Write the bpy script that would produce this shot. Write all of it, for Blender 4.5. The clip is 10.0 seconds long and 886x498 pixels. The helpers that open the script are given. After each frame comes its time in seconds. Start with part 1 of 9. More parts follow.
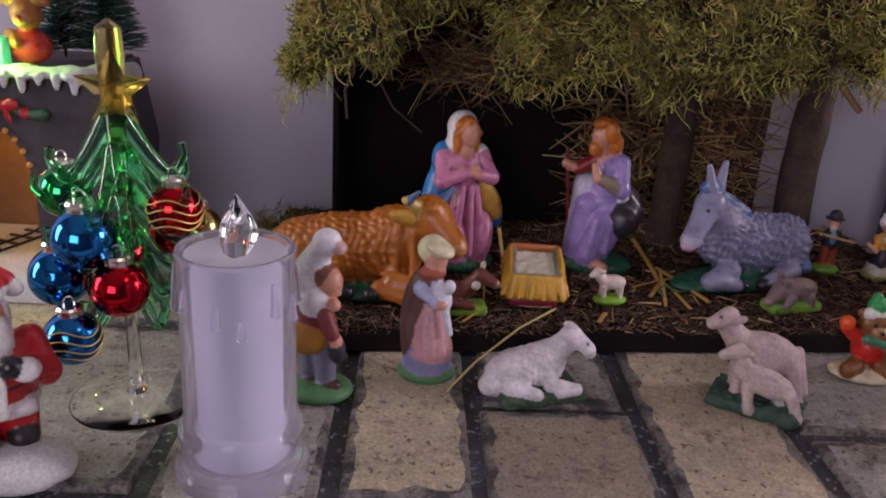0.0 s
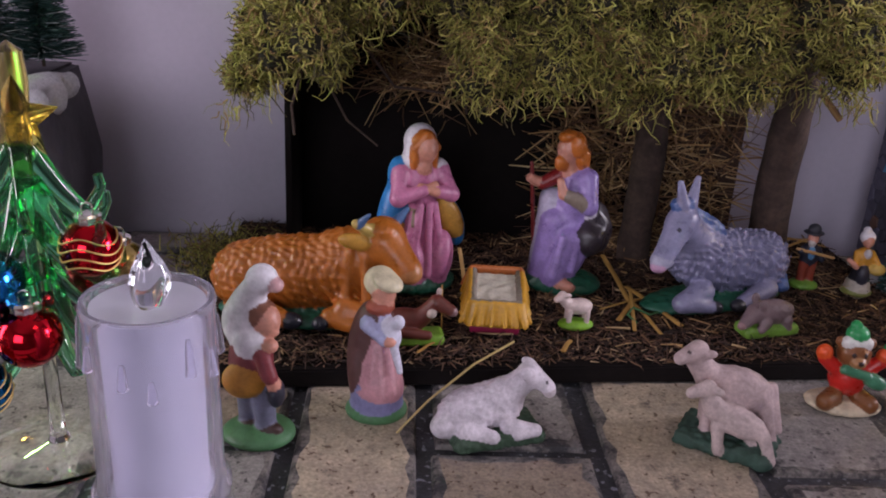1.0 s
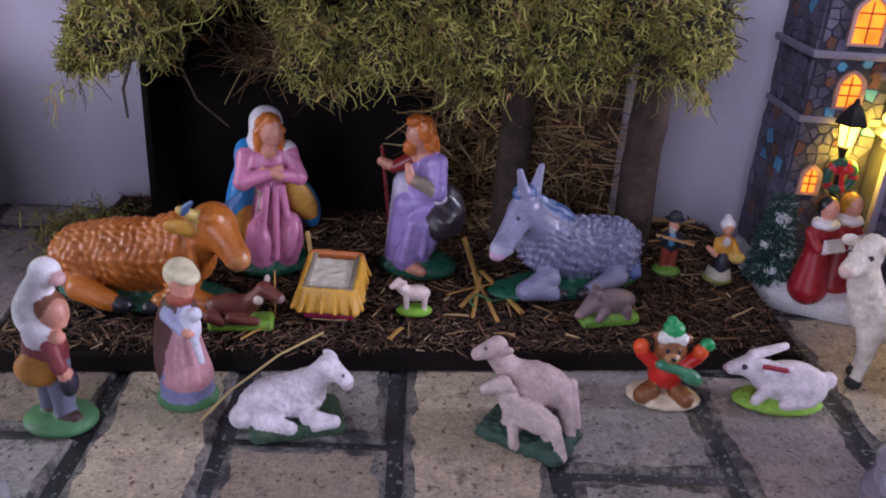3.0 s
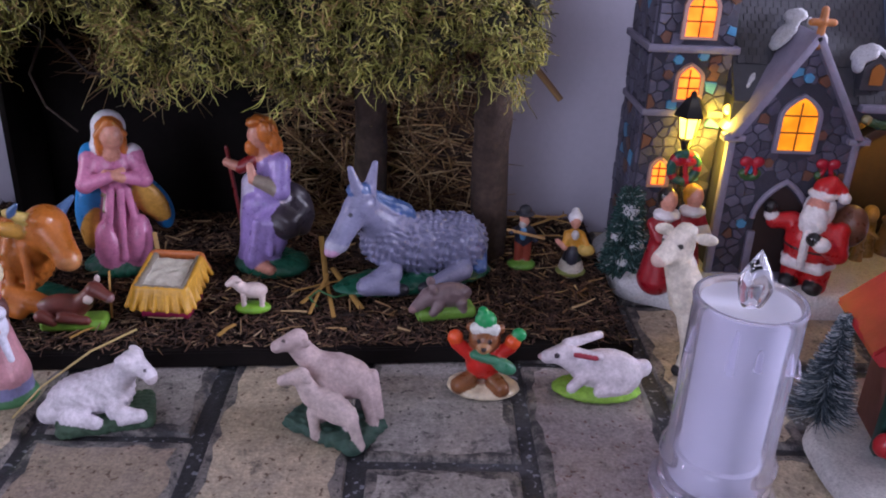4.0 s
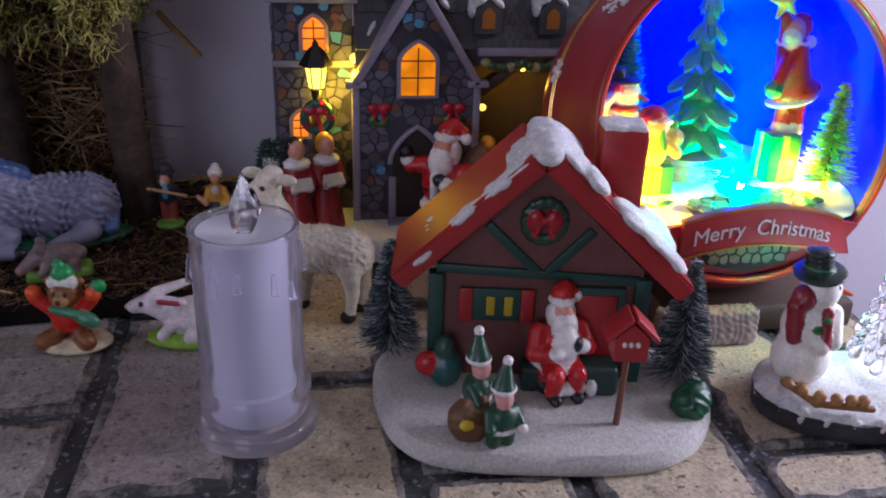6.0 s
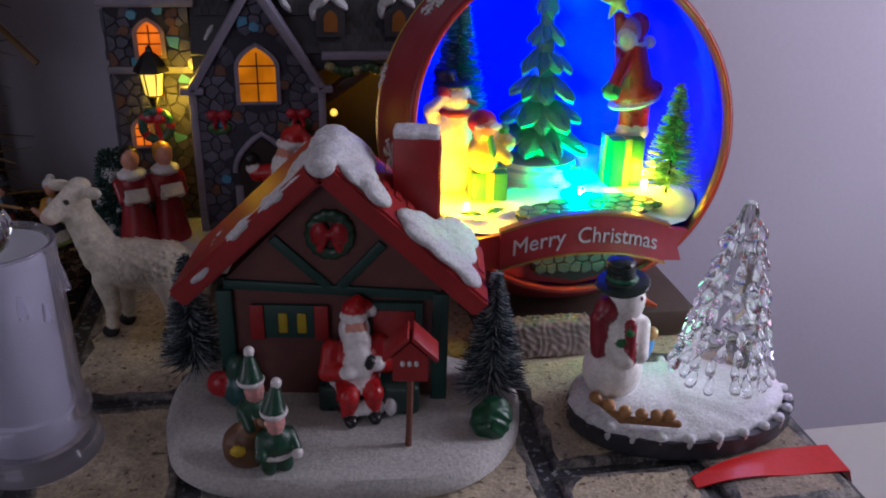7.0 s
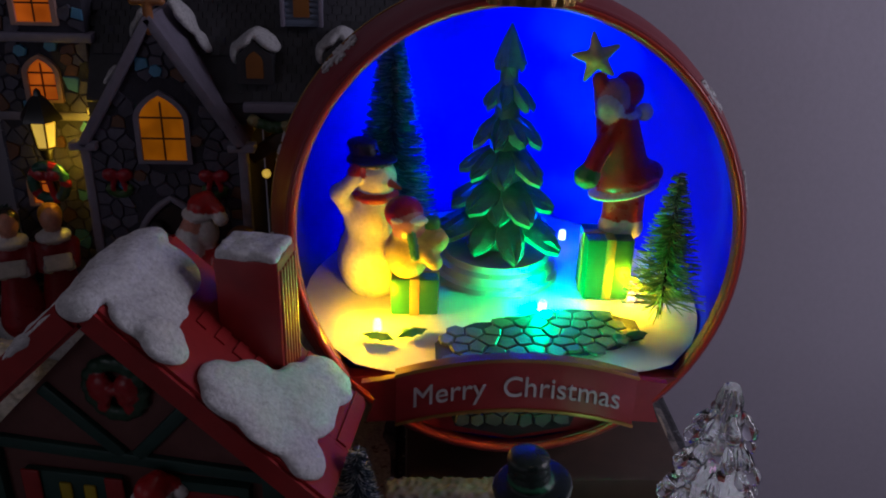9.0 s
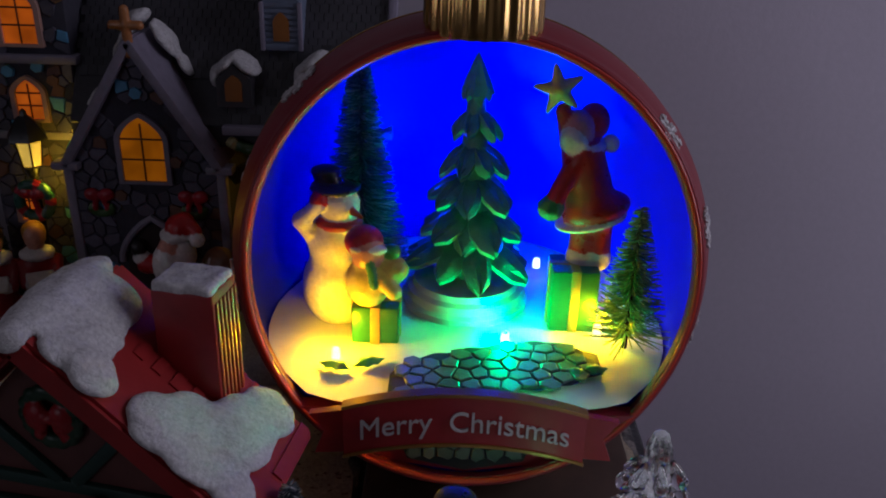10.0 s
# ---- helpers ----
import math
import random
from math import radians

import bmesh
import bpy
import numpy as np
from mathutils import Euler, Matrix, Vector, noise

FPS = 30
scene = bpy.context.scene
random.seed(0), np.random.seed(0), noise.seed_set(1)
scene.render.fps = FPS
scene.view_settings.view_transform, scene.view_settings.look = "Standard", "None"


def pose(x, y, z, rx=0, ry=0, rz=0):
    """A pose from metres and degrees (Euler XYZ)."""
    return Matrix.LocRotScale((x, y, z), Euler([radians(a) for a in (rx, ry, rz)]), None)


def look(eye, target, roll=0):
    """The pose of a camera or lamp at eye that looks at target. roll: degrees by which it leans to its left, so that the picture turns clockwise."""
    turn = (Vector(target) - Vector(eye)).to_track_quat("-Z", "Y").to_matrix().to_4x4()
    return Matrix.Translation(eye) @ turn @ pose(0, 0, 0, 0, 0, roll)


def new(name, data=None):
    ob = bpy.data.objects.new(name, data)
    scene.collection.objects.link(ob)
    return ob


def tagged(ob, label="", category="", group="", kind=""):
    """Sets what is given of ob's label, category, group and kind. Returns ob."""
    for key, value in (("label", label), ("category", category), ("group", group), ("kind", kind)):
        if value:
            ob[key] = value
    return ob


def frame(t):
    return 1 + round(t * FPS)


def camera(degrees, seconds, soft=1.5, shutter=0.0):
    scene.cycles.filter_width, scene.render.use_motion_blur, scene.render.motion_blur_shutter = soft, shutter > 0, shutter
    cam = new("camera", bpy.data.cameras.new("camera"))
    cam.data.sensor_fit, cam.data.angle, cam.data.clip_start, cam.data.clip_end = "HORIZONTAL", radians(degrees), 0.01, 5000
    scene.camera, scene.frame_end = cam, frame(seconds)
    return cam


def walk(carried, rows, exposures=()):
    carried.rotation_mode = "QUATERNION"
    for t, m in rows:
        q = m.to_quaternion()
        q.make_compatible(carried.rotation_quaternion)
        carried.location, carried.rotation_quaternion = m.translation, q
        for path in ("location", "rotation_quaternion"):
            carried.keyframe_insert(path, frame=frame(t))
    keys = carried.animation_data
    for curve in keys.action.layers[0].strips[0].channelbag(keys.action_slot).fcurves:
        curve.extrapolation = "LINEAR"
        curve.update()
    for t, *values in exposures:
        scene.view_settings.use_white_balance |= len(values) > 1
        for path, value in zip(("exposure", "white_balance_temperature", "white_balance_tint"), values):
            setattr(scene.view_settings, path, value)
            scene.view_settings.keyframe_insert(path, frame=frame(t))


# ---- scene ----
cam = camera(55.8, 10.0, soft=1.9)
PATH = [
    (0, (-0.026, -0.019, 0.27), (0.049, 1.854, -0.427), 3.3),
    (0.5, (-0.017, 0.012, 0.277), (0.066, 1.881, -0.429), 3.2),
    (1, (-0.002, 0.025, 0.284), (0.101, 1.884, -0.446), 3.2),
    (1.5, (0.009, 0.045, 0.294), (0.121, 1.891, -0.468), 3.1),
    (2, (0.03, 0.054, 0.296), (0.133, 1.889, -0.493), 3.1),
    (2.2, (0.044, 0.051, 0.302), (0.151, 1.884, -0.492), 3.4),
    (3.3, (0.156, 0.023, 0.314), (0.224, 1.833, -0.533), 3.6),
    (3.5, (0.182, 0.018, 0.312), (0.233, 1.841, -0.51), 2.8),
    (4, (0.244, 0.017, 0.318), (0.31, 1.837, -0.509), 2.5),
    (4.5, (0.296, 0.015, 0.316), (0.432, 1.834, -0.505), 2.7),
    (5, (0.348, 0.012, 0.312), (0.545, 1.822, -0.514), 2.7),
    (5.5, (0.4, 0.003, 0.3), (0.651, 1.805, -0.531), 2.3),
    (6, (0.452, -0.018, 0.298), (0.751, 1.775, -0.538), 2.0),
    (6.2, (0.471, -0.02, 0.299), (0.781, 1.767, -0.544), 1.8),
    (7.3, (0.584, -0.004, 0.301), (0.921, 1.782, -0.533), 1.7),
    (7.5, (0.588, 0.015, 0.305), (0.929, 1.801, -0.528), 1.8),
    (8, (0.607, 0.091, 0.301), (0.931, 1.878, -0.536), 1.7),
    (8.5, (0.638, 0.121, 0.305), (0.863, 1.922, -0.535), 1.8),
    (9, (0.69, 0.127, 0.304), (0.775, 1.942, -0.532), 1.7),
    (9.5, (0.716, 0.134, 0.308), (0.738, 1.956, -0.517), 1.7),
    (10, (0.729, 0.133, 0.315), (0.726, 1.956, -0.508), 1.7),
]
EXPOSURES = [(0.0, -0.90, 6900, 10), (1.0, -0.70, 6500, 10), (2.0, -0.46, 6000, 10), (4.2, -0.44, 5700, 10), (5.0, -0.82, 5700, 10), (5.6, -1.2, 5900, 8),
             (6.2, -1.4, 6000, 6), (7.3, -2.65, 6200, 7), (8.0, -3.3, 6200, 9), (8.5, -3.65, 6200, 9), (10.0, -3.85, 6200, 9)]
walk(cam, [(t, look(eye, target, roll)) for t, eye, target, roll in PATH], EXPOSURES)

# ---- light ----
world = bpy.data.worlds.new("sky")
scene.world = world
world.use_nodes = True
wnt = world.node_tree
sky = wnt.nodes.new("ShaderNodeTexSky")
sky.sky_type = "NISHITA"
sky.sun_disc = False
sky.sun_elevation, sky.sun_rotation = radians(12), radians(150)
wnt.links.new(sky.outputs[0], wnt.nodes["Background"].inputs[0])
wnt.nodes["Background"].inputs[1].default_value = 0.08


def lamp(name, kind, m, energy, color, size=0.01, size_y=None):
    data = bpy.data.lights.new(name, kind)
    data.energy, data.color = energy, color
    if kind == "AREA":
        data.shape, data.size, data.size_y = "RECTANGLE", size, size_y or size
    else:
        data.shadow_soft_size = size
    ob = new(name, data)
    ob.matrix_world = m
    return ob


# daylight at the room's window, behind and to the left of the shelf's front
lamp("window_daylight", "AREA", look((-0.7, -1.93, 0.75), (0.2, 0.5, 0.05)), 35, (0.94, 0.88, 1.05), 1.2, 1.0)
# the room's ceiling lamp
lamp("ceiling_lamp_light", "AREA", look((0.9, -0.2, 1.44), (0.9, -0.19, 0.0)), 3.0, (1.0, 0.80, 0.72), 0.4, 0.4)
# added west fill, no window there; it grazes the wall behind the stable
lamp("west_fill_light", "AREA", look((-1.47, 0.30, 0.42), (-0.15, 0.775, 0.16)), 27, (1.0, 0.84, 1.0), 0.45, 0.8)
# added east fill, no window there; it grazes the wall behind the shelf
lamp("side_fill_light", "AREA", look((1.72, 0.40, 0.40), (0.95, 0.775, 0.18)), 74, (0.92, 0.84, 1.0), 0.45, 0.8)

# ---- materials ----
def material(name):
    m = bpy.data.materials.new(name)
    m.use_nodes = True
    nt = m.node_tree
    return m, nt, nt.nodes["Principled BSDF"]


def rgba(c):
    return (c[0], c[1], c[2], 1.0)


def noise_node(nt, scale, detail=4.0, rough=0.6):
    co = nt.nodes.new("ShaderNodeTexCoord")
    n = nt.nodes.new("ShaderNodeTexNoise")
    n.inputs["Scale"].default_value, n.inputs["Detail"].default_value, n.inputs["Roughness"].default_value = scale, detail, rough
    nt.links.new(co.outputs["Object"], n.inputs["Vector"])
    return n


def ramp(nt, fac, stops):
    r = nt.nodes.new("ShaderNodeValToRGB")
    e = r.color_ramp.elements
    while len(e) < len(stops):
        e.new(0.5)
    for el, (p, c) in zip(e, stops):
        el.position, el.color = p, rgba(c)
    nt.links.new(fac, r.inputs[0])
    return r


def mixc(nt, fac, a, b, mode="MIX"):
    n = nt.nodes.new("ShaderNodeMix")
    n.data_type, n.blend_type = "RGBA", mode
    for sock, v in ((n.inputs["Factor"], fac), (n.inputs["A"], a), (n.inputs["B"], b)):
        if hasattr(v, "is_output"):
            nt.links.new(v, sock)
        elif isinstance(v, (int, float)):
            sock.default_value = v
        else:
            sock.default_value = rgba(v)
    return n.outputs["Result"]


def bump(nt, bs, height, strength, dist=0.001):
    b = nt.nodes.new("ShaderNodeBump")
    b.inputs["Strength"].default_value, b.inputs["Distance"].default_value = strength, dist
    nt.links.new(height, b.inputs["Height"])
    nt.links.new(b.outputs[0], bs.inputs["Normal"])


def plain(name, c, rough=0.5, metal=0.0, var=0.25, scale=120.0, relief=0.25, coarse=18.0, island=0.0, rnd=0.0, **extra):
    """A painted, wooden or mineral surface: colour with grain at two scales and a fine relief."""
    m, nt, bs = material(name)
    fine, big = noise_node(nt, scale), noise_node(nt, coarse, 3.0)
    dark, light = [x * (1 - var) for x in c], [min(1, x * (1 + var)) for x in c]
    col = mixc(nt, fine.outputs["Fac"], dark, light)
    shade = ramp(nt, big.outputs["Fac"], [(0.3, (1 - var,) * 3), (0.7, (1, 1, 1))])
    col = mixc(nt, 1.0, col, shade.outputs[0], "MULTIPLY")
    if island or rnd:
        g = nt.nodes.new("ShaderNodeNewGeometry" if island else "ShaderNodeObjectInfo")
        k = island or rnd
        r = ramp(nt, g.outputs["Random Per Island" if island else "Random"], [(0, (1 - k,) * 3), (1, (1 + k,) * 3)])
        col = mixc(nt, 1.0, col, r.outputs[0], "MULTIPLY")
    nt.links.new(col, bs.inputs["Base Color"])
    bs.inputs["Roughness"].default_value, bs.inputs["Metallic"].default_value = rough, metal
    for key, v in extra.items():
        bs.inputs[key.replace("_", " ").title().replace("Ior", "IOR")].default_value = v
    if relief:
        bump(nt, bs, fine.outputs["Fac"], relief)
    return m


def islands(name, stops, rough=0.7, spread=0.2, **extra):
    """Many small fibres: each takes its own colour from the row of stops."""
    m, nt, bs = material(name)
    g = nt.nodes.new("ShaderNodeNewGeometry")
    n = noise_node(nt, 35.0, 3.0)
    add = nt.nodes.new("ShaderNodeMath")
    add.operation = "MULTIPLY_ADD"
    nt.links.new(n.outputs["Fac"], add.inputs[0])
    add.inputs[1].default_value = spread
    nt.links.new(g.outputs["Random Per Island"], add.inputs[2])
    sub = nt.nodes.new("ShaderNodeMath")
    sub.operation = "SUBTRACT"
    nt.links.new(add.outputs[0], sub.inputs[0])
    sub.inputs[1].default_value = spread / 2
    nt.links.new(ramp(nt, sub.outputs[0], stops).outputs[0], bs.inputs["Base Color"])
    bs.inputs["Roughness"].default_value = rough
    for key, v in extra.items():
        bs.inputs[key.replace("_", " ").title().replace("Ior", "IOR")].default_value = v
    return m


def painted(name, rough=0.42, speck=0.12, sparkle=0.0):
    """Hand-painted clay or resin: the colours lie in the mesh's own paint, with brush-like variation and relief."""
    m, nt, bs = material(name)
    a = nt.nodes.new("ShaderNodeVertexColor")
    a.layer_name = "paint"
    fine, big = noise_node(nt, 420.0), noise_node(nt, 90.0, 3.0)
    r1 = ramp(nt, big.outputs["Fac"], [(0.3, (1 - speck * 1.6,) * 3), (0.7, (1 + speck,) * 3)])
    r2 = ramp(nt, fine.outputs["Fac"], [(0.3, (1 - speck,) * 3), (0.7, (1 + speck,) * 3)])
    col = mixc(nt, 1.0, mixc(nt, 1.0, a.outputs[0], r1.outputs[0], "MULTIPLY"), r2.outputs[0], "MULTIPLY")
    nt.links.new(col, bs.inputs["Base Color"])
    rr = ramp(nt, big.outputs["Fac"], [(0.3, (rough - 0.1,) * 3), (0.7, (rough + 0.15,) * 3)])
    nt.links.new(rr.outputs[0], bs.inputs["Roughness"])
    bump(nt, bs, fine.outputs["Fac"], 0.3, 0.0006)
    return m


def glass(name, c=(1, 1, 1), rough=0.02, ior=1.46):
    m, nt, bs = material(name)
    n = noise_node(nt, 60.0, 2.0)
    bs.inputs["Base Color"].default_value = rgba(c)
    bs.inputs["Roughness"].default_value, bs.inputs["IOR"].default_value = rough, ior
    bs.inputs["Transmission Weight"].default_value = 1.0
    bump(nt, bs, n.outputs["Fac"], 0.08)
    return m


def glow(name, c, strength, back=(0.8, 0.6, 0.3)):
    """A lit pane or bulb; noise in its emission imitates the bulb's bright spot."""
    m, nt, bs = material(name)
    n = noise_node(nt, 45.0, 2.0)
    r = ramp(nt, n.outputs["Fac"], [(0.3, [x * 0.45 for x in c]), (0.7, c)])
    bs.inputs["Base Color"].default_value = rgba(back)
    nt.links.new(r.outputs[0], bs.inputs["Emission Color"])
    bs.inputs["Emission Strength"].default_value = strength
    return m


def snow_mat(name, c=(0.78, 0.78, 0.80)):
    """Glittered snow paint: rough white grains with a few bright flakes."""
    m, nt, bs = material(name)
    fine, big = noise_node(nt, 500.0, 5.0, 0.7), noise_node(nt, 40.0, 4.0)
    co = nt.nodes.new("ShaderNodeTexCoord")
    v = nt.nodes.new("ShaderNodeTexVoronoi")
    v.inputs["Scale"].default_value = 900.0
    nt.links.new(co.outputs["Object"], v.inputs["Vector"])
    col = mixc(nt, big.outputs["Fac"], [x * 0.70 for x in c], [min(1, x * 1.1) for x in c])
    r = ramp(nt, fine.outputs["Fac"], [(0.3, (0.62, 0.62, 0.64)), (0.65, (1, 1, 1))])
    nt.links.new(mixc(nt, 1.0, col, r.outputs[0], "MULTIPLY"), bs.inputs["Base Color"])
    flake = ramp(nt, v.outputs["Color"], [(0.78, (0.85,) * 3), (0.84, (0.06,) * 3)])
    nt.links.new(flake.outputs[0], bs.inputs["Roughness"])
    bump(nt, bs, fine.outputs["Fac"], 0.8, 0.0012)
    return m


CLAY = painted("painted_clay", 0.45)
SATIN = painted("painted_resin", 0.32)
WOOL = painted("chalky_resin", 0.7, 0.16)
SNOW = snow_mat("glitter_snow")
SNOW_WALL = snow_mat("worn_snow", (0.62, 0.60, 0.58))
PLASTER = plain("lilac_plaster", (0.46, 0.43, 0.51), 0.85, var=0.07, scale=160, relief=0.22, coarse=4)
ROOM = plain("dim_room_paint", (0.26, 0.23, 0.25), 0.9, var=0.08, coarse=3, relief=0.1)
CEIL = plain("ceiling_paint", (0.45, 0.44, 0.42), 0.9, var=0.05, coarse=3, relief=0.1)
BOARDS = plain("room_floor_boards", (0.16, 0.12, 0.09), 0.5, var=0.3, scale=40, coarse=5)
BARK = plain("pine_bark", (0.075, 0.048, 0.036), 0.9, var=0.6, scale=260, relief=1.0, coarse=60)
DARKWOOD = plain("near_black_board", (0.009, 0.0065, 0.006), 0.85, var=0.4, scale=150, relief=0.4, specular_ior_level=0.15)
BROWNWOOD = plain("brown_board", (0.055, 0.030, 0.020), 0.6, var=0.35, scale=90, relief=0.3)
GREY_SLATE = plain("grey_resin_roof", (0.045, 0.045, 0.055), 0.6, var=0.3, scale=200)
TRIM_GREY = plain("lilac_grey_trim", (0.25, 0.23, 0.31), 0.55, var=0.25, scale=200, relief=0.4)
STONE = plain("painted_grey_stone", (0.105, 0.10, 0.150), 0.55, var=0.4, scale=260, relief=0.6, rnd=0.35)
STONE_BLUE = plain("painted_blue_stone", (0.10, 0.32, 0.55), 0.5, var=0.2, scale=260, relief=0.4)
STONE_BROWN = plain("painted_brown_stone", (0.16, 0.075, 0.05), 0.5, var=0.25, scale=260, relief=0.4)
MORTAR = plain("dark_mortar", (0.045, 0.044, 0.066), 0.8, var=0.3, scale=240, relief=0.6)
RED_PAINT = plain("red_roof_paint", (0.34, 0.016, 0.018), 0.46, var=0.22, scale=110, relief=0.3, coarse=30)
RED_BALL = plain("matt_red_plastic", (0.22, 0.012, 0.020), 0.42, var=0.08, scale=220, relief=0.12, coarse=8)
WALL_RED = plain("brick_red_house_wall", (0.16, 0.058, 0.052), 0.6, var=0.25, scale=150, relief=0.3)
GREEN_BEAM = plain("dark_green_beam", (0.014, 0.060, 0.050), 0.5, var=0.25, scale=160)
GOLD = plain("gold_cap", (0.72, 0.46, 0.16), 0.25, 1.0, var=0.1, relief=0.1)
SILVER = plain("silver_cap", (0.78, 0.74, 0.68), 0.22, 1.0, var=0.1, relief=0.15)
BLACK = plain("black_paint", (0.012, 0.012, 0.014), 0.35, var=0.2)
ACRYLIC = glass("clear_acrylic", (0.80, 0.78, 0.88), 0.10, 1.25)
ACRYLIC.node_tree.nodes["Principled BSDF"].inputs["Transmission Weight"].default_value = 0.93
CRYSTAL = glass("clear_crystal_plastic", (0.97, 0.98, 1.0), 0.02, 1.5)
FROST = plain("frosted_candle_wax", (0.36, 0.36, 0.41), 0.45, var=0.08, scale=90, relief=0.06, subsurface_weight=0.35, subsurface_radius=(0.01, 0.01, 0.01))
GREEN_GLASS = glass("green_glass", (0.30, 0.92, 0.50), 0.05, 1.40)
GOLD_GLASS = glass("amber_glitter_glass", (0.80, 0.66, 0.22), 0.18, 1.4)
CLEAR_GLASS = glass("clear_glass", (0.95, 0.97, 0.93), 0.01, 1.45)
AMBER_PANE = glow("lit_amber_pane", (1.0, 0.40, 0.015), 0.85)
LAMP_PANE = glow("lit_lamp_pane", (1.0, 0.62, 0.08), 9.0)
ORANGE_PANE = glow("lit_orange_pane", (1.0, 0.27, 0.03), 1.5)
MOSS = islands("dry_moss", [(0.0, (0.035, 0.030, 0.012)), (0.22, (0.15, 0.115, 0.038)), (0.5, (0.28, 0.29, 0.055)), (0.8, (0.48, 0.45, 0.11)), (1.0, (0.30, 0.19, 0.07))], 0.8, 1.3)
STRAW = islands("dry_straw", [(0.0, (0.075, 0.036, 0.018)), (0.45, (0.19, 0.10, 0.042)), (0.75, (0.40, 0.25, 0.10)), (1.0, (0.55, 0.42, 0.22))], 0.55)
PEAT = islands("brown_litter", [(0.0, (0.016, 0.009, 0.006)), (0.45, (0.060, 0.030, 0.018)), (0.8, (0.14, 0.075, 0.046)), (0.93, (0.20, 0.12, 0.06)), (1.0, (0.42, 0.31, 0.18))], 0.85)
NEEDLES_GREEN = islands("frosted_green_needles", [(0.0, (0.010, 0.035, 0.030)), (0.6, (0.03, 0.085, 0.075)), (0.88, (0.10, 0.18, 0.18)), (1.0, (0.60, 0.62, 0.62))], 0.6)
NEEDLES_BLUE = islands("frosted_blue_needles", [(0.0, (0.012, 0.022, 0.035)), (0.5, (0.06, 0.09, 0.115)), (0.75, (0.24, 0.29, 0.32)), (1.0, (0.72, 0.74, 0.76))], 0.6)

# ---- building blocks ----
def thing(name, label, category, group="", kind="", at=(0, 0, 0), turn=0.0):
    ob = new(name)
    ob.matrix_world = pose(*at, 0, 0, turn)
    return tagged(ob, label, category, group, kind)


def mesh_object(name, bm, mat, smooth=True):
    me = bpy.data.meshes.new(name)
    bm.to_mesh(me)
    bm.free()
    for m in (mat if isinstance(mat, (list, tuple)) else [mat]):
        me.materials.append(m)
    if smooth:
        me.shade_smooth()
        me.set_sharp_from_angle(angle=radians(38))
    return new(name, me)


def part(name, bm, mat, parent, label="", smooth=True):
    ob = mesh_object(name, bm, mat, smooth)
    ob.parent = parent
    if label:
        ob["label"] = label
    return ob


def piece(name, me, parent, m):
    """One of many alike pieces, on a shared mesh."""
    ob = new(name, me)
    ob.parent = parent
    ob.matrix_local = m
    return ob


def put(bm, geom, m):
    bmesh.ops.transform(bm, matrix=m, verts=[v for v in geom if isinstance(v, bmesh.types.BMVert)])


def box(bm, lo, hi, bevel=0.0, m=None):
    lo, hi = Vector(lo), Vector(hi)
    r = bmesh.ops.create_cube(bm, size=1.0, matrix=Matrix.Translation((lo + hi) / 2) @ Matrix.Diagonal((*(hi - lo), 1)))
    vs = r["verts"]
    if bevel:
        es = list({e for v in vs for e in v.link_edges})
        out = bmesh.ops.bevel(bm, geom=es, offset=bevel, segments=2, profile=0.5, affect="EDGES")
        vs = list({v for f in out["faces"] for v in f.verts} | {v for v in vs if v.is_valid})
    if m is not None:
        bmesh.ops.transform(bm, matrix=m, verts=vs)
    return bm


def lathe(bm, profile, segments=40, m=None, wave=None):
    """Turns (radius, height) pairs about z. wave(angle, height): a factor on the radius."""
    rings = []
    for r, z in profile:
        if r < 1e-6:
            rings.append([bm.verts.new((0, 0, z))])
        else:
            ring = []
            for i in range(segments):
                a = 2 * math.pi * i / segments
                k = wave(a, z) if wave else 1.0
                ring.append(bm.verts.new((r * k * math.cos(a), r * k * math.sin(a), z)))
            rings.append(ring)
    for a, b in zip(rings, rings[1:]):
        for i in range(segments):
            j = (i + 1) % segments
            if len(a) == 1 and len(b) > 1:
                bm.faces.new((a[0], b[j], b[i]))
            elif len(b) == 1 and len(a) > 1:
                bm.faces.new((a[i], a[j], b[0]))
            elif len(a) > 1:
                bm.faces.new((a[i], a[j], b[j], b[i]))
    if m is not None:
        bmesh.ops.transform(bm, matrix=m, verts=[v for ring in rings for v in ring])
    return bm


def tube(bm, pts, radii, n=10, flat=1.0):
    """A tube along points; radii: one number or one for each point."""
    pts = [Vector(p) for p in pts]
    if isinstance(radii, (int, float)):
        radii = [radii] * len(pts)
    rings, side = [], None
    for i, p in enumerate(pts):
        d = (pts[min(i + 1, len(pts) - 1)] - pts[max(i - 1, 0)]).normalized()
        ref = Vector((0, 0, 1)) if abs(d.z) < 0.95 else Vector((1, 0, 0))
        side = d.cross(ref).normalized() if side is None else (side - d * side.dot(d)).normalized()
        up = d.cross(side)
        rings.append([bm.verts.new(p + float(radii[i]) * (math.cos(a) * side + flat * math.sin(a) * up)) for a in (2 * math.pi * k / n for k in range(n))])
    for a, b in zip(rings, rings[1:]):
        for i in range(n):
            bm.faces.new((a[i], a[(i + 1) % n], b[(i + 1) % n], b[i]))
    bm.faces.new(rings[0][::-1])
    bm.faces.new(rings[-1])
    return bm


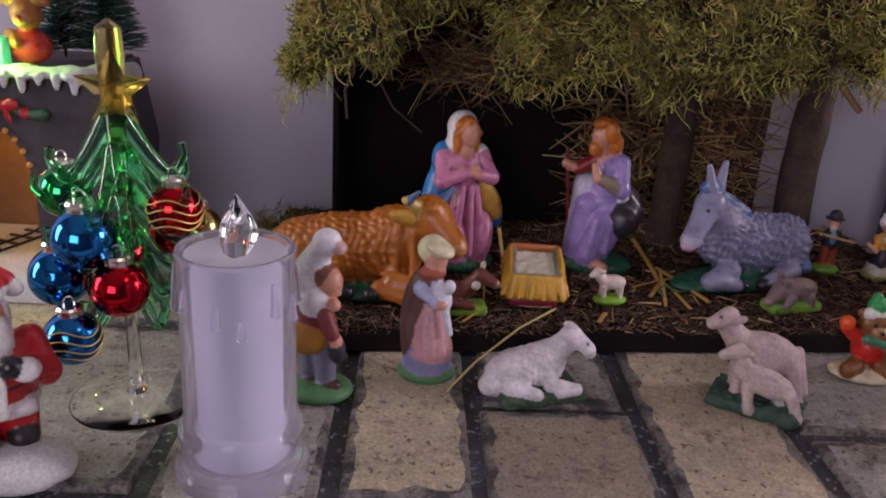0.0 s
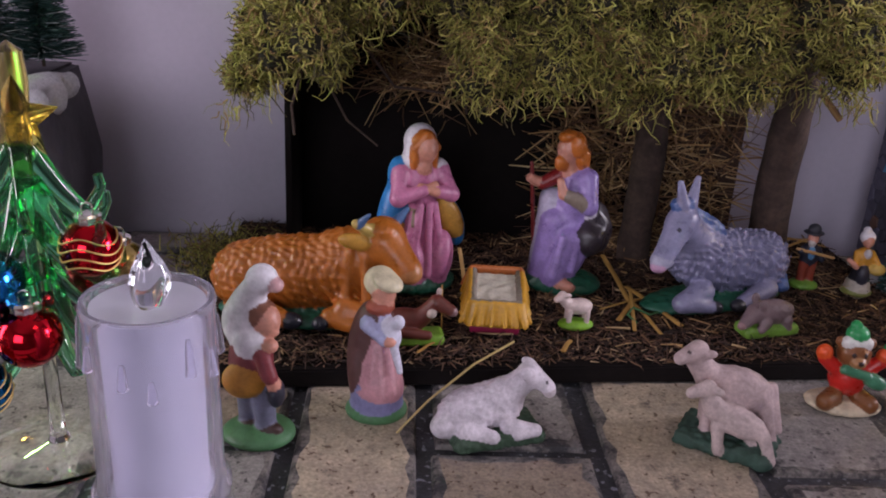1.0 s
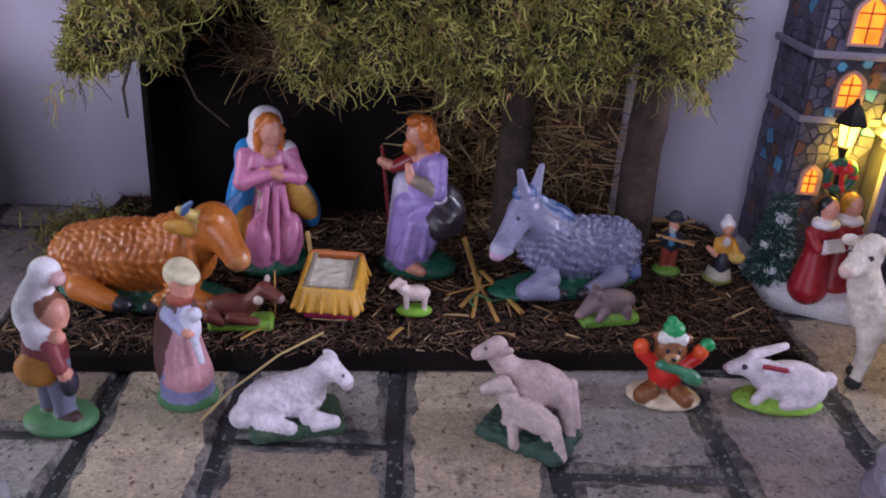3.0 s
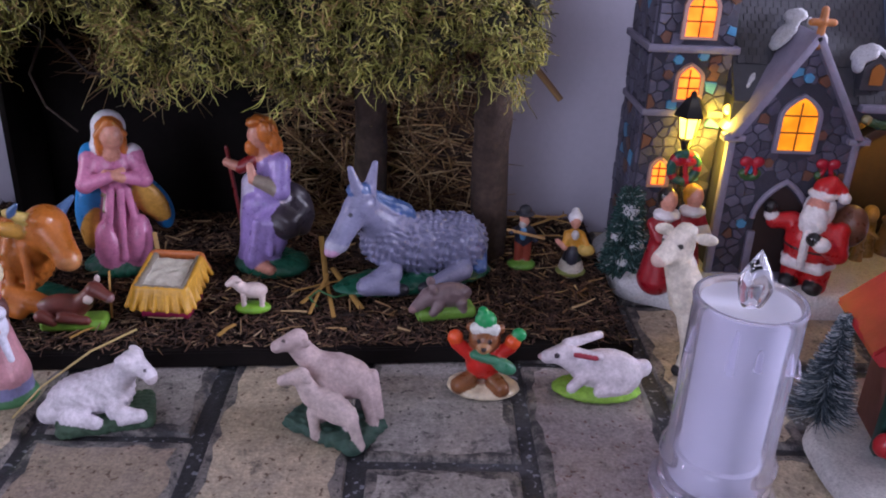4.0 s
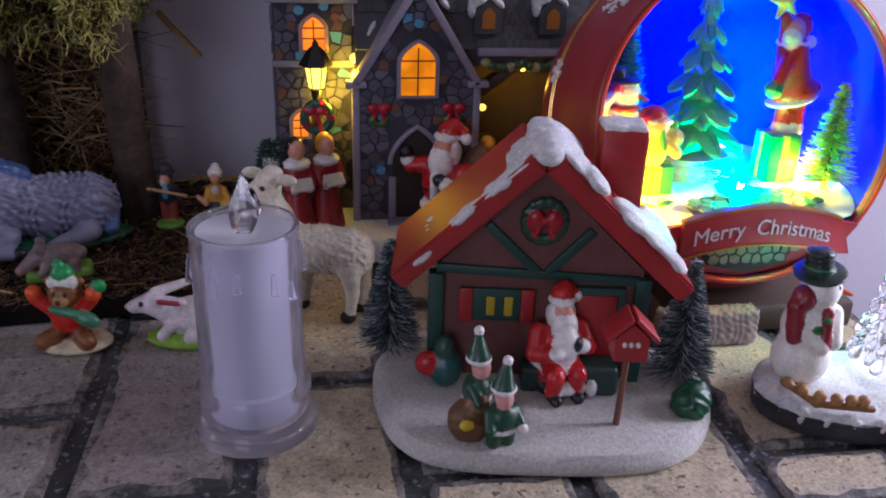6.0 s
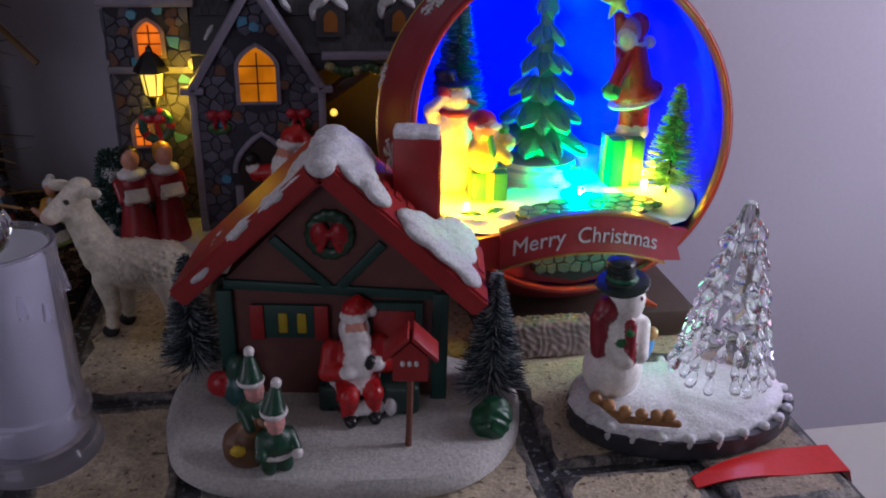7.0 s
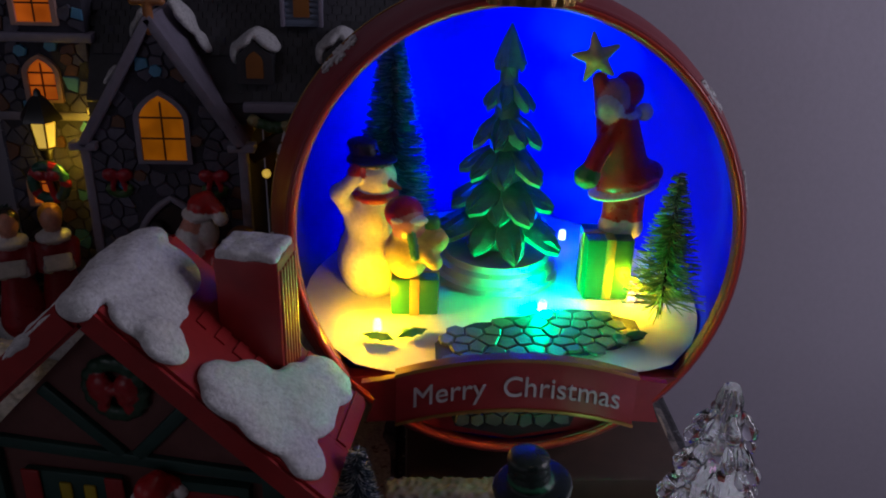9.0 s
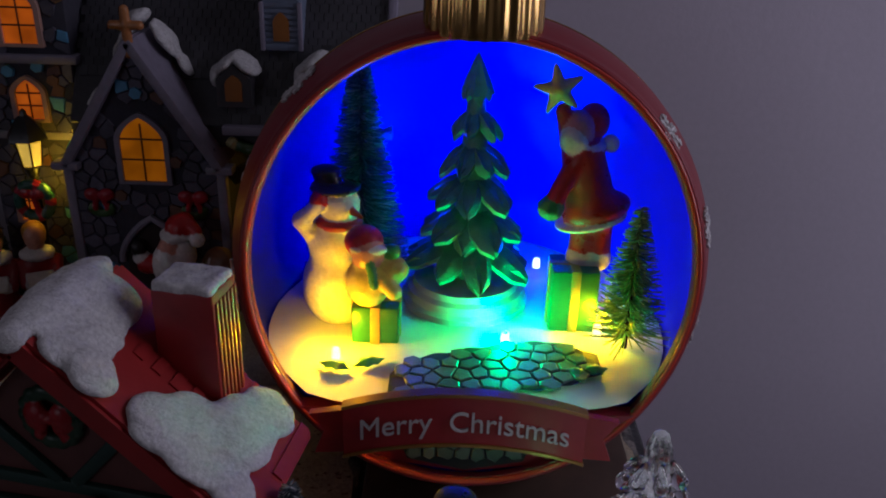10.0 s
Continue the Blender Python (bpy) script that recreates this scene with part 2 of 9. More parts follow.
def prism(bm, outline, y0, y1, m=None):
    """Extrudes an outline of (x, z) pairs from y0 to y1."""
    a = [bm.verts.new((x, y0, z)) for x, z in outline]
    b = [bm.verts.new((x, y1, z)) for x, z in outline]
    bm.faces.new(a)
    bm.faces.new(b[::-1])
    n = len(a)
    for i in range(n):
        bm.faces.new((a[(i + 1) % n], a[i], b[i], b[(i + 1) % n]))
    bmesh.ops.recalc_face_normals(bm, faces=bm.faces[:])
    if m is not None:
        bmesh.ops.transform(bm, matrix=m, verts=a + b)
    return bm


def ball(bm, c, r, n=20, squash=1.0):
    bmesh.ops.create_uvsphere(bm, u_segments=n, v_segments=max(6, n // 2), radius=1.0,
                              matrix=Matrix.Translation(c) @ Matrix.Diagonal((r, r, r * squash, 1)))
    return bm


def strips(name, groups, mat, parent=None):
    """Many small bent fibres in one mesh, three-sided and tapered. groups: (points as N x n x 3, N widths)."""
    V, F, base = [], [], 0
    for P, w in groups:
        N, n = P.shape[:2]
        d = P[:, -1] - P[:, 0]
        d /= np.linalg.norm(d, axis=1)[:, None] + 1e-9
        ref = np.where(np.abs(d[:, 2:3]) < 0.9, np.array([[0, 0, 1.0]]), np.array([[1.0, 0, 0]]))
        s = np.cross(d, ref)
        s /= np.linalg.norm(s, axis=1)[:, None] + 1e-9
        u = np.cross(d, s)
        taper = 1.0 - 0.55 * np.arange(n) / max(1, n - 1)
        r = w[:, None] * taper[None]
        ring = [P + r[..., None] * (math.cos(2.0944 * k) * s + math.sin(2.0944 * k) * u)[:, None] for k in range(3)]
        V.append(np.stack(ring, axis=2).reshape(-1, 3))
        i = base + 3 * n * np.arange(N)[:, None, None] + 3 * np.arange(n - 1)[None, :, None]
        k0 = np.arange(3)[None, None]
        k1 = (k0 + 1) % 3
        F.append(np.stack([i + k0, i + k1, i + k1 + 3, i + k0 + 3], axis=-1).reshape(-1, 4))
        base += N * n * 3
    V, F = np.concatenate(V), np.concatenate(F)
    me = bpy.data.meshes.new(name)
    me.vertices.add(len(V))
    me.vertices.foreach_set("co", V.astype(np.float32).ravel())
    me.loops.add(F.size)
    me.loops.foreach_set("vertex_index", F.astype(np.int32).ravel())
    me.polygons.add(len(F))
    me.polygons.foreach_set("loop_start", np.arange(0, F.size, 4, dtype=np.int32))
    me.update(calc_edges=True)
    me.materials.append(mat)
    ob = new(name, me)
    if parent:
        ob.parent = parent
    return ob


rg = np.random.default_rng(11)


def unit(d):
    return d / (np.linalg.norm(d, axis=-1, keepdims=True) + 1e-9)


def curls(p, d, length, bend, n=4):
    """Fibres from the points p along d that bend as they grow."""
    q, at, out = unit(d), p, [p]
    for _ in range(n - 1):
        q = unit(q + bend * rg.normal(size=q.shape))
        at = at + q * (length / (n - 1))[:, None]
        out.append(at)
    return np.stack(out, axis=1)


# -- sculpted figures: soft unions of ellipsoids (E), tapered limbs (L) and rounded blocks (B), meshed on a fine grid --
def E(c, r, col, rot=(0, 0, 0), k=0.004, bump=0.0, freq=500.0):
    return ("E", np.array(c, float), np.array(r, float), col, np.array(Euler([radians(a) for a in rot]).to_matrix()), k, bump, freq)


def L(a, b, ra, rb, col, k=0.004, bump=0.0, freq=500.0):
    return ("L", np.array(a, float), np.array(b, float), col, (ra, rb), k, bump, freq)


def B(c, h, r, col, rot=(0, 0, 0), k=0.002, bump=0.0, freq=500.0):
    return ("B", np.array(c, float), np.array(h, float), col, (np.array(Euler([radians(a) for a in rot]).to_matrix()), r), k, bump, freq)


def distance(q, p):
    kind = q[0]
    if kind == "E":
        local = (p - q[1]) @ q[4]
        k0 = np.linalg.norm(local / q[2], axis=-1)
        k1 = np.linalg.norm(local / (q[2] ** 2), axis=-1) + 1e-9
        d = k0 * (k0 - 1.0) / k1
    elif kind == "L":
        ab = q[2] - q[1]
        t = np.clip(((p - q[1]) @ ab) / (ab @ ab + 1e-12), 0, 1)
        d = np.linalg.norm(p - q[1] - t[..., None] * ab, axis=-1) - (q[4][0] + t * (q[4][1] - q[4][0]))
    else:
        local = np.abs((p - q[1]) @ q[4][0]) - (q[2] - q[4][1])
        d = np.linalg.norm(np.maximum(local, 0), axis=-1) + np.minimum(local.max(axis=-1), 0) - q[4][1]
    if q[6]:
        f = q[7]
        x, y, z = p[..., 0] * f, p[..., 1] * f, p[..., 2] * f
        a = np.sin(x + 0.6 * z + 2.0 * np.sin(0.31 * y + 0.23 * z))
        b = np.sin(0.55 * z - 0.3 * x + 0.5 * y + 1.5 * np.sin(0.37 * x + 0.2 * y))
        d = d + 0.5 * q[6] * (a * b + 0.4 * np.sin(1.7 * y + 0.9 * z + a))
    return d


def sculpt(name, prims, mat, voxel=0.0012, parent=None):
    prims = [(*q[:5], min(q[5], 0.55 * (float(min(q[2])) if q[0] != "L" else min(q[4]))), *q[6:]) for q in prims]
    los = [np.minimum(q[1] - q[2].max(), q[1] + q[2].max()) if q[0] != "L" else np.minimum(q[1], q[2]) - max(q[4]) for q in prims]
    his = [q[1] + (q[2].max() if q[0] == "E" else np.linalg.norm(q[2])) if q[0] != "L" else np.maximum(q[1], q[2]) + max(q[4]) for q in prims]
    lo, hi = np.min(los, axis=0) - 3 * voxel, np.max(his, axis=0) + 3 * voxel
    dims = np.ceil((hi - lo) / voxel).astype(int) + 1
    axes = [lo[i] + voxel * np.arange(dims[i]) for i in range(3)]
    d = np.full(dims, 1.0)
    for q in prims:
        # only the part of the grid that the piece can reach
        if q[0] == "L":
            a, b = np.minimum(q[1], q[2]) - max(q[4]), np.maximum(q[1], q[2]) + max(q[4])
        else:
            ext = q[2].max() if q[0] == "E" else np.linalg.norm(q[2])
            a, b = q[1] - ext, q[1] + ext
        reach = 3 * voxel + 2 * q[5] + q[6]
        i0 = np.maximum(np.floor((a - reach - lo) / voxel).astype(int), 0)
        i1 = np.minimum(np.ceil((b + reach - lo) / voxel).astype(int) + 1, dims)
        sl = tuple(slice(i0[i], i1[i]) for i in range(3))
        p = np.stack(np.meshgrid(*[axes[i][sl[i]] for i in range(3)], indexing="ij"), axis=-1)
        dq, cur = distance(q, p), d[sl]
        h = np.clip(0.5 + 0.5 * (cur - dq) / q[5], 0, 1)
        d[sl] = cur + (dq - cur) * h - q[5] * h * (1 - h)
    inside = d < 0
    n = np.array(dims) - 1
    count = np.zeros(n, np.int8)
    for dx in (0, 1):
        for dy in (0, 1):
            for dz in (0, 1):
                count += inside[dx:dx + n[0], dy:dy + n[1], dz:dz + n[2]]
    cells = (count > 0) & (count < 8)
    index = np.full(n, -1, int)
    index[cells] = np.arange(cells.sum())
    ci = np.argwhere(cells)
    acc, num = np.zeros((len(ci), 3)), np.zeros(len(ci))
    for axis in range(3):
        o1, o2 = [a for a in range(3) if a != axis]
        for u in (0, 1):
            for v in (0, 1):
                s = ci.copy()
                s[:, o1] += u
                s[:, o2] += v
                e = s.copy()
                e[:, axis] += 1
                ds, de = d[tuple(s.T)], d[tuple(e.T)]
                cross = (ds < 0) != (de < 0)
                t = np.where(cross, ds / np.where(cross, ds - de, 1.0), 0)
                pt = s.astype(float)
                pt[:, axis] += t
                acc[cross] += pt[cross]
                num[cross] += 1
    verts = lo + voxel * acc / num[:, None]
    faces = []
    for axis in range(3):
        o1, o2 = (axis + 1) % 3, (axis + 2) % 3
        sl0, sl1 = [slice(None)] * 3, [slice(None)] * 3
        sl0[axis], sl1[axis] = slice(0, -1), slice(1, None)
        a, b = inside[tuple(sl0)], inside[tuple(sl1)]
        for flip, sel in ((False, a & ~b), (True, b & ~a)):
            e = np.argwhere(sel)
            e = e[(e[:, o1] > 0) & (e[:, o2] > 0) & (e[:, o1] < n[o1]) & (e[:, o2] < n[o2])]
            quad = []
            for u, v in ((-1, -1), (0, -1), (0, 0), (-1, 0)):
                c = e.copy()
                c[:, o1] += u
                c[:, o2] += v
                quad.append(index[tuple(c.T)])
            quad = np.stack(quad, axis=1)
            faces.append(quad[:, ::-1] if flip else quad)
    faces = np.concatenate(faces)
    me = bpy.data.meshes.new(name)
    me.from_pydata(verts.tolist(), [], faces.tolist())
    best, col = np.full(len(verts), 1e9), np.zeros((len(verts), 4))
    for q in prims:
        dq = distance(q, verts)
        win = dq < best
        best[win] = dq[win]
        col[win] = (*q[3], 1.0)
    att = me.color_attributes.new("paint", "FLOAT_COLOR", "POINT")
    att.data.foreach_set("color", col.astype(np.float32).ravel())
    me.materials.append(mat)
    me.shade_smooth()
    ob = new(name, me)
    if parent:
        ob.parent = parent
    return ob


def figure(name, prims, mat, label, category, at, turn=0.0, voxel=0.0012, group=""):
    ob = sculpt(name, prims, mat, voxel)
    ob.matrix_world = pose(*at, 0, 0, turn)
    return tagged(ob, label, category, group)

def cells(seeds, bounds):
    """The convex cell round each seed, cut by the bisectors with its neighbours."""
    x0, z0, x1, z1 = bounds
    out = []
    for i, (sx, sz) in enumerate(seeds):
        poly = [(x0, z0), (x1, z0), (x1, z1), (x0, z1)]
        for j, (tx, tz) in enumerate(seeds):
            if i == j or abs(tx - sx) + abs(tz - sz) > 0.045:
                continue
            nx, nz = tx - sx, tz - sz
            lim = (tx * tx + tz * tz - sx * sx - sz * sz) / 2
            cut = []
            for p, q in zip(poly, poly[1:] + poly[:1]):
                a, b = p[0] * nx + p[1] * nz - lim, q[0] * nx + q[1] * nz - lim
                if a <= 0:
                    cut.append(p)
                if (a < 0) != (b < 0):
                    t = a / (a - b)
                    cut.append((p[0] + t * (q[0] - p[0]), p[1] + t * (q[1] - p[1])))
            poly = cut
            if len(poly) < 3:
                break
        out.append(poly)
    return out


def cell_stone(name, poly, gap, depth, mat, parent, m):
    """One flat stone with a bevelled edge; m takes (x, z, out) to its place."""
    cx, cz = sum(p[0] for p in poly) / len(poly), sum(p[1] for p in poly) / len(poly)
    bm = bmesh.new()
    rings = []
    for inset, up in ((gap, -0.0004), (gap * 1.15, depth * 0.65), (gap * 2.1, depth)):
        ring = []
        for x, z in poly:
            d = math.hypot(x - cx, z - cz) + 1e-9
            k = max(0.25, 1 - inset / d)
            ring.append(bm.verts.new(m @ Vector((cx + (x - cx) * k, cz + (z - cz) * k, up))))
        rings.append(ring)
    n = len(poly)
    for a, b in zip(rings, rings[1:]):
        for i in range(n):
            bm.faces.new((a[i], a[(i + 1) % n], b[(i + 1) % n], b[i]))
    bm.faces.new(rings[-1])
    bmesh.ops.recalc_face_normals(bm, faces=bm.faces[:])
    return part(name, bm, mat, parent, smooth=False)


# ---- the room, the shelf and its stone-look top ----
WALL_Y, SHELF_R = 0.775, 0.856


def slab(name, lo, hi, mat, label, category, bevel=0.0):
    ob = mesh_object(name, box(bmesh.new(), lo, hi, bevel), mat, smooth=False)
    return tagged(ob, label, category, kind="structure")


slab("wall_north", (-1.5, WALL_Y, -0.9), (1.75, WALL_Y + 0.12, 1.6), PLASTER, "smooth lilac-white plastered wall behind the shelf", "wall")
slab("wall_east", (1.75, -2.1, -0.9), (1.87, WALL_Y + 0.12, 1.6), ROOM, "plain dim painted wall of the room", "wall")
slab("wall_west", (-1.62, -2.1, -0.9), (-1.5, WALL_Y + 0.12, 1.6), ROOM, "plain dim painted wall of the room", "wall")
south = mesh_object("wall_south", bmesh.new(), ROOM, smooth=False)
bm = bmesh.new()
for lo, hi in (((-1.5, -2.1, -0.9), (-1.4, -1.98, 1.6)), ((0.0, -2.1, -0.9), (1.75, -1.98, 1.6)),
               ((-1.4, -2.1, -0.9), (0.0, -1.98, 0.15)), ((-1.4, -2.1, 1.35), (0.0, -1.98, 1.6))):
    box(bm, lo, hi)
bm.to_mesh(south.data)
bm.free()
tagged(south, "plain dim painted wall with a window opening", "wall", kind="structure")
slab("floor", (-1.62, -2.1, -1.0), (1.87, WALL_Y + 0.12, -0.9), BOARDS, "dark brown wooden floor of the room", "floor")
slab("ceiling", (-1.62, -2.1, 1.6), (1.87, WALL_Y + 0.12, 1.7), CEIL, "plain white painted ceiling of the room", "ceiling")


def tile_mat(name, base, spot, joint, dark, dark_at=0.60, pit_at=0.625):
    """Hand-painted faux stone: cream ground, brown pits and smoky black brushing."""
    m, nt, bs = material(name)
    info = nt.nodes.new("ShaderNodeObjectInfo")
    co = nt.nodes.new("ShaderNodeTexCoord")
    mp = nt.nodes.new("ShaderNodeVectorMath")
    mp.operation = "MULTIPLY_ADD"
    nt.links.new(info.outputs["Random"], mp.inputs[0])
    mp.inputs[1].default_value = (7, 5, 3)
    nt.links.new(co.outputs["Object"], mp.inputs[2])

    def nz(scale, detail=5.0, rough=0.65):
        n = nt.nodes.new("ShaderNodeTexNoise")
        n.inputs["Scale"].default_value, n.inputs["Detail"].default_value, n.inputs["Roughness"].default_value = scale, detail, rough
        nt.links.new(mp.outputs[0], n.inputs["Vector"])
        return n.outputs["Fac"]

    big, mid, fine, pit = nz(22), nz(85, 7.0, 0.75), nz(420), nz(240, 3.0, 0.5)
    col = mixc(nt, ramp(nt, mid, [(0.35, (0,) * 3), (0.7, (1,) * 3)]).outputs[0], [x * 0.58 for x in base], base)
    col = mixc(nt, ramp(nt, big, [(0.50, (0,) * 3), (0.72, (0.75,) * 3)]).outputs[0], col, joint)
    col = mixc(nt, ramp(nt, pit, [(pit_at, (0,) * 3), (pit_at + 0.05, (0.9,) * 3)]).outputs[0], col, spot)
    col = mixc(nt, ramp(nt, nz(46, 6.0, 0.75), [(dark_at, (0,) * 3), (dark_at + 0.13, (dark,) * 3)]).outputs[0], col, (0.035, 0.035, 0.04))
    r = ramp(nt, fine, [(0.3, (0.58,) * 3), (0.7, (1.15,) * 3)])
    nt.links.new(mixc(nt, 1.0, col, r.outputs[0], "MULTIPLY"), bs.inputs["Base Color"])
    bs.inputs["Roughness"].default_value = 0.62
    add = nt.nodes.new("ShaderNodeMath")
    nt.links.new(fine, add.inputs[0])
    nt.links.new(pit, add.inputs[1])
    bump(nt, bs, add.outputs[0], 0.6, 0.0015)
    return m


TILE_CREAM = tile_mat("cream_stone_tile", (0.68, 0.57, 0.41), (0.12, 0.07, 0.04), (0.42, 0.37, 0.30), 0.85, 0.575)
TILE_GREY = tile_mat("grey_stone_tile", (0.46, 0.43, 0.40), (0.06, 0.055, 0.055), (0.22, 0.21, 0.21), 0.92, 0.55)
TILE_BROWN = tile_mat("brown_stone_tile", (0.44, 0.35, 0.26), (0.10, 0.055, 0.035), (0.24, 0.20, 0.18), 0.85, 0.57)
TILE_MAUVE = tile_mat("mauve_mottled_tile", (0.42, 0.36, 0.35), (0.13, 0.055, 0.045), (0.24, 0.19, 0.19), 0.7, 0.57)
EDGE = tile_mat("smoky_tile_margin", (0.34, 0.31, 0.28), (0.02, 0.02, 0.022), (0.10, 0.105, 0.115), 0.95, 0.44)
JOINT = tile_mat("smoky_dark_joint", (0.045, 0.047, 0.053), (0.30, 0.32, 0.36), (0.15, 0.16, 0.18), 0.8, 0.56, 0.60)

shelf = tagged(mesh_object("shelf", box(bmesh.new(), (-0.75, 0.284, -0.04), (SHELF_R, WALL_Y, -0.0035), 0.002), JOINT, False),
               "long shelf topped with painted faux stone tiles, smoky joints", "shelf", kind="structure")
slab("mantel_ledge", (-0.78, 0.10, -0.075), (0.98, 0.40, -0.0405), CEIL, "white painted ledge under the tiled shelf", "ledge", 0.004)
slab("trim", (-0.75, 0.279, -0.0400), (SHELF_R + 0.004, 0.2835, -0.001), BROWNWOOD, "brown wooden edge strip along the shelf", "trim")
slab("wall_below_shelf", (-0.74, 0.16, -0.9), (0.70, 0.70, -0.0755), PLASTER, "plain plastered support under the shelf", "wall")

X_JOINTS = [-0.74, -0.65, -0.555, -0.46, -0.355, -0.258, -0.160, -0.063, 0.016, 0.117, 0.213, 0.315, 0.410, 0.500, 0.590, 0.690, 0.775, SHELF_R]
KIND = {0: TILE_BROWN, 1: TILE_CREAM, 2: TILE_GREY, 3: TILE_MAUVE}
# which finish each tile of a column has, from the front row to the back
FINISH = {7: "1111", 8: "2021", 9: "1111", 10: "1221", 11: "3333", 12: "0111", 13: "1130", 14: "1112", 15: "0112", 6: "0201", 5: "2123"}
rng = random.Random(5)
tile_no = 0
for ci, (x0, x1) in enumerate(zip(X_JOINTS, X_JOINTS[1:])):
    ys = [0.102, 0.245, 0.432, 0.62, WALL_Y] if ci % 2 == 0 else [0.102, 0.155, 0.335, 0.525, 0.72, WALL_Y]
    if ci == 10:
        ys[2] = 0.412
    ys = [max(v, 0.286) for v in ys]
    for ri, (y0, y1) in enumerate(zip(ys, ys[1:])):
        if y1 - y0 < 0.02:
            continue
        g = rng.uniform(0.0035, 0.0065)
        bm = bmesh.new()
        w, h = (x1 - x0) / 2 - g, (y1 - y0) / 2 - rng.uniform(0.003, 0.005)
        nx, ny = max(2, int(w / 0.006)), max(2, int(h / 0.006))
        # a slightly wavering outline with a sunk rim
        outline = []
        for i in range(nx):
            outline.append((-w + 2 * w * i / nx, -h))
        for i in range(ny):
            outline.append((w, -h + 2 * h * i / ny))
        for i in range(nx):
            outline.append((w - 2 * w * i / nx, h))
        for i in range(ny):
            outline.append((-w, h - 2 * h * i / ny))
        cx, cy = (x0 + x1) / 2, (y0 + y1) / 2
        rim = []
        for x, y in outline:
            q = noise.noise(Vector((x + cx, y + cy, ci)) * 70)
            rim.append((x * (1 + 0.010 * q), y * (1 + 0.010 * q)))
        low = [bm.verts.new((x, y, -0.0036)) for x, y in rim]
        mid = [bm.verts.new((x * (1 - 0.0012 / w), y * (1 - 0.0012 / h), -0.0008)) for x, y in rim]
        top = [bm.verts.new((x * (1 - 0.0032 / w), y * (1 - 0.0032 / h), 0.0)) for x, y in rim]
        # the brushed, smoky margin of the face ends in an uneven line
        face = []
        for x, y in rim:
            e = 0.0062 + 0.0052 * noise.noise(Vector((x + cx, y + cy, ci + 3.3)) * 95) + 0.003 * noise.noise(Vector((x + cx, y + cy, ci)) * 260)
            face.append(bm.verts.new((x * (1 - e / w), y * (1 - e / h), 0.0)))
        n = len(rim)
        for a, b in ((low, mid), (mid, top), (top, face)):
            for i in range(n):
                bm.faces.new((a[i], a[(i + 1) % n], b[(i + 1) % n], b[i]))
        for f in bm.faces:
            f.material_index = 1
        bm.faces.new(face)
        fin = FINISH.get(ci, "1012")
        tile = part("tile", bm, [KIND[int(fin[min(ri, len(fin) - 1)])], EDGE], shelf)
        tile.location = (cx, cy, rng.uniform(-0.0004, 0.0003))

# ---- the stable: base board, posts, panels, moss roof, straw ----
BOARD_Z = 0.016
stable = thing("stable", "open wooden nativity stable with bark posts and a moss-covered roof", "stable")
BX0, BX1, BY0, BY1 = -0.150, 0.403, 0.508, 0.768
bm = bmesh.new()
# the board's front edge runs slightly away from the shelf's front to the right
vs = [(BX0, 0.488), (BX1, 0.532), (BX1 + 0.003, BY1), (BX0, BY1)]
lo = [bm.verts.new((x, y, 0.0005)) for x, y in vs]
hi = [bm.verts.new((x, y, BOARD_Z - 0.003)) for x, y in vs]
bm.faces.new(hi)
bm.faces.new(lo[::-1])
for i in range(4):
    bm.faces.new((lo[i], lo[(i + 1) % 4], hi[(i + 1) % 4], hi[i]))
bmesh.ops.bevel(bm, geom=bm.edges[:], offset=0.0012, segments=2, affect="EDGES")
part("base_board", bm, DARKWOOD, stable, "black-brown base board")


def front_y(x):
    return 0.488 + (x - BX0) / (BX1 - BX0) * 0.044


def post(a, b, r, seed):
    bm = bmesh.new()
    pts, radii = [], []
    a, b = Vector(a), Vector(b)
    for i in range(15):
        t = i / 14
        p = a.lerp(b, t)
        wob = noise.noise(Vector((t * 4, seed, 0))) * 0.0016
        pts.append(p + Vector((wob, noise.noise(Vector((t * 4, seed, 9))) * 0.0016, 0)))
        radii.append(r * (1.12 - 0.16 * t + 0.09 * noise.noise(Vector((t * 9, seed, 3)))))
    tube(bm, pts, radii, 18)
    for v in bm.verts:
        q = noise.noise(v.co * 420) * 0.0007 + noise.noise(v.co * 150 + Vector((seed, 0, 0))) * 0.0011
        c = a.lerp(b, (v.co.z - a.z) / (b.z - a.z))
        v.co += (v.co - c).normalized() * q
    return part("post", bm, BARK, stable)


post((0.305, 0.676, BOARD_Z - 0.004), (0.301, 0.660, 0.262), 0.0142, 1.0)
post((0.204, 0.708, BOARD_Z - 0.004), (0.203, 0.690, 0.262), 0.0128, 2.0)
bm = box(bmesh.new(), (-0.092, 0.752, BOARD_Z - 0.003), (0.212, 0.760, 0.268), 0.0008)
part("back_panel", bm, DARKWOOD, stable, "near-black back panel")
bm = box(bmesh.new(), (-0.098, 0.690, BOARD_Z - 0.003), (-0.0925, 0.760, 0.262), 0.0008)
part("side_panel", bm, DARKWOOD, stable, "near-black side panel")
bm = box(bmesh.new(), (0.2125, 0.753, BOARD_Z - 0.003), (0.304, 0.759, 0.25), 0.0008)
part("hay_backing", bm, BROWNWOOD, stable, "brown board behind the hay")
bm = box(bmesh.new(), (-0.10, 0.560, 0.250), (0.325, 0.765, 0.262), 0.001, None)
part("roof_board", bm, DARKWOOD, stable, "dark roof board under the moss")
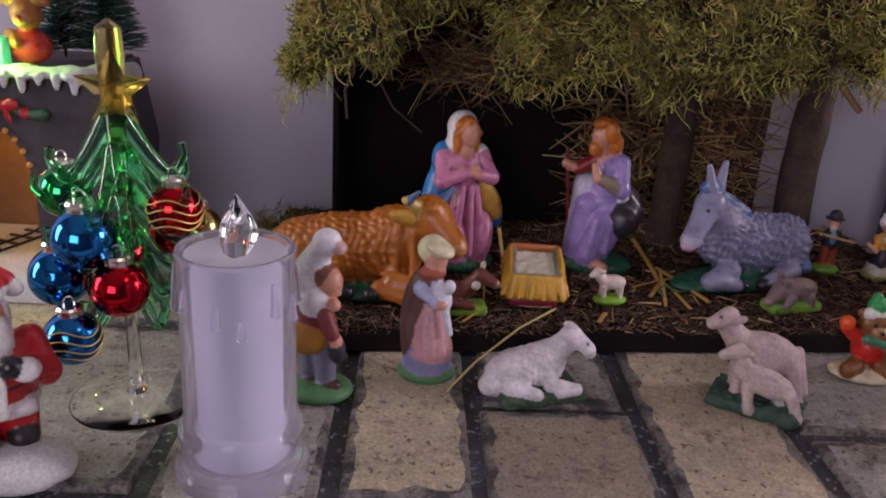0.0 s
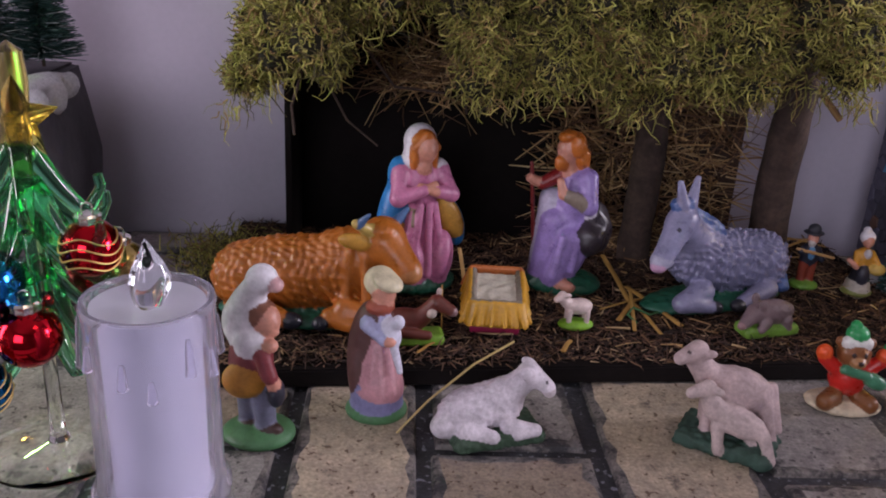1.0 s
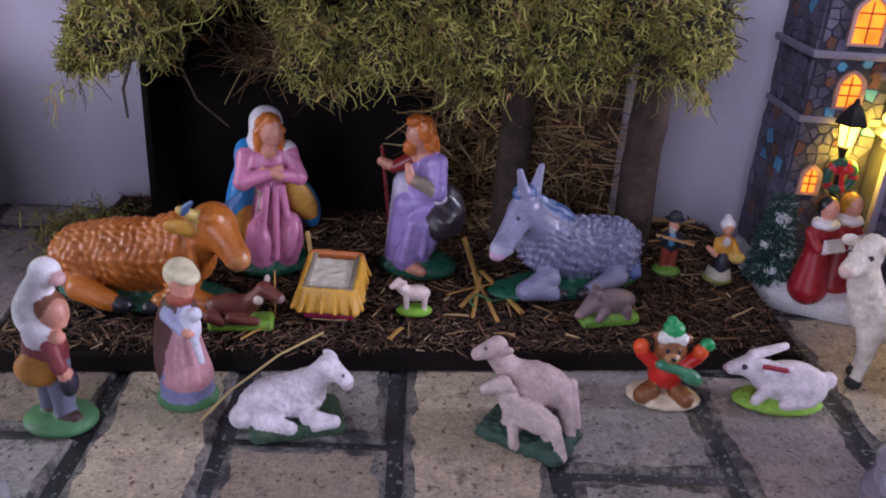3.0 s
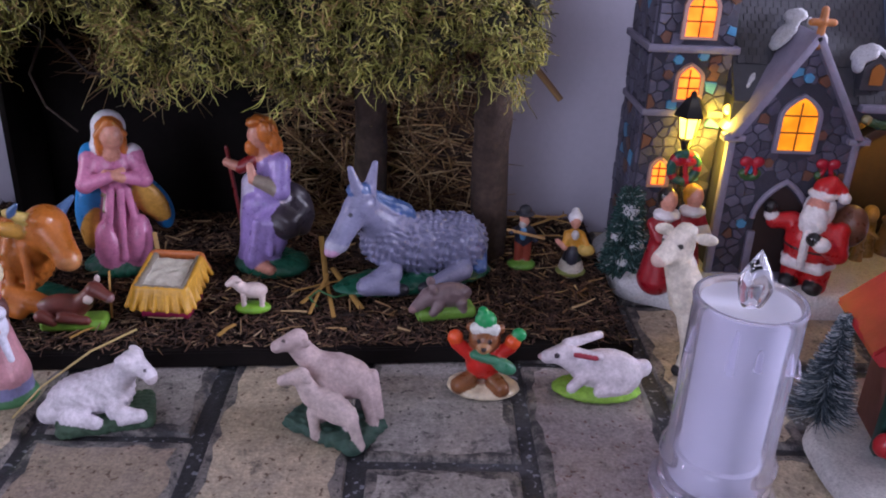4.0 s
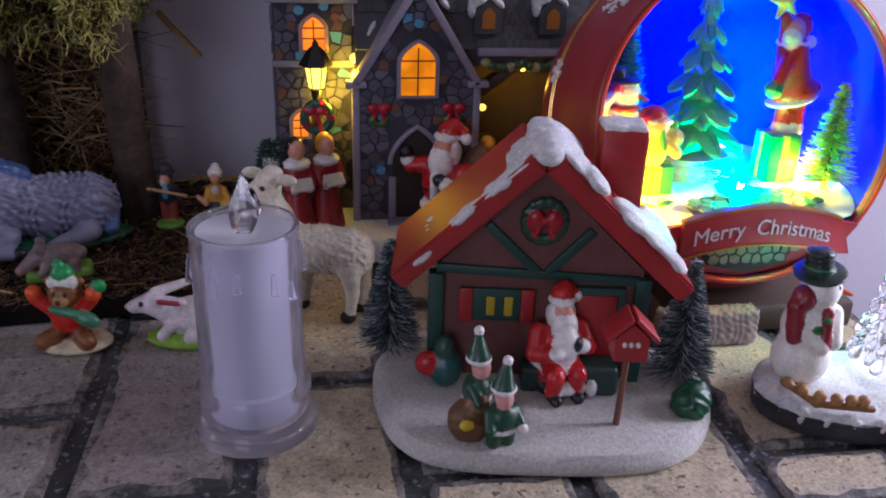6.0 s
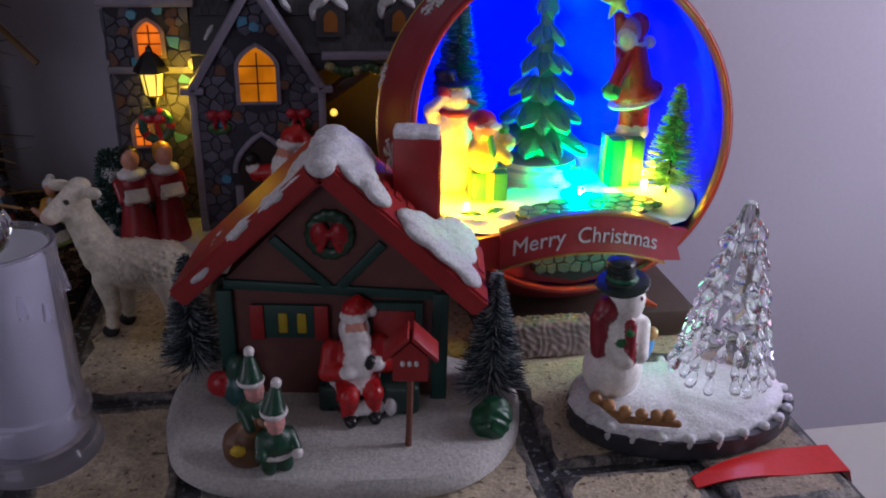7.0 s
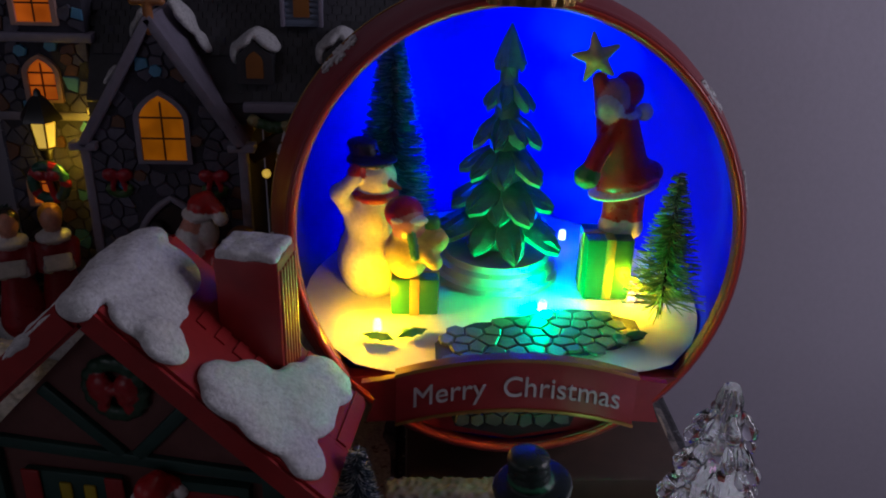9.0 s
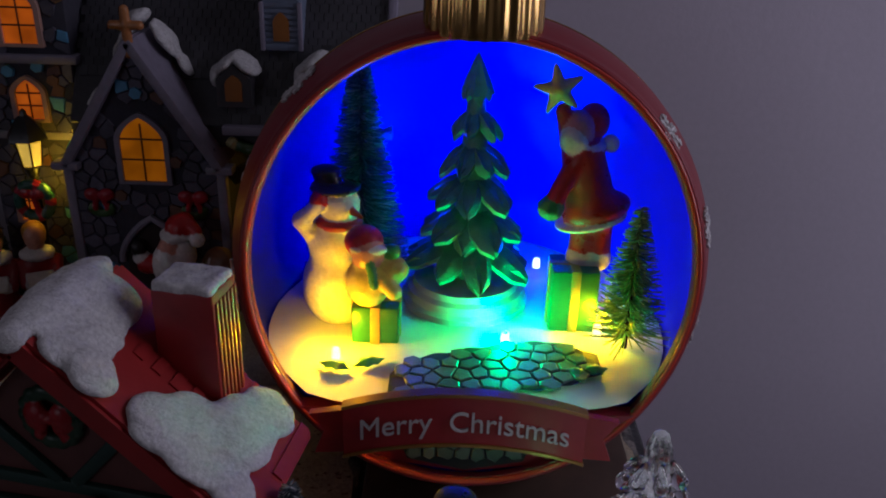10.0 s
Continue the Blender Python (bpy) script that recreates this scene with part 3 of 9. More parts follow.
# the stick that juts from the roof's side
bm = bmesh.new()
tube(bm, [(0.330, 0.712, 0.181), (0.345, 0.708, 0.165), (0.362, 0.704, 0.146)], [0.0030, 0.0030, 0.0028], 9)
part("stick", bm, STRAW, stable, "pale cut twig")

# ---- moss on the roof, hay and litter ----
def roof_hem(x):
    """Height of the moss roof's lower front edge over x."""
    h = 0.190 + 0.008 * np.sin(x * 31) + 0.006 * np.sin(x * 67 + 1)
    h = h - np.maximum(-0.060 - x, 0) * 0.62
    h = h + 0.030 * ((x > -0.048) & (x < 0.028))
    return h - 0.022 * ((x > 0.045) & (x < 0.105)) - 0.013 * (x > 0.14)


ROOF_X0, ROOF_X1 = -0.126, 0.318
N = 330
x, t = rg.uniform(ROOF_X0, ROOF_X1, N), rg.random(N)
hem = roof_hem(x)
z = hem + 0.010 + t * (0.290 - hem)
y = 0.602 - 0.022 * np.sin(t * 3.0) + 0.10 * np.maximum(0, t - 0.6) + rg.normal(size=N) * 0.006 + 0.6 * np.maximum(0, -0.07 - x)
y[rg.random(N) < 0.25] += 0.03
x2 = np.where(rg.random(150) < 0.5, ROOF_X0 + 0.012, ROOF_X1 - 0.010) + rg.normal(size=150) * 0.006
y2, z2 = rg.uniform(0.61, 0.735, 150), roof_hem(x2) + 0.012 + rg.random(150) * 0.075
lump_c = np.concatenate([np.stack([x, y, z], 1), np.stack([x2, y2, z2], 1)])
# the roof's end leans inwards as it rises
lump_c[:, 0] += np.maximum(0, -0.05 - lump_c[:, 0]) / 0.076 * 0.50 * np.maximum(0, lump_c[:, 2] - 0.170)
lump_r = rg.uniform(0.006, 0.021, len(lump_c))
K = 225
c, r = np.repeat(lump_c, K, axis=0), np.repeat(lump_r, K)
d = unit(rg.normal(size=c.shape) + np.array((0, -0.45, 0.1)))
p = c + d * (r * rg.uniform(0.6, 1.0, len(r)))[:, None]
fibres = curls(p, rg.normal(size=c.shape) * 0.8 + d * 0.6 + np.array((0, 0, -0.45)), rg.uniform(0.005, 0.013, len(r)), 0.75, 4)
N = 700
x = rg.uniform(ROOF_X0, ROOF_X1, N)
p = np.stack([x, 0.592 + rg.normal(size=N) * 0.012, roof_hem(x) + rg.uniform(0, 0.012, N)], 1)
wisps = curls(p, np.stack([rg.normal(size=N) * 0.3, rg.normal(size=N) * 0.2, -np.ones(N)], 1), rg.uniform(0.008, 0.028, N), 0.5, 6)
moss = strips("moss", [(fibres, rg.uniform(0.0003, 0.0010, len(fibres))), (wisps, rg.uniform(0.0003, 0.0007, N))], MOSS, stable)
tagged(moss, "shaggy olive-green and brown dried moss", kind="stuff")
# matted body of the moss, filling the fibre gaps; their shade is in its colour
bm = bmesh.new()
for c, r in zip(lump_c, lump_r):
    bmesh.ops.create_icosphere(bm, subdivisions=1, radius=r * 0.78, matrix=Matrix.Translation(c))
tagged(part("moss_mat", bm, plain("gap_shade_moss", (0.022, 0.02, 0.008), 0.95, var=0.6, scale=420, relief=1.0, coarse=60), stable, "matted moss under the fibres, darkened as gap shade"), kind="stuff")


def straws(name, p, d, mat, parent, length, width, label):
    n = len(p)
    ob = strips(name, [(curls(p, d, rg.uniform(*length, n), 0.06, 3), rg.uniform(*width, n))], mat, parent)
    return tagged(ob, label, kind="stuff")


N = 1500
x = rg.uniform(0.128, 0.296, N)
z = BOARD_Z + rg.random(N) ** 1.15 * np.where(x > 0.19, 0.19, 0.13)
p = np.stack([x, rg.uniform(0.728, 0.750, N) - 0.4 * np.maximum(0, 0.07 - z), z], 1)
straws("hay", p, rg.normal(size=(N, 3)) * np.array((1, 0.25, 0.6)), STRAW, stable, (0.012, 0.052), (0.0004, 0.0013), "loose golden-brown hay heaped against the back")
N = 520
p = np.stack([rg.normal(size=N) * 0.026 + 0.02, rg.uniform(0.69, 0.74, N), 0.172 + rg.normal(size=N) * 0.012], 1)
straws("hay_wad", p, rg.normal(size=(N, 3)) * np.array((1, 0.3, 0.6)), STRAW, stable, (0.012, 0.040), (0.0003, 0.0009), "hay tucked under the roof")
N = 22000
x = rg.uniform(BX0 + 0.004, BX1 - 0.004, N)
fy = front_y(x) + 0.004
p = np.stack([x, fy + rg.random(N) * (BY1 - 0.004 - fy), BOARD_Z - 0.0026 + rg.random(N) ** 2 * 0.0035], 1)
straws("litter", p, rg.normal(size=(N, 3)) * np.array((1, 1, 0.2)), PEAT, stable, (0.003, 0.011), (0.0003, 0.0010), "dark brown shredded bark litter on the base")
N = 480
x = rg.uniform(-0.10, 0.39, N)
p = np.stack([x, front_y(x) + 0.012 + rg.random(N) ** 0.7 * 0.22, np.full(N, BOARD_Z + 0.0018)], 1)
straws("stray_straw", p, rg.normal(size=(N, 3)) * np.array((1, 1, 0.1)), STRAW, stable, (0.004, 0.026), (0.0004, 0.0013), "loose pale straws on the litter")
# dead twigs that hang under the roof
for pts in (((-0.052, 0.690, 0.190), (-0.060, 0.672, 0.160), (-0.046, 0.660, 0.138), (-0.022, 0.655, 0.120)), ((0.030, 0.680, 0.195), (0.042, 0.668, 0.165), (0.046, 0.662, 0.146)), ((-0.03, 0.66, 0.19), (-0.01, 0.66, 0.165), (0.03, 0.67, 0.16)),
            ((-0.072, 0.604, 0.186), (-0.080, 0.600, 0.160), (-0.078, 0.598, 0.140))):
    bm = bmesh.new()
    tube(bm, pts, [0.0013, 0.0011, 0.0009, 0.0007][:len(pts)], 7)
    part("twig", bm, BARK, stable, "thin brown twig")
# broad straws leaning between the figures
STRAW_Y = plain("broad_yellow_straw", (0.46, 0.27, 0.07), 0.5, var=0.2, scale=200, relief=0.4)
for a, b, w in (((0.176, 0.600, 0.018), (0.165, 0.66, 0.034), 0.0022), ((0.205, 0.566, 0.018), (0.178, 0.625, 0.022), 0.0026), ((0.160, 0.572, 0.018), (0.178, 0.60, 0.022), 0.002),
                ((0.029, 0.545, 0.017), (0.028, 0.553, 0.050), 0.0018), ((0.050, 0.600, 0.017), (0.043, 0.612, 0.055), 0.0018), ((0.350, 0.73, 0.020), (0.385, 0.745, 0.026), 0.002),
                ((0.300, 0.735, 0.024), (0.382, 0.75, 0.022), 0.002), ((0.168, 0.556, 0.018), (0.176, 0.606, 0.026), 0.0014), ((0.186, 0.552, 0.018), (0.176, 0.600, 0.021), 0.0016), ((0.150, 0.590, 0.018), (0.196, 0.612, 0.020), 0.0012),
                ((0.330, 0.742, 0.030), (0.392, 0.735, 0.021), 0.0014), ((0.310, 0.700, 0.020), (0.375, 0.712, 0.019), 0.0016), ((0.012, 0.512, 0.019), (0.026, 0.530, 0.019), 0.0012), ((0.110, 0.520, 0.019), (0.118, 0.536, 0.019), 0.0018)):
    bm = bmesh.new()
    tube(bm, [a, Vector(a).lerp(Vector(b), 0.5) + Vector((0, 0, 0.001)), b], w, 8, 0.35)
    part("straw", bm, STRAW_Y, stable, "broad yellow straw")
bm = bmesh.new()
tube(bm, [(0.172, 0.566, 0.019), (0.166, 0.572, 0.023), (0.172, 0.580, 0.025), (0.184, 0.577, 0.021), (0.196, 0.586, 0.020)], 0.0008, 6)
part("grass_wisp", bm, plain("green_wisp", (0.05, 0.16, 0.05), 0.6), stable, "curled green grass wisp")
# green tuft of moss on the board's back corner
N = 900
p = np.stack([-0.150 + rg.normal(size=N) * 0.016, 0.672 + rg.normal(size=N) * 0.020, 0.010 + np.abs(rg.normal(size=N)) * 0.010], 1)
tuft = strips("moss_tuft", [(curls(p, rg.normal(size=(N, 3)) + np.array((0, 0, 0.6)), rg.uniform(0.006, 0.018, N), 0.5, 4), rg.uniform(0.0003, 0.0008, N))], MOSS, stable)
tagged(tuft, "loose tuft of olive moss lying beside the stable", kind="stuff")

# ---- the crib figures ----
SKIN, HAIR, WHITE = (0.58, 0.27, 0.19), (0.50, 0.15, 0.025), (0.72, 0.68, 0.74)
BASE_GREEN = (0.018, 0.105, 0.062)


def head(c, s, hair, turn=0.0, skin=SKIN):
    """Skull, face with nose and chin, and hair; s: half height. turn: degrees, 0 looks along -y."""
    a = radians(turn)
    f = Vector((math.sin(a), -math.cos(a), 0))
    c = Vector(c)
    q = lambda v: tuple(v)
    out = [E(q(c + f * s * 0.12 - Vector((0, 0, s * 0.08))), (s * 0.74, s * 0.78, s * 0.98), skin, k=s * 0.2),
           E(q(c + f * s * 0.80 - Vector((0, 0, s * 0.12))), (s * 0.13, s * 0.16, s * 0.22), skin, k=s * 0.15),
           E(q(c + f * s * 0.62 - Vector((0, 0, s * 0.62))), (s * 0.3, s * 0.24, s * 0.2), skin, k=s * 0.2)]
    if hair:
        out += [E(q(c - f * s * 0.22 + Vector((0, 0, s * 0.22))), (s * 0.84, s * 0.86, s * 0.86), hair, k=s * 0.1, bump=s * 0.03, freq=7 / s),
                E(q(c - f * s * 0.35 - Vector((0, 0, s * 0.3))), (s * 0.76, s * 0.6, s * 0.75), hair, k=s * 0.2, bump=s * 0.03, freq=7 / s)]
    return out


PINK, BLUE, OCHRE = (0.56, 0.20, 0.35), (0.035, 0.22, 0.52), (0.60, 0.33, 0.06)
mary = [E((0, 0, 0.006), (0.030, 0.025, 0.009), BASE_GREEN, bump=0.0010, freq=650),
        L((0, 0.002, 0.018), (0, 0.002, 0.066), 0.0205, 0.0105, PINK, k=0.006),
        E((0.012, -0.013, 0.027), (0.0105, 0.0125, 0.023), PINK, (0, 8, 0), k=0.004), E((-0.009, -0.012, 0.024), (0.0105, 0.0115, 0.022), PINK, (0, -6, 0), k=0.004),
        L((-0.004, -0.012, 0.070), (-0.012, -0.020, 0.022), 0.003, 0.003, PINK, k=0.005), L((0.003, -0.012, 0.070), (0.000, -0.022, 0.018), 0.0028, 0.003, PINK, k=0.004),
        L((0.008, -0.010, 0.070), (0.014, -0.020, 0.02), 0.0028, 0.003, PINK, k=0.004),
        E((-0.018, 0.008, 0.062), (0.0115, 0.012, 0.034), BLUE, (0, 14, 0)), E((-0.020, 0.004, 0.040), (0.008, 0.010, 0.022), OCHRE, (0, 10, 0)),
        E((0.025, 0.008, 0.055), (0.0115, 0.006, 0.025), BLUE, (0, -34, 0)), E((0.023, 0.002, 0.056), (0.0110, 0.006, 0.022), OCHRE, (0, -34, 0), k=0.001),
        E((0.033, 0.006, 0.038), (0.007, 0.006, 0.010), BLUE, (0, -20, 0)),
        E((0, 0.001, 0.082), (0.0145, 0.0110, 0.020), PINK, k=0.005), E((0, 0.002, 0.0655), (0.0122, 0.0118, 0.0020), (0.25, 0.20, 0.12), (0, -6, 0), k=0.0006), L((-0.008, -0.009, 0.064), (-0.010, -0.0135, 0.055), 0.0015, 0.0017, (0.25, 0.20, 0.12), k=0.0006),
        L((-0.016, 0.000, 0.092), (-0.021, -0.010, 0.076), 0.0068, 0.0062, PINK), L((-0.021, -0.010, 0.076), (-0.004, -0.016, 0.083), 0.0060, 0.0046, PINK),
        L((0.016, 0.000, 0.092), (0.021, -0.010, 0.077), 0.0066, 0.0060, PINK), L((0.021, -0.010, 0.077), (0.005, -0.016, 0.082), 0.0058, 0.0046, PINK),
        L((-0.004, -0.017, 0.083), (0.006, -0.015, 0.087), 0.0036, 0.0026, SKIN, k=0.001), L((0.005, -0.018, 0.082), (-0.006, -0.015, 0.086), 0.0036, 0.0026, SKIN, k=0.001),
        E((0.015, 0.003, 0.093), (0.007, 0.008, 0.009), WHITE), E((-0.015, 0.006, 0.090), (0.009, 0.009, 0.014), BLUE),
        L((0, 0, 0.093), (0, -0.001, 0.106), 0.0060, 0.0052, SKIN), E((0, -0.006, 0.098), (0.006, 0.004, 0.007), SKIN),
        *head((0.001, -0.003, 0.1130), 0.0118, HAIR, 14), E((0, 0.005, 0.1155), (0.0125, 0.0110, 0.0130), WHITE, k=0.001), L((-0.0088, -0.006, 0.112), (0.000, -0.0085, 0.1225), 0.0026, 0.0030, HAIR, k=0.001), L((0.0105, -0.005, 0.112), (0.002, -0.0085, 0.1225), 0.0025, 0.0030, HAIR, k=0.001),
        E((-0.0100, 0.003, 0.103), (0.0042, 0.006, 0.014), WHITE, (0, 8, 0)), E((0.0088, -0.002, 0.106), (0.0032, 0.005, 0.010), HAIR), E((-0.0078, -0.004, 0.106), (0.003, 0.005, 0.010), HAIR)]
figure("woman_figurine", mary, SATIN, "kneeling woman figurine in pink dress and blue cloak, white veil", "figurine", (0.012, 0.628, BOARD_Z), 20, 0.0010, "crib figures")

LILAC, BLACKISH = (0.30, 0.22, 0.50), (0.035, 0.028, 0.035)
joseph = [E((0.002, 0, 0.005), (0.031, 0.024, 0.009), BASE_GREEN, bump=0.001, freq=600),
          L((-0.012, -0.002, 0.012), (-0.008, -0.002, 0.055), 0.012, 0.011, LILAC, k=0.006), L((-0.016, 0.004, 0.014), (-0.012, 0.006, 0.070), 0.010, 0.010, (0.48, 0.45, 0.58), k=0.003),
          E((0.008, -0.008, 0.034), (0.011, 0.012, 0.024), LILAC, (0, 12, 0), k=0.005), L((0.004, -0.014, 0.045), (-0.006, -0.016, 0.016), 0.0085, 0.009, LILAC, k=0.005),
          L((-0.001, -0.022, 0.048), (-0.006, -0.023, 0.018), 0.003, 0.003, (0.36, 0.27, 0.58), k=0.004), L((0.010, -0.018, 0.046), (0.008, -0.020, 0.022), 0.003, 0.003, LILAC, k=0.004),
          L((-0.002, -0.018, 0.010), (0.008, -0.022, 0.009), 0.005, 0.004, SKIN, k=0.002),
          E((0.022, 0.004, 0.052), (0.014, 0.015, 0.022), BLACKISH, (0, -12, 0), k=0.004, bump=0.0012, freq=330), E((0.018, -0.010, 0.045), (0.0125, 0.0115, 0.013), BLACKISH, k=0.003, bump=0.0012, freq=330),
          L((0.004, 0.002, 0.060), (0.006, 0.002, 0.086), 0.0135, 0.0125, LILAC, k=0.005), E((0.018, -0.002, 0.064), (0.0065, 0.008, 0.005), (0.62, 0.58, 0.68), k=0.002),
          L((0.014, -0.004, 0.092), (0.016, -0.012, 0.072), 0.0075, 0.0068, LILAC), L((0.016, -0.012, 0.072), (0.000, -0.016, 0.080), 0.0062, 0.005, (0.22, 0.18, 0.14)),
          L((-0.004, -0.016, 0.081), (-0.007, -0.014, 0.091), 0.0042, 0.0028, SKIN, k=0.001), L((-0.006, 0.004, 0.092), (-0.020, 0.000, 0.084), 0.0062, 0.005, (0.22, 0.02, 0.02)),
          L((-0.020, 0.000, 0.084), (-0.030, -0.002, 0.088), 0.0042, 0.0036, SKIN, k=0.001), L((-0.030, -0.002, 0.100), (-0.022, 0.004, 0.022), 0.0017, 0.0017, (0.16, 0.02, 0.02), k=0.001),
          L((0.000, 0, 0.094), (-0.001, 0, 0.106), 0.0062, 0.0056, SKIN),
          *head((-0.002, 0, 0.1135), 0.0118, HAIR, -62), E((-0.005, -0.003, 0.1235), (0.0075, 0.0085, 0.0042), HAIR, (0, -20, 0), k=0.001, bump=0.0008, freq=700), E((0.004, -0.008, 0.1165), (0.0060, 0.0040, 0.0085), HAIR, k=0.001, bump=0.0008, freq=700), E((0.008, -0.004, 0.108), (0.0055, 0.0055, 0.0085), HAIR, k=0.001, bump=0.0008, freq=700), E((-0.0085, -0.0065, 0.1030), (0.0045, 0.0040, 0.0060), HAIR, k=0.001, bump=0.0006, freq=800), E((-0.007, -0.004, 0.1025), (0.0052, 0.0048, 0.0066), HAIR, k=0.002, bump=0.0004, freq=700), E((0.008, 0.003, 0.102), (0.0058, 0.007, 0.0095), HAIR, k=0.002, bump=0.0005, freq=600)]
figure("man_figurine", joseph, SATIN, "kneeling bearded man figurine in lilac robe holding a staff", "figurine", (0.126, 0.636, BOARD_Z), -10, 0.0010, "crib figures")

GREY1, GREY2 = (0.22, 0.22, 0.34), (0.06, 0.11, 0.27)
donkey = [E((0.004, 0.002, 0.005), (0.058, 0.022, 0.008), BASE_GREEN, (0, 0, 4), bump=0.001, freq=500),
          E((0.012, 0.004, 0.036), (0.042, 0.021, 0.024), GREY1, (0, 4, 0), k=0.008, bump=0.0034, freq=820), E((-0.014, 0.002, 0.044), (0.020, 0.018, 0.024), GREY1, k=0.008, bump=0.0030, freq=820),
          E((0.036, -0.002, 0.036), (0.0175, 0.019, 0.0235), GREY1, k=0.006, bump=0.0034, freq=820),
          L((-0.020, 0, 0.056), (-0.036, -0.006, 0.074), 0.0145, 0.0105, GREY1, k=0.008), L((-0.004, 0.002, 0.064), (-0.032, 0.000, 0.083), 0.0068, 0.0062, GREY2, k=0.003, bump=0.001, freq=700),
          L((-0.036, -0.007, 0.078), (-0.052, -0.016, 0.054), 0.0098, 0.0072, GREY1, k=0.004), E((-0.054, -0.017, 0.050), (0.0078, 0.007, 0.0065), (0.30, 0.30, 0.40), k=0.003), E((-0.0575, -0.0195, 0.046), (0.005, 0.005, 0.004), (0.42, 0.25, 0.38), k=0.002),
          L((-0.037, -0.008, 0.084), (-0.043, -0.008, 0.107), 0.0050, 0.0020, GREY1, k=0.003), L((-0.030, -0.003, 0.084), (-0.025, 0.000, 0.107), 0.0050, 0.0020, GREY1, k=0.003),
          E((-0.037, -0.005, 0.088), (0.008, 0.007, 0.006), GREY2, k=0.002, bump=0.0008, freq=700), E((-0.0445, -0.0165, 0.073), (0.0018, 0.0016, 0.002), (0.02, 0.02, 0.03), k=0.0005),
          L((-0.018, -0.015, 0.020), (-0.034, -0.020, 0.014), 0.0088, 0.0072, GREY1, k=0.005), L((-0.034, -0.020, 0.014), (-0.016, -0.024, 0.011), 0.0068, 0.0052, GREY1, k=0.004),
          L((0.032, -0.018, 0.018), (0.010, -0.025, 0.012), 0.0080, 0.0058, GREY1, k=0.005), E((0.004, -0.027, 0.011), (0.0055, 0.005, 0.005), (0.015, 0.015, 0.02), k=0.001), E((-0.012, -0.025, 0.0105), (0.005, 0.005, 0.005), (0.015, 0.015, 0.02), k=0.001),
          L((0.052, 0.000, 0.034), (0.046, -0.016, 0.018), 0.0036, 0.0052, GREY2, k=0.003, bump=0.0006, freq=800)]
figure("donkey_figurine", donkey, SATIN, "lying blue-grey donkey figurine on a green base", "figurine", (0.240, 0.611, BOARD_Z), 17, 0.0010, "crib figures").scale = (1.14, 1.05, 0.97)

OX = (0.40, 0.125, 0.018)
ox = [E((0, 0, 0.004), (0.066, 0.026, 0.007), BASE_GREEN, bump=0.0008, freq=500), E((-0.010, 0.002, 0.034), (0.052, 0.024, 0.026), OX, (0, -3, 0), k=0.008, bump=0.0021, freq=700),
      E((0.024, 0.000, 0.040), (0.026, 0.022, 0.028), OX, k=0.008, bump=0.0021, freq=700), E((-0.046, 0.002, 0.028), (0.024, 0.023, 0.024), OX, k=0.006, bump=0.0021, freq=700),
      L((0.034, -0.002, 0.050), (0.052, -0.006, 0.064), 0.017, 0.014, OX, k=0.008), L((0.050, -0.006, 0.066), (0.069, -0.018, 0.049), 0.0138, 0.0092, OX, k=0.005), E((0.071, -0.020, 0.046), (0.0085, 0.0082, 0.0075), (0.46, 0.20, 0.07), k=0.003),
      L((0.044, -0.014, 0.072), (0.034, -0.022, 0.080), 0.0048, 0.003, (0.50, 0.36, 0.10), k=0.002), L((0.036, -0.021, 0.079), (0.043, -0.024, 0.087), 0.0034, 0.0015, (0.06, 0.12, 0.25), k=0.001), L((0.058, 0.004, 0.073), (0.066, 0.008, 0.082), 0.0042, 0.0018, (0.06, 0.12, 0.25), k=0.002),
      E((0.034, -0.020, 0.0665), (0.0125, 0.0038, 0.0058), (0.46, 0.24, 0.04), (0, 14, 20), k=0.0015), E((0.052, -0.013, 0.0735), (0.008, 0.008, 0.005), OX, k=0.003, bump=0.001, freq=900), E((0.073, -0.026, 0.047), (0.0016, 0.0014, 0.0012), (0.10, 0.03, 0.02), k=0.0004), L((0.066, -0.0255, 0.0425), (0.074, -0.0245, 0.0415), 0.0010, 0.0010, (0.20, 0.06, 0.02), k=0.0004), E((0.0595, -0.0185, 0.0625), (0.0022, 0.002, 0.0024), (0.02, 0.015, 0.01), k=0.0005),
      L((0.028, -0.022, 0.018), (0.052, -0.026, 0.013), 0.0088, 0.007, OX, k=0.004), L((0.018, -0.025, 0.012), (0.036, -0.030, 0.0095), 0.007, 0.006, OX, k=0.004),
      L((-0.040, -0.022, 0.016), (-0.016, -0.029, 0.011), 0.0095, 0.007, OX, k=0.004), E((-0.008, -0.030, 0.010), (0.008, 0.0062, 0.006), (0.012, 0.014, 0.022), k=0.001), E((0.012, -0.030, 0.0095), (0.006, 0.0055, 0.005), (0.012, 0.014, 0.022), k=0.001),
      L((0.030, -0.018, 0.058), (0.028, -0.021, 0.026), 0.0030, 0.0034, OX, k=0.003), L((0.040, -0.018, 0.054), (0.042, -0.022, 0.026), 0.0030, 0.0034, OX, k=0.003)]
figure("ox_figurine", ox, SATIN, "lying orange-brown ox figurine with blue-tipped horns", "figurine", (-0.064, 0.568, BOARD_Z), -4, 0.0012, "crib figures")

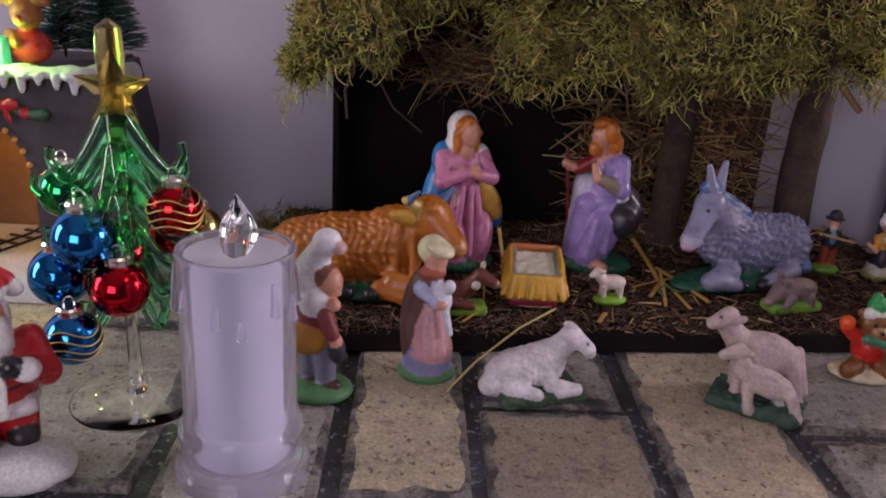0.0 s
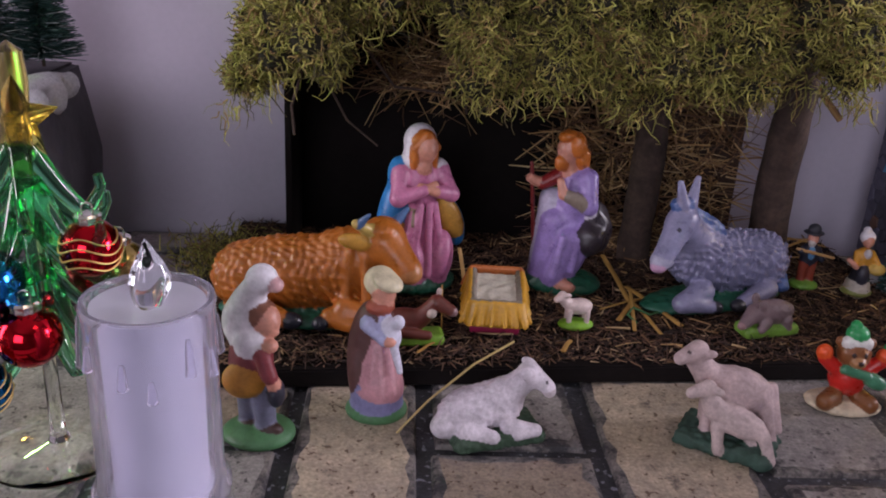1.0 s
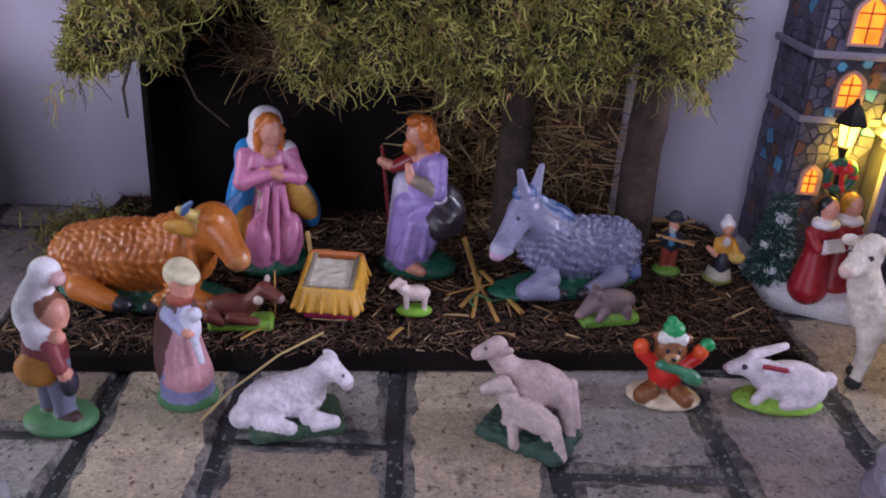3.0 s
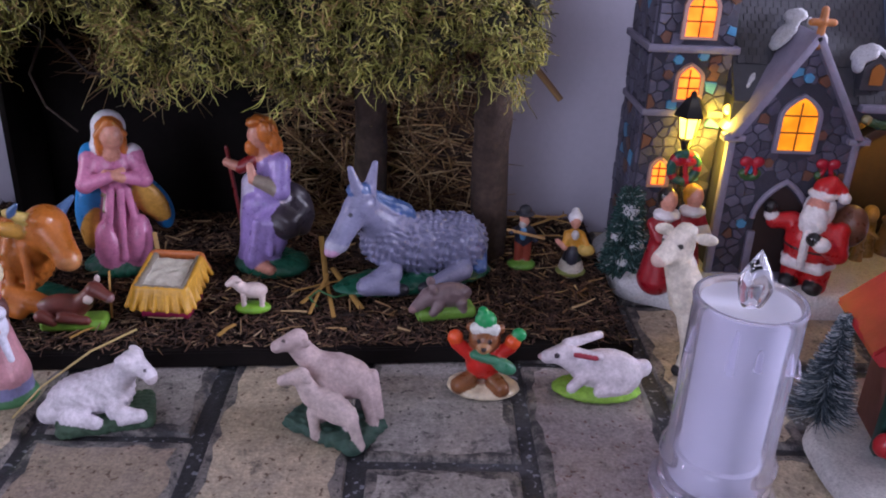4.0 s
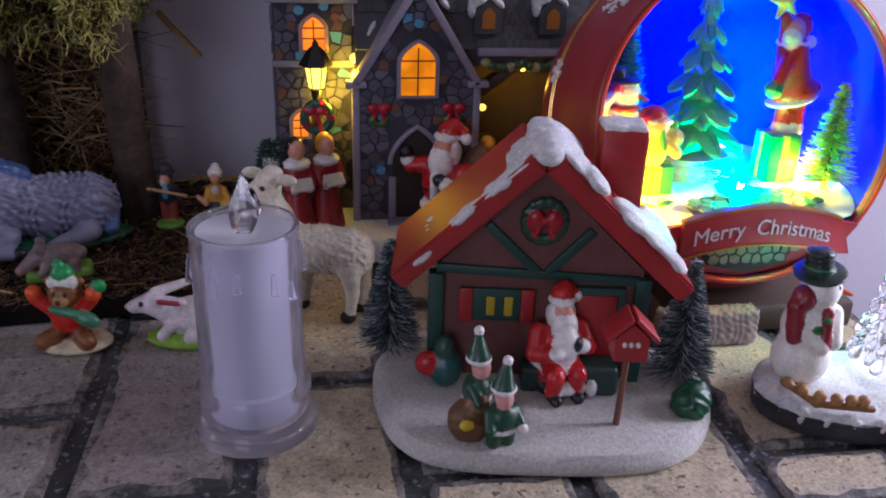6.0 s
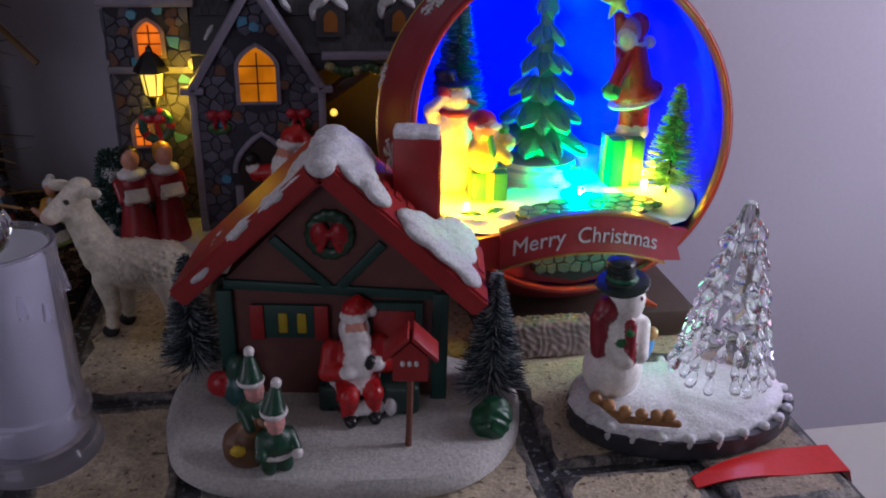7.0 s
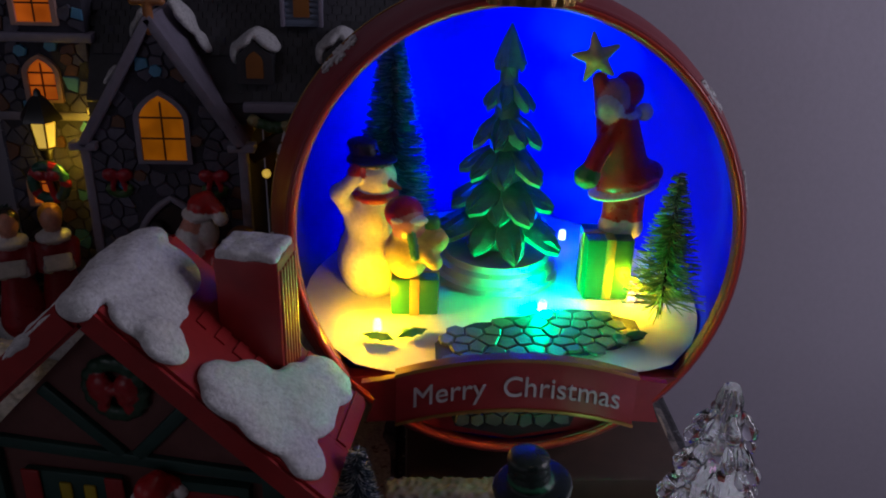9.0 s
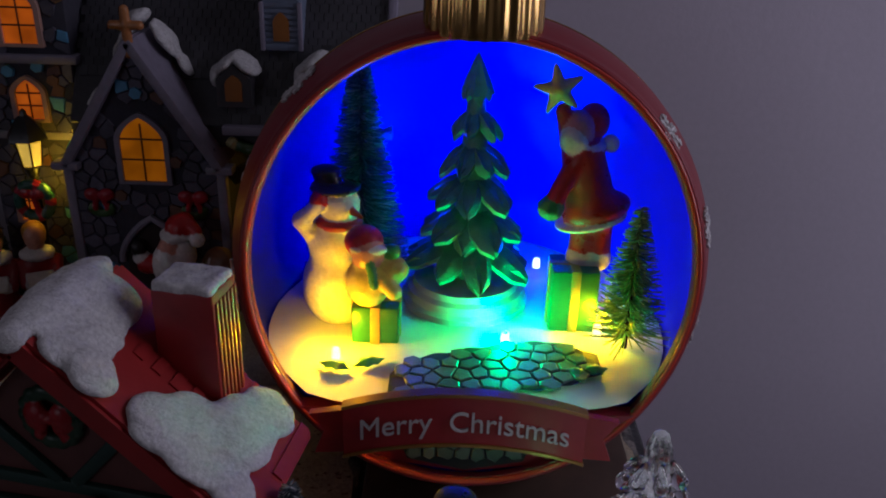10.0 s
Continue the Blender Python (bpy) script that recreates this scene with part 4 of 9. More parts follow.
# the shepherd with a sheep round his neck
shep = [E((0, 0, 0.003), (0.021, 0.018, 0.0065), (0.075, 0.20, 0.085), k=0.001), E((0.002, 0, 0.0012), (0.019, 0.017, 0.003), (0.075, 0.20, 0.085)),
        L((-0.006, 0.004, 0.008), (-0.006, 0.002, 0.040), 0.0058, 0.0072, (0.16, 0.17, 0.24)), L((0.005, -0.003, 0.008), (0.003, -0.002, 0.040), 0.0058, 0.0072, (0.16, 0.17, 0.24)),
        E((0.008, -0.006, 0.008), (0.007, 0.0045, 0.004), (0.05, 0.025, 0.02), k=0.001), E((-0.003, 0.000, 0.008), (0.007, 0.0045, 0.004), (0.05, 0.025, 0.02), k=0.001),
        E((-0.003, 0, 0.050), (0.0125, 0.0115, 0.016), (0.20, 0.035, 0.04), k=0.004), E((-0.006, -0.008, 0.041), (0.0120, 0.007, 0.011), (0.48, 0.22, 0.03), (0, 12, 0), k=0.001),
        L((0.005, -0.010, 0.058), (0.009, -0.012, 0.046), 0.0048, 0.0045, (0.20, 0.035, 0.04)), E((0.011, -0.011, 0.041), (0.0042, 0.004, 0.005), SKIN, k=0.001), E((0.012, -0.009, 0.034), (0.005, 0.006, 0.009), (0.02, 0.02, 0.035), k=0.001),
        L((0.002, -0.004, 0.062), (0.010, -0.010, 0.064), 0.004, 0.004, SKIN, k=0.001),
        *head((0.006, -0.002, 0.076), 0.0100, (0.20, 0.075, 0.04), 55),
        E((-0.006, 0.004, 0.072), (0.0130, 0.0125, 0.017), (0.76, 0.74, 0.78), k=0.004), E((-0.002, -0.008, 0.064), (0.009, 0.005, 0.009), (0.76, 0.74, 0.78), k=0.003),
        L((-0.004, 0.002, 0.086), (0.003, -0.002, 0.098), 0.0085, 0.0070, (0.76, 0.74, 0.78)), E((0.005, -0.003, 0.101), (0.0085, 0.0072, 0.0082), (0.76, 0.74, 0.78), k=0.003), E((0.0125, -0.006, 0.0985), (0.0045, 0.0045, 0.0042), (0.60, 0.36, 0.36), k=0.002)]
figure("shepherd_figurine", shep, CLAY, "shepherd figurine in maroon shirt carrying a white sheep", "figurine", (-0.080, 0.442, 0), 0, 0.0010, "clay figurines")

lady = [E((0, 0, 0.003), (0.0190, 0.0165, 0.0065), (0.075, 0.20, 0.085), k=0.001), E((0, 0, 0.0012), (0.0180, 0.0155, 0.003), (0.075, 0.20, 0.085)),
        L((0, 0, 0.012), (0, 0, 0.020), 0.0160, 0.0150, (0.22, 0.22, 0.40)), L((0.001, -0.001, 0.020), (0, 0, 0.052), 0.0152, 0.0085, (0.50, 0.25, 0.28), k=0.003),
        L((-0.004, -0.013, 0.020), (-0.001, -0.008, 0.050), 0.002, 0.0015, (0.58, 0.32, 0.35), k=0.003), L((0.004, -0.014, 0.020), (0.002, -0.009, 0.050), 0.002, 0.0015, (0.58, 0.32, 0.35), k=0.003), L((0.010, -0.011, 0.020), (0.006, -0.007, 0.050), 0.002, 0.0015, (0.58, 0.32, 0.35), k=0.003),
        E((-0.008, 0.003, 0.048), (0.0098, 0.0115, 0.026), (0.095, 0.040, 0.036), (0, 8, 0), k=0.003), E((-0.012, -0.001, 0.030), (0.006, 0.009, 0.018), (0.095, 0.040, 0.036), k=0.003),
        E((-0.001, 0, 0.062), (0.0108, 0.0098, 0.012), (0.095, 0.040, 0.036), k=0.003), E((0.004, -0.007, 0.062), (0.005, 0.004, 0.010), (0.40, 0.42, 0.62), k=0.002), E((0.001, -0.004, 0.074), (0.0085, 0.0075, 0.0045), (0.30, 0.07, 0.04), k=0.002),
        E((0.008, -0.010, 0.060), (0.0055, 0.005, 0.010), (0.64, 0.64, 0.74), (0, -15, 0), k=0.002), L((0.009, -0.012, 0.054), (0.0135, -0.013, 0.036), 0.0028, 0.0020, (0.64, 0.64, 0.74), k=0.002), E((0.0115, -0.013, 0.068), (0.004, 0.004, 0.0045), (0.64, 0.64, 0.74), k=0.002),
        L((-0.006, -0.008, 0.064), (0.004, -0.013, 0.056), 0.0045, 0.0036, (0.40, 0.42, 0.62)), E((0.007, -0.015, 0.056), (0.0036, 0.003, 0.003), SKIN, k=0.001),
        *head((0.002, -0.002, 0.083), 0.0098, None, 40), E((0.0005, 0.001, 0.0875), (0.0098, 0.0095, 0.0092), (0.60, 0.54, 0.36), k=0.002), E((0.005, -0.006, 0.0905), (0.0095, 0.0085, 0.0042), (0.60, 0.54, 0.36), (12, 22, 0), k=0.002)]
figure("peasant_figurine", lady, CLAY, "peasant woman figurine in pale bonnet and pink apron holding a lamb", "figurine", (-0.013, 0.470, 0), 0, 0.0010, "clay figurines")


def lying_sheep(at, turn):
    w = (0.68, 0.63, 0.68)
    q = [B((0.002, 0, 0.004), (0.033, 0.020, 0.005), 0.004, (0.045, 0.085, 0.05), (0, 0, 8), bump=0.0013, freq=820), E((-0.012, 0.002, 0.020), (0.026, 0.016, 0.016), w, (0, -14, 0), k=0.005, bump=0.0013, freq=820),
         E((0.006, 0.002, 0.024), (0.017, 0.014, 0.017), w, k=0.005, bump=0.0013, freq=820), L((0.010, 0.002, 0.030), (0.024, -0.002, 0.046), 0.0105, 0.0085, w, k=0.006, bump=0.0006, freq=520),
         L((0.024, -0.003, 0.049), (0.036, -0.009, 0.041), 0.0078, 0.0050, w, k=0.003), E((0.037, -0.010, 0.038), (0.0045, 0.0045, 0.0045), (0.50, 0.44, 0.46), k=0.002), E((0.022, -0.010, 0.049), (0.0065, 0.003, 0.0038), w, (0, 30, 30), k=0.002), E((0.026, 0.005, 0.052), (0.006, 0.003, 0.0036), w, (0, 20, -30), k=0.002),
         E((0.0335, -0.0115, 0.0455), (0.0014, 0.0013, 0.0016), (0.05, 0.04, 0.05), k=0.0004), E((0.020, -0.010, 0.053), (0.006, 0.005, 0.004), w, k=0.002, bump=0.0006, freq=900),
         L((0.010, -0.012, 0.014), (0.028, -0.016, 0.0115), 0.0055, 0.0042, w), L((0.028, -0.016, 0.0115), (0.016, -0.018, 0.0095), 0.0042, 0.0036, w), L((-0.020, -0.013, 0.012), (-0.002, -0.018, 0.0095), 0.0066, 0.0045, w), E((-0.034, -0.006, 0.012), (0.009, 0.009, 0.008), w, k=0.004)]
    figure("sheep_figurine", q, WOOL, "white lying sheep figurine on a dark green base", "figurine", at, turn, 0.0010, "sheep").scale = (0.86,) * 3


lying_sheep((0.055, 0.449, 0), 8)


def standing_ewe(at, turn):
    w, g = (0.48, 0.37, 0.36), (0.035, 0.075, 0.055)
    q = [B((0.004, -0.002, 0.004), (0.030, 0.019, 0.005), 0.004, g, (0, 0, -28), bump=0.0018, freq=560), E((0.006, 0.006, 0.036), (0.024, 0.013, 0.015), w, (0, 6, -12), k=0.005, bump=0.0006, freq=520),
         L((-0.010, 0.008, 0.042), (-0.022, 0.008, 0.056), 0.0092, 0.0070, w, k=0.005), L((-0.021, 0.007, 0.061), (-0.033, 0.001, 0.058), 0.0068, 0.0042, w, k=0.003), E((-0.016, 0.002, 0.061), (0.0058, 0.0026, 0.0030), w, (0, -20, -20), k=0.002), E((-0.0285, 0.0005, 0.0625), (0.0013, 0.0012, 0.0014), (0.06, 0.04, 0.04), k=0.0004),
         L((0.024, 0.000, 0.030), (0.030, -0.006, 0.006), 0.0055, 0.0036, w), L((0.022, 0.010, 0.028), (0.027, 0.008, 0.006), 0.0052, 0.0036, w), L((-0.010, 0.003, 0.030), (-0.010, 0.000, 0.006), 0.0052, 0.0036, w), L((-0.008, 0.013, 0.030), (-0.008, 0.013, 0.006), 0.0050, 0.0036, w), L((0.028, 0.004, 0.040), (0.034, -0.004, 0.014), 0.0036, 0.0026, w),
         E((0.004, -0.013, 0.024), (0.019, 0.0085, 0.0095), (0.52, 0.42, 0.40), (0, 14, -20), k=0.004, bump=0.0008, freq=620), L((-0.010, -0.009, 0.030), (-0.016, -0.008, 0.041), 0.0068, 0.0056, (0.52, 0.42, 0.40), k=0.004), L((-0.016, -0.009, 0.044), (-0.027, -0.013, 0.042), 0.0055, 0.0034, (0.52, 0.42, 0.40), k=0.003), E((-0.012, -0.014, 0.045), (0.005, 0.0024, 0.0028), (0.52, 0.42, 0.40), (0, 10, -30), k=0.002),
         L((0.018, -0.022, 0.020), (0.024, -0.026, 0.005), 0.0042, 0.0030, (0.52, 0.42, 0.40)), L((0.012, -0.012, 0.018), (0.016, -0.014, 0.005), 0.0042, 0.0030, (0.52, 0.42, 0.40)), L((-0.008, -0.014, 0.020), (-0.006, -0.018, 0.005), 0.0042, 0.0030, (0.52, 0.42, 0.40)), L((-0.004, -0.005, 0.02), (-0.004, -0.007, 0.005), 0.004, 0.003, (0.52, 0.42, 0.40))]
    figure("ewe_figurine", q, WOOL, "beige standing ewe with her lamb on a dark green base", "figurine", at, turn, 0.0009, "sheep").scale = (0.94,) * 3


standing_ewe((0.194, 0.446, 0), -4)

rab = (0.62, 0.56, 0.60)
rabbit = [E((0.002, 0, 0.004), (0.030, 0.0155, 0.0062), (0.24, 0.42, 0.05), bump=0.0008, freq=700), E((0.006, 0, 0.020), (0.022, 0.0125, 0.0135), rab, (0, -4, 0), k=0.004, bump=0.0004, freq=900), E((0.016, -0.004, 0.018), (0.014, 0.012, 0.0125), rab, k=0.004),
          L((-0.010, 0, 0.022), (-0.021, -0.002, 0.029), 0.0088, 0.0072, rab, k=0.004), L((-0.022, -0.002, 0.031), (-0.033, -0.003, 0.0285), 0.0072, 0.0046, rab, k=0.003), E((-0.0372, -0.003, 0.0285), (0.0022, 0.0022, 0.002), (0.5, 0.36, 0.38), k=0.001),
          L((-0.020, 0.002, 0.036), (0.001, 0.006, 0.042), 0.0038, 0.0026, rab, k=0.002), L((-0.017, -0.006, 0.035), (0.000, -0.011, 0.035), 0.0036, 0.0026, rab, k=0.002), L((-0.015, -0.0092, 0.0348), (-0.003, -0.0128, 0.0348), 0.0020, 0.0016, (0.30, 0.025, 0.045), k=0.0008),
          E((-0.0275, -0.0080, 0.0325), (0.0015, 0.0013, 0.0017), (0.03, 0.02, 0.03), k=0.0004), E((0.031, 0, 0.022), (0.006, 0.006, 0.006), rab, bump=0.0006, freq=900), L((-0.010, -0.009, 0.016), (-0.016, -0.010, 0.010), 0.0042, 0.0034, rab), L((0.014, -0.012, 0.013), (0.002, -0.013, 0.010), 0.0052, 0.0036, rab)]
figure("rabbit_figurine", rabbit, WOOL, "white rabbit figurine with red inner ear on a grass-green base", "figurine", (0.366, 0.489, 0), -3, 0.0008)

fur, red, grn, org = (0.20, 0.075, 0.025), (0.52, 0.018, 0.012), (0.02, 0.26, 0.075), (0.66, 0.08, 0.015)
bear = [E((0.001, 0, 0.003), (0.0245, 0.0165, 0.0052), (0.66, 0.56, 0.40), k=0.001, bump=0.0008, freq=400), L((-0.009, -0.006, 0.010), (-0.015, -0.011, 0.009), 0.0062, 0.0055, fur), L((0.009, -0.006, 0.010), (0.013, -0.011, 0.009), 0.0062, 0.0055, fur),
        E((0, 0, 0.022), (0.0118, 0.0100, 0.0125), red, k=0.002), L((-0.009, -0.002, 0.028), (-0.018, -0.003, 0.036), 0.0048, 0.0045, red), L((0.009, -0.002, 0.028), (0.017, -0.003, 0.036), 0.0048, 0.0045, red), E((-0.019, -0.003, 0.040), (0.0052, 0.0048, 0.0055), org, k=0.001), E((0.0185, -0.003, 0.040), (0.0052, 0.0048, 0.0055), org, k=0.001),
        E((0, -0.001, 0.040), (0.0105, 0.0098, 0.0095), fur, k=0.002), E((-0.009, 0, 0.047), (0.0036, 0.003, 0.0036), fur, k=0.001), E((0.0095, 0, 0.047), (0.0036, 0.003, 0.0036), fur, k=0.001), E((0, -0.010, 0.0375), (0.0048, 0.0042, 0.0038), (0.34, 0.17, 0.07), k=0.002), E((0, -0.0142, 0.0388), (0.0018, 0.0014, 0.0014), (0.02, 0.01, 0.01), k=0.0004),
        E((-0.0036, -0.0100, 0.0425), (0.0012, 0.001, 0.0014), (0.02, 0.01, 0.01), k=0.0004), E((0.0036, -0.0100, 0.0425), (0.0012, 0.001, 0.0014), (0.02, 0.01, 0.01), k=0.0004),
        L((-0.0055, -0.003, 0.048), (0.0055, -0.003, 0.048), 0.0042, 0.0042, (0.66, 0.66, 0.62), k=0.001), E((0, 0, 0.053), (0.0072, 0.0066, 0.0062), grn, k=0.001), E((-0.002, 0, 0.0590), (0.0036, 0.0034, 0.0034), grn, k=0.001, bump=0.0005, freq=1200), E((0.014, -0.008, 0.024), (0.0085, 0.0045, 0.0050), (0.06, 0.22, 0.12), (0, 25, 0), k=0.001), E((0.022, -0.002, 0.045), (0.005, 0.004, 0.0045), grn, k=0.001), L((-0.006, -0.008, 0.031), (0.008, -0.009, 0.028), 0.003, 0.003, (0.06, 0.22, 0.12), k=0.001)]
figure("bear_figurine", bear, SATIN, "brown bear figurine in red shirt and green woolly hat", "figurine", (0.291, 0.491, 0), -6, 0.0008)

# small clay figures on the litter
man = [E((0, 0, 0.003), (0.0118, 0.010, 0.0045), (0.14, 0.30, 0.04)), L((-0.003, 0, 0.006), (-0.003, 0, 0.022), 0.0036, 0.004, (0.24, 0.045, 0.025)), L((0.0035, 0, 0.006), (0.0035, 0, 0.022), 0.0036, 0.004, (0.24, 0.045, 0.025)),
       E((0, 0, 0.030), (0.0075, 0.006, 0.0105), (0.018, 0.020, 0.035)), E((-0.001, -0.004, 0.032), (0.003, 0.0032, 0.006), (0.10, 0.24, 0.42), k=0.001), L((-0.006, 0, 0.034), (-0.011, -0.006, 0.034), 0.0028, 0.0024, (0.018, 0.020, 0.035)), L((0.006, 0, 0.034), (0.010, -0.002, 0.026), 0.0028, 0.0024, (0.018, 0.020, 0.035)), L((-0.014, -0.006, 0.036), (0.016, -0.008, 0.030), 0.0013, 0.0013, (0.45, 0.26, 0.10), k=0.0005),
       *head((0, -0.001, 0.044), 0.0055, (0.05, 0.03, 0.02), -30), E((-0.002, -0.004, 0.0405), (0.003, 0.0026, 0.003), (0.45, 0.42, 0.40), k=0.001), E((0, 0, 0.0485), (0.0082, 0.0078, 0.0016), (0.016, 0.018, 0.026), k=0.001), E((0, 0, 0.0515), (0.0052, 0.005, 0.0045), (0.016, 0.018, 0.026), k=0.001)]
figure("farmer_figurine", man, CLAY, "small farmer figurine in dark coat, red trousers and black hat", "figurine", (0.333, 0.650, BOARD_Z), 0, 0.0007, "small clay figures")
wom = [E((0, 0, 0.003), (0.0125, 0.0105, 0.004), (0.24, 0.27, 0.07)), L((0, 0, 0.007), (0, 0, 0.024), 0.0095, 0.0058, (0.016, 0.015, 0.020)), L((0, 0, 0.0062), (0, 0, 0.0078), 0.0100, 0.0098, (0.55, 0.50, 0.42), k=0.001), E((-0.001, -0.006, 0.018), (0.005, 0.004, 0.009), (0.035, 0.035, 0.05), k=0.001),
       E((0, 0, 0.032), (0.0074, 0.0062, 0.009), (0.56, 0.27, 0.03)), L((-0.006, 0, 0.036), (-0.008, -0.005, 0.027), 0.0028, 0.0026, (0.56, 0.27, 0.03)), L((0.006, 0, 0.036), (0.010, -0.005, 0.028), 0.0028, 0.0026, (0.56, 0.27, 0.03)), L((-0.008, -0.006, 0.026), (-0.014, -0.004, 0.031), 0.0024, 0.0020, SKIN), E((0.010, -0.005, 0.024), (0.0072, 0.0060, 0.0050), (0.56, 0.38, 0.09), k=0.001, bump=0.0003, freq=1500), E((0, -0.005, 0.037), (0.003, 0.0028, 0.004), (0.60, 0.56, 0.56), k=0.001),
       *head((0, -0.001, 0.047), 0.0055, (0.03, 0.02, 0.02), -8), E((0, 0.0012, 0.0495), (0.0060, 0.0056, 0.0054), (0.72, 0.70, 0.74), k=0.001), E((0, 0.004, 0.0545), (0.0034, 0.003, 0.0026), (0.72, 0.70, 0.74), k=0.001)]
figure("basket_woman_figurine", wom, CLAY, "small woman figurine in white bonnet and yellow shawl with a basket", "figurine", (0.373, 0.640, BOARD_Z), 0, 0.0007, "small clay figures")
tl = (0.66, 0.54, 0.50)
lamb = [E((0, 0, 0.003), (0.0130, 0.008, 0.0042), (0.20, 0.42, 0.03)), E((0.001, 0, 0.017), (0.0102, 0.0058, 0.0060), tl, k=0.002, bump=0.0003, freq=1200), L((-0.008, 0, 0.020), (-0.012, -0.001, 0.024), 0.0042, 0.0038, tl), L((-0.012, -0.001, 0.0255), (-0.0165, -0.003, 0.0235), 0.0036, 0.0022, tl), E((-0.009, -0.004, 0.027), (0.003, 0.0014, 0.0018), tl, k=0.001)]
lamb += [L((sx, sy, 0.014), (sx, sy, 0.005), 0.0022, 0.0017, tl, k=0.001) for sx in (-0.006, 0.007) for sy in (-0.003, 0.003)]
figure("lamb_figurine", lamb, CLAY, "tiny white lamb figurine on a bright green base", "figurine", (0.126, 0.562, BOARD_Z), 4, 0.0006, "small clay figures")
cf = (0.13, 0.032, 0.022)
calf = [B((0.002, 0, 0.004), (0.022, 0.009, 0.0042), 0.0035, (0.16, 0.32, 0.03)), E((-0.004, 0.001, 0.016), (0.018, 0.008, 0.0085), cf, k=0.004), L((0.010, 0, 0.020), (0.018, -0.001, 0.029), 0.0062, 0.0052, cf), L((0.018, -0.002, 0.030), (0.027, -0.005, 0.0255), 0.0052, 0.0040, cf), E((0.0285, -0.0055, 0.0245), (0.0035, 0.0036, 0.0034), (0.24, 0.14, 0.14), k=0.001), E((0.0145, -0.0062, 0.0235), (0.0032, 0.002, 0.0032), (0.55, 0.46, 0.40), k=0.001), E((0.020, 0.002, 0.036), (0.002, 0.002, 0.003), (0.5, 0.4, 0.36), k=0.001), L((-0.004, -0.008, 0.011), (0.012, -0.0085, 0.009), 0.0036, 0.003, cf), L((-0.018, -0.007, 0.012), (-0.010, -0.0085, 0.0085), 0.0045, 0.003, cf)]
figure("calf_figurine", calf, CLAY, "small dark brown lying calf figurine on a green base", "figurine", (0.006, 0.533, BOARD_Z), 6, 0.0007, "small clay figures")
pg = (0.17, 0.12, 0.125)
pig = [B((0.001, 0, 0.004), (0.0225, 0.0095, 0.0045), 0.0038, (0.15, 0.30, 0.04)), E((0.002, 0, 0.017), (0.019, 0.0088, 0.0092), pg, k=0.003, bump=0.0004, freq=900), L((-0.012, -0.001, 0.017), (-0.022, -0.004, 0.0115), 0.0070, 0.0038, pg), E((-0.0245, -0.005, 0.0100), (0.0032, 0.0032, 0.0030), (0.26, 0.16, 0.16), k=0.001), E((-0.010, -0.006, 0.025), (0.0034, 0.002, 0.0048), pg, (0, -20, 0), k=0.001), E((-0.009, 0.005, 0.026), (0.0034, 0.002, 0.0048), pg, (0, -20, 0), k=0.001), L((0.012, -0.006, 0.012), (0.013, -0.007, 0.007), 0.0045, 0.003, pg), L((-0.006, -0.007, 0.012), (-0.010, -0.0085, 0.0078), 0.0045, 0.003, pg)]
figure("boar_figurine", pig, CLAY, "small grey-brown boar figurine on a green base", "figurine", (0.266, 0.563, BOARD_Z), 14, 0.0007, "small clay figures")

# the sheep that stands beside the church
cw = (0.60, 0.55, 0.47)
alp = [E((0.024, 0, 0.051), (0.030, 0.0165, 0.0175), cw, k=0.008, bump=0.0020, freq=1100), E((0.046, 0, 0.049), (0.0165, 0.0160, 0.0180), cw, k=0.006, bump=0.0020, freq=1100), L((0.002, 0, 0.056), (-0.010, -0.002, 0.086), 0.0138, 0.0098, cw, k=0.008, bump=0.0008, freq=640),
       L((-0.010, -0.003, 0.097), (-0.021, -0.012, 0.090), 0.0098, 0.0062, (0.66, 0.60, 0.52), k=0.004), E((-0.0235, -0.014, 0.0880), (0.0052, 0.0052, 0.0048), (0.62, 0.46, 0.40), k=0.002), E((-0.021, 0.003, 0.104), (0.0078, 0.0030, 0.0042), cw, (0, 14, 30), k=0.002), E((0.005, -0.009, 0.104), (0.0082, 0.0030, 0.0042), cw, (0, -8, -25), k=0.002), E((-0.007, 0.000, 0.106), (0.0075, 0.0065, 0.0045), cw, k=0.003, bump=0.0008, freq=900), E((-0.011, -0.0125, 0.0985), (0.0018, 0.0016, 0.0020), (0.02, 0.015, 0.015), k=0.0005), E((-0.0215, -0.0035, 0.098), (0.0016, 0.0016, 0.0018), (0.02, 0.015, 0.015), k=0.0005)]
for lx, ly in ((0.004, -0.008), (0.009, 0.009), (0.046, -0.009), (0.052, 0.008)):
    alp += [L((lx, ly, 0.042), (lx + 0.002, ly, 0.022), 0.0085, 0.0048, cw, k=0.004), L((lx + 0.002, ly, 0.022), (lx, ly, 0.006), 0.0046, 0.0040, cw, k=0.002), E((lx - 0.0012, ly - 0.001, 0.0034), (0.0058, 0.0050, 0.0044), (0.012, 0.011, 0.012), k=0.0008)]
figure("standing_sheep_figurine", alp, WOOL, "cream woolly standing sheep with black hooves", "figurine", (0.431, 0.524, 0), -12, 0.0011, "sheep")

